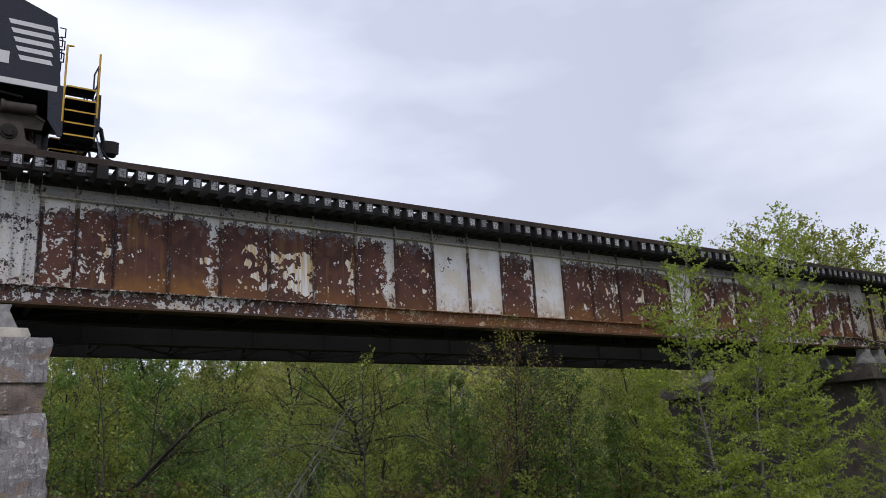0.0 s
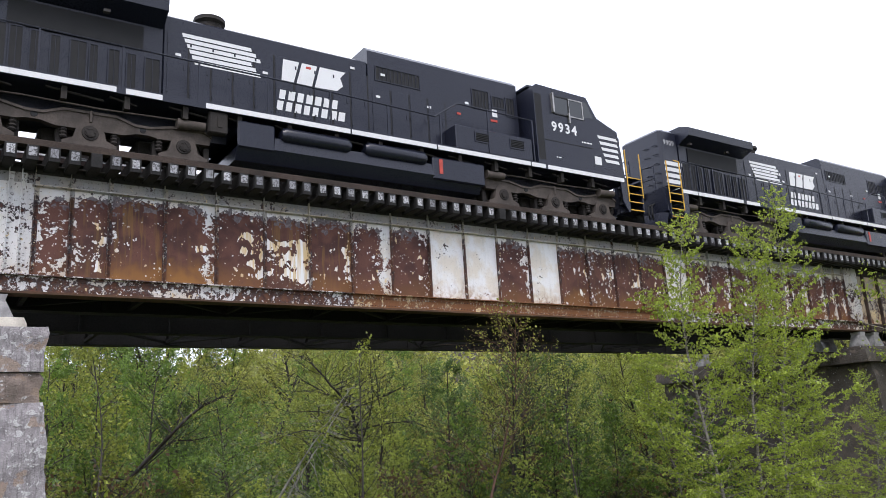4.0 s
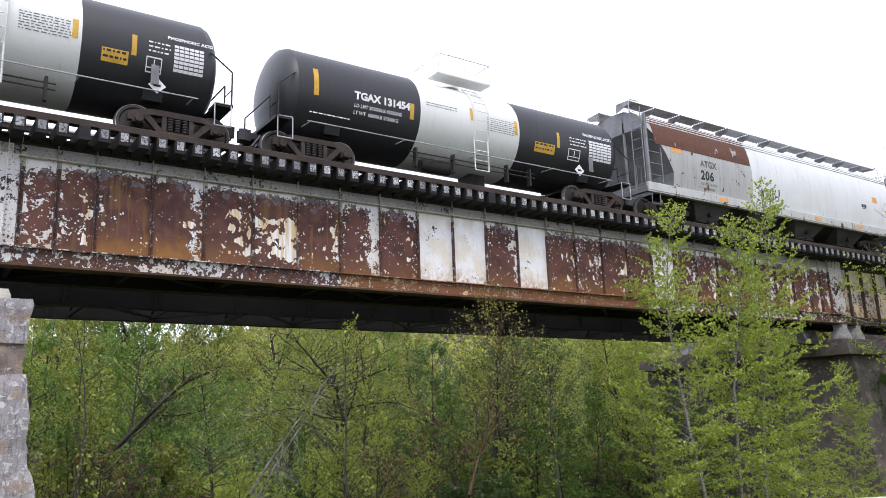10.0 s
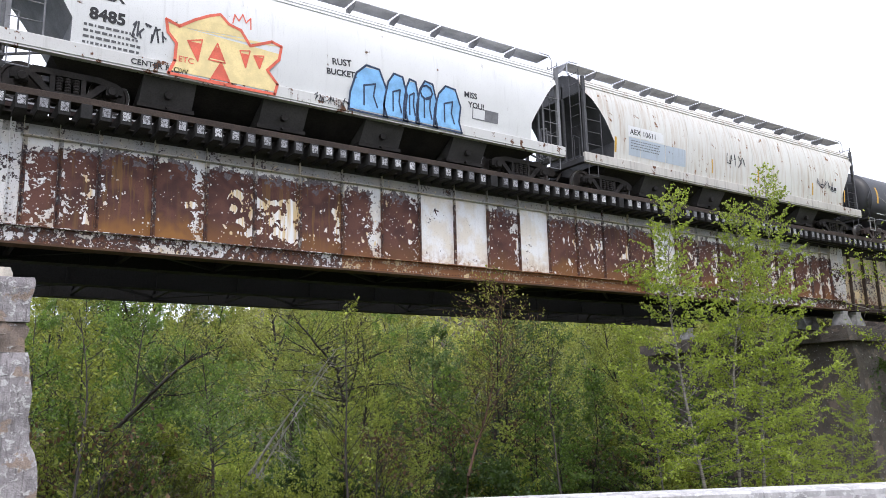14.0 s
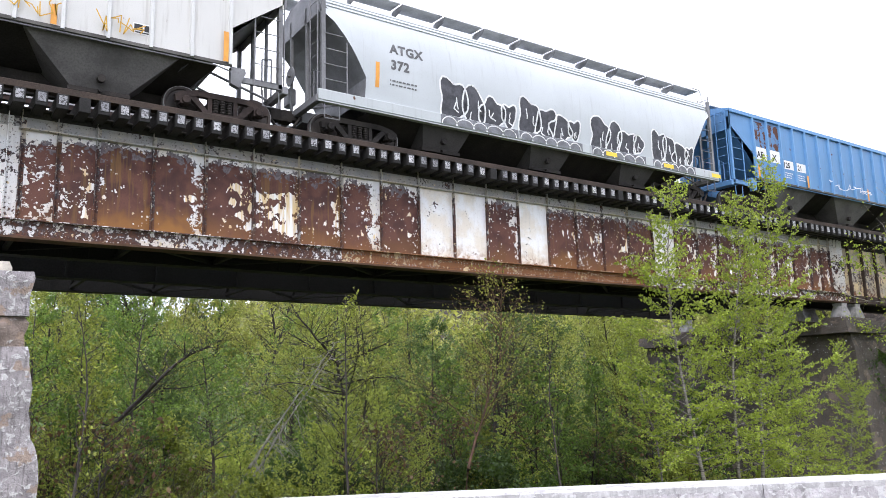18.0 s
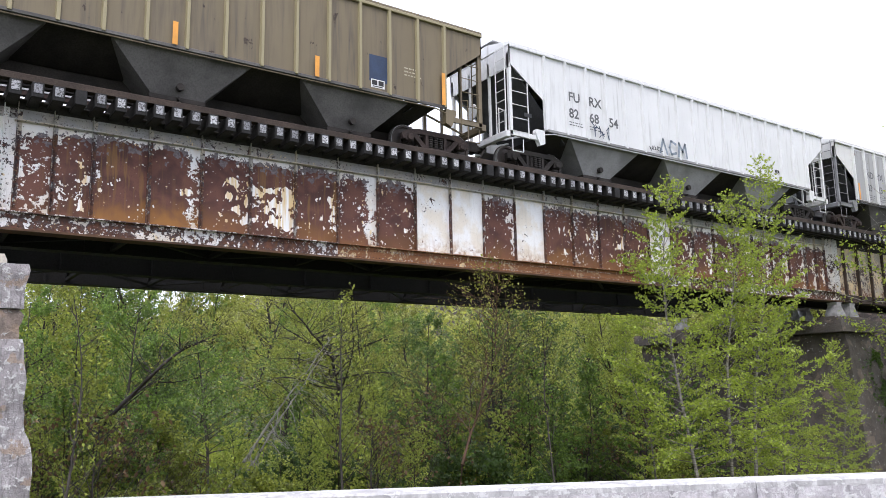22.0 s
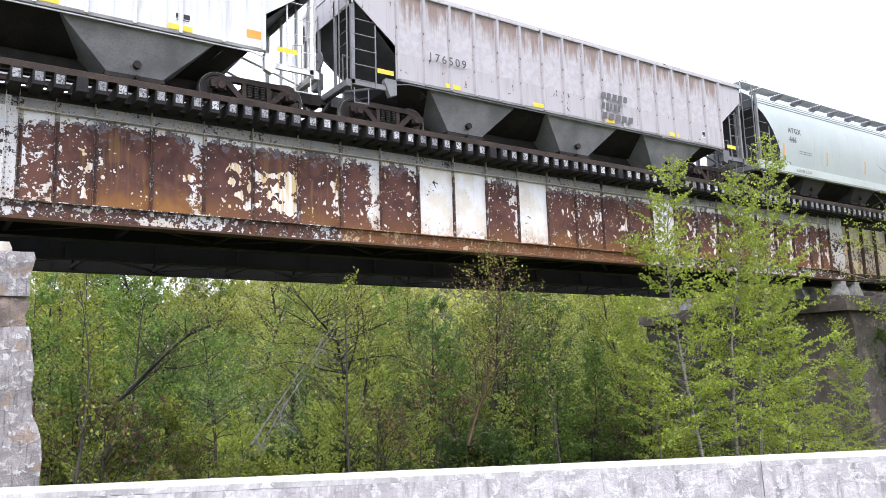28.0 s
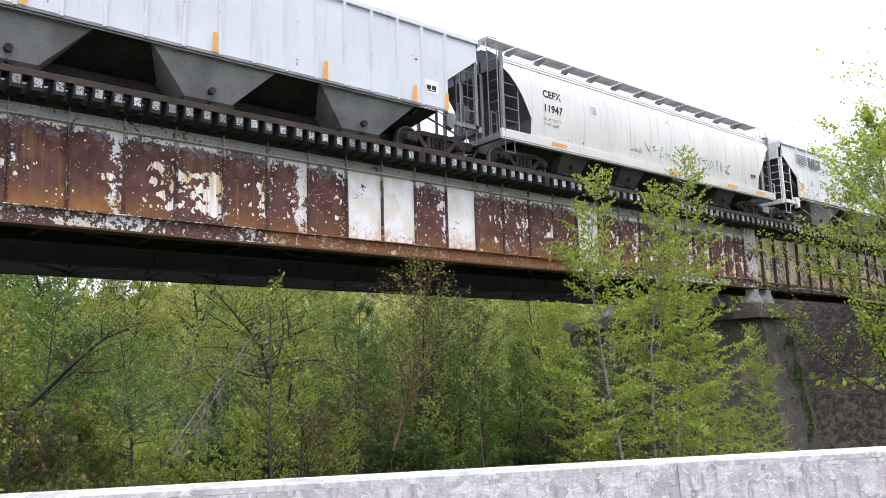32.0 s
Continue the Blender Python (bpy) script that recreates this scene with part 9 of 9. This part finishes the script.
# leafy thicket that closes the wood behind
rng = np.random.default_rng(8)
P = []
while len(P) < 110000:
    x, y = rng.uniform(-14, 100), rng.uniform(47, 90)
    if x > 1.45 * y or x < -0.2 * y:
        continue
    top = 6.5 + 0.07 * (y - 47) + 3.0 * noise.noise((x * 0.22, y * 0.22, 2.0)) + 1.5 * noise.noise((x * 0.7, y * 0.7, 5.0))
    h = rng.uniform(0, 1)
    if noise.noise((x * 0.5, y * 0.5, h * 4)) < -0.12:
        continue
    P.append((x, y, ground_at(x, y) + h * top))
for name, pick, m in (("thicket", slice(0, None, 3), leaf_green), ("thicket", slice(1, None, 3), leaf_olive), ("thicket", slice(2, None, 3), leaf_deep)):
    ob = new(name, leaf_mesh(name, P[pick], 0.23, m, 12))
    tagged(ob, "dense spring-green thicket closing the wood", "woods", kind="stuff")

# tall grass and weeds: blades too many to count
rng = np.random.default_rng(5)
P = []
for i in range(9000):
    x, y = rng.uniform(0, 45), rng.uniform(12, 44)
    P.append((x, y, ground_at(x, y) + rng.uniform(0.05, 0.75)))
ob = new("tall_grass", leaf_mesh("tall_grass", P, 0.34, leaf_spring, 6, 1.6))
tagged(ob, "tall spring grass and weeds on the forest floor", "grass", kind="stuff")
P = []
for i in range(9000):
    x, y = rng.normal(20.5, 2.4), rng.uniform(40, 60)
    P.append((x, y, ground_at(x, y) + rng.uniform(0.05, 0.5)))
ob = new("glade_grass", leaf_mesh("glade_grass", P, 0.3, leaf_young, 16, 1.6))
tagged(ob, "bright young grass in a small forest glade", "grass", kind="stuff")
# wooded hillside far behind
P = []
while len(P) < 60000:
    x, y = rng.uniform(-90, 330), rng.uniform(92, 400)
    h = ground_at(x, y)
    P.append((x, y, h + rng.uniform(0, 1) ** 0.6 * (7.5 + 4 * noise.noise((x * 0.13, y * 0.13, 3.0)))))
ob = new("far_woods", leaf_mesh("far_woods", P, 1.35, leaf_olive, 9))
tagged(ob, "hazy spring-green woods on the far hillside", "woods", kind="stuff")

# creeper and moss on the far pier's corner
P = []
for i in range(2600):
    z = rng.uniform(-4.5, 3.0)
    x = 34.6 + 0.055 * (3.6 - z) - abs(rng.normal(0, 0.6))
    if noise.noise((x * 1.3, 3.0, z * 0.8)) > -0.1:
        P.append((x, 17.48 - 0.12 * (3.6 - z), z))
ob = new("creeper", leaf_mesh("creeper", P, 0.12, leaf_deep, 31))
tagged(ob, "dark green creeper clinging to the far pier", "creeper", kind="stuff")

# scrub on the earth bank past the far pier
for i in range(9):
    x, y = random.uniform(43, 52), random.uniform(12, 22)
    plant("scrub", Tw, x, y, "bare grey-brown twiggy scrub under the trees", "bush", "undergrowth", random.uniform(0, 6.28), random.uniform(0.35, 0.6))


# ---------------------------------------------------------------- what moves
def front_at(t):
    """Place of the train's leading coupler along the track; it gathers speed slowly."""
    u = t / 32.0
    return 3.36 + 312.5 * u + 24.2 * u * u


def motions():
    for car, behind, length in TRAIN:
        rows = [(t, pose(front_at(t) - behind - length / 2, TRACK, RAIL)) for t in range(0, 33)]
        walk(car, rows)


motions()
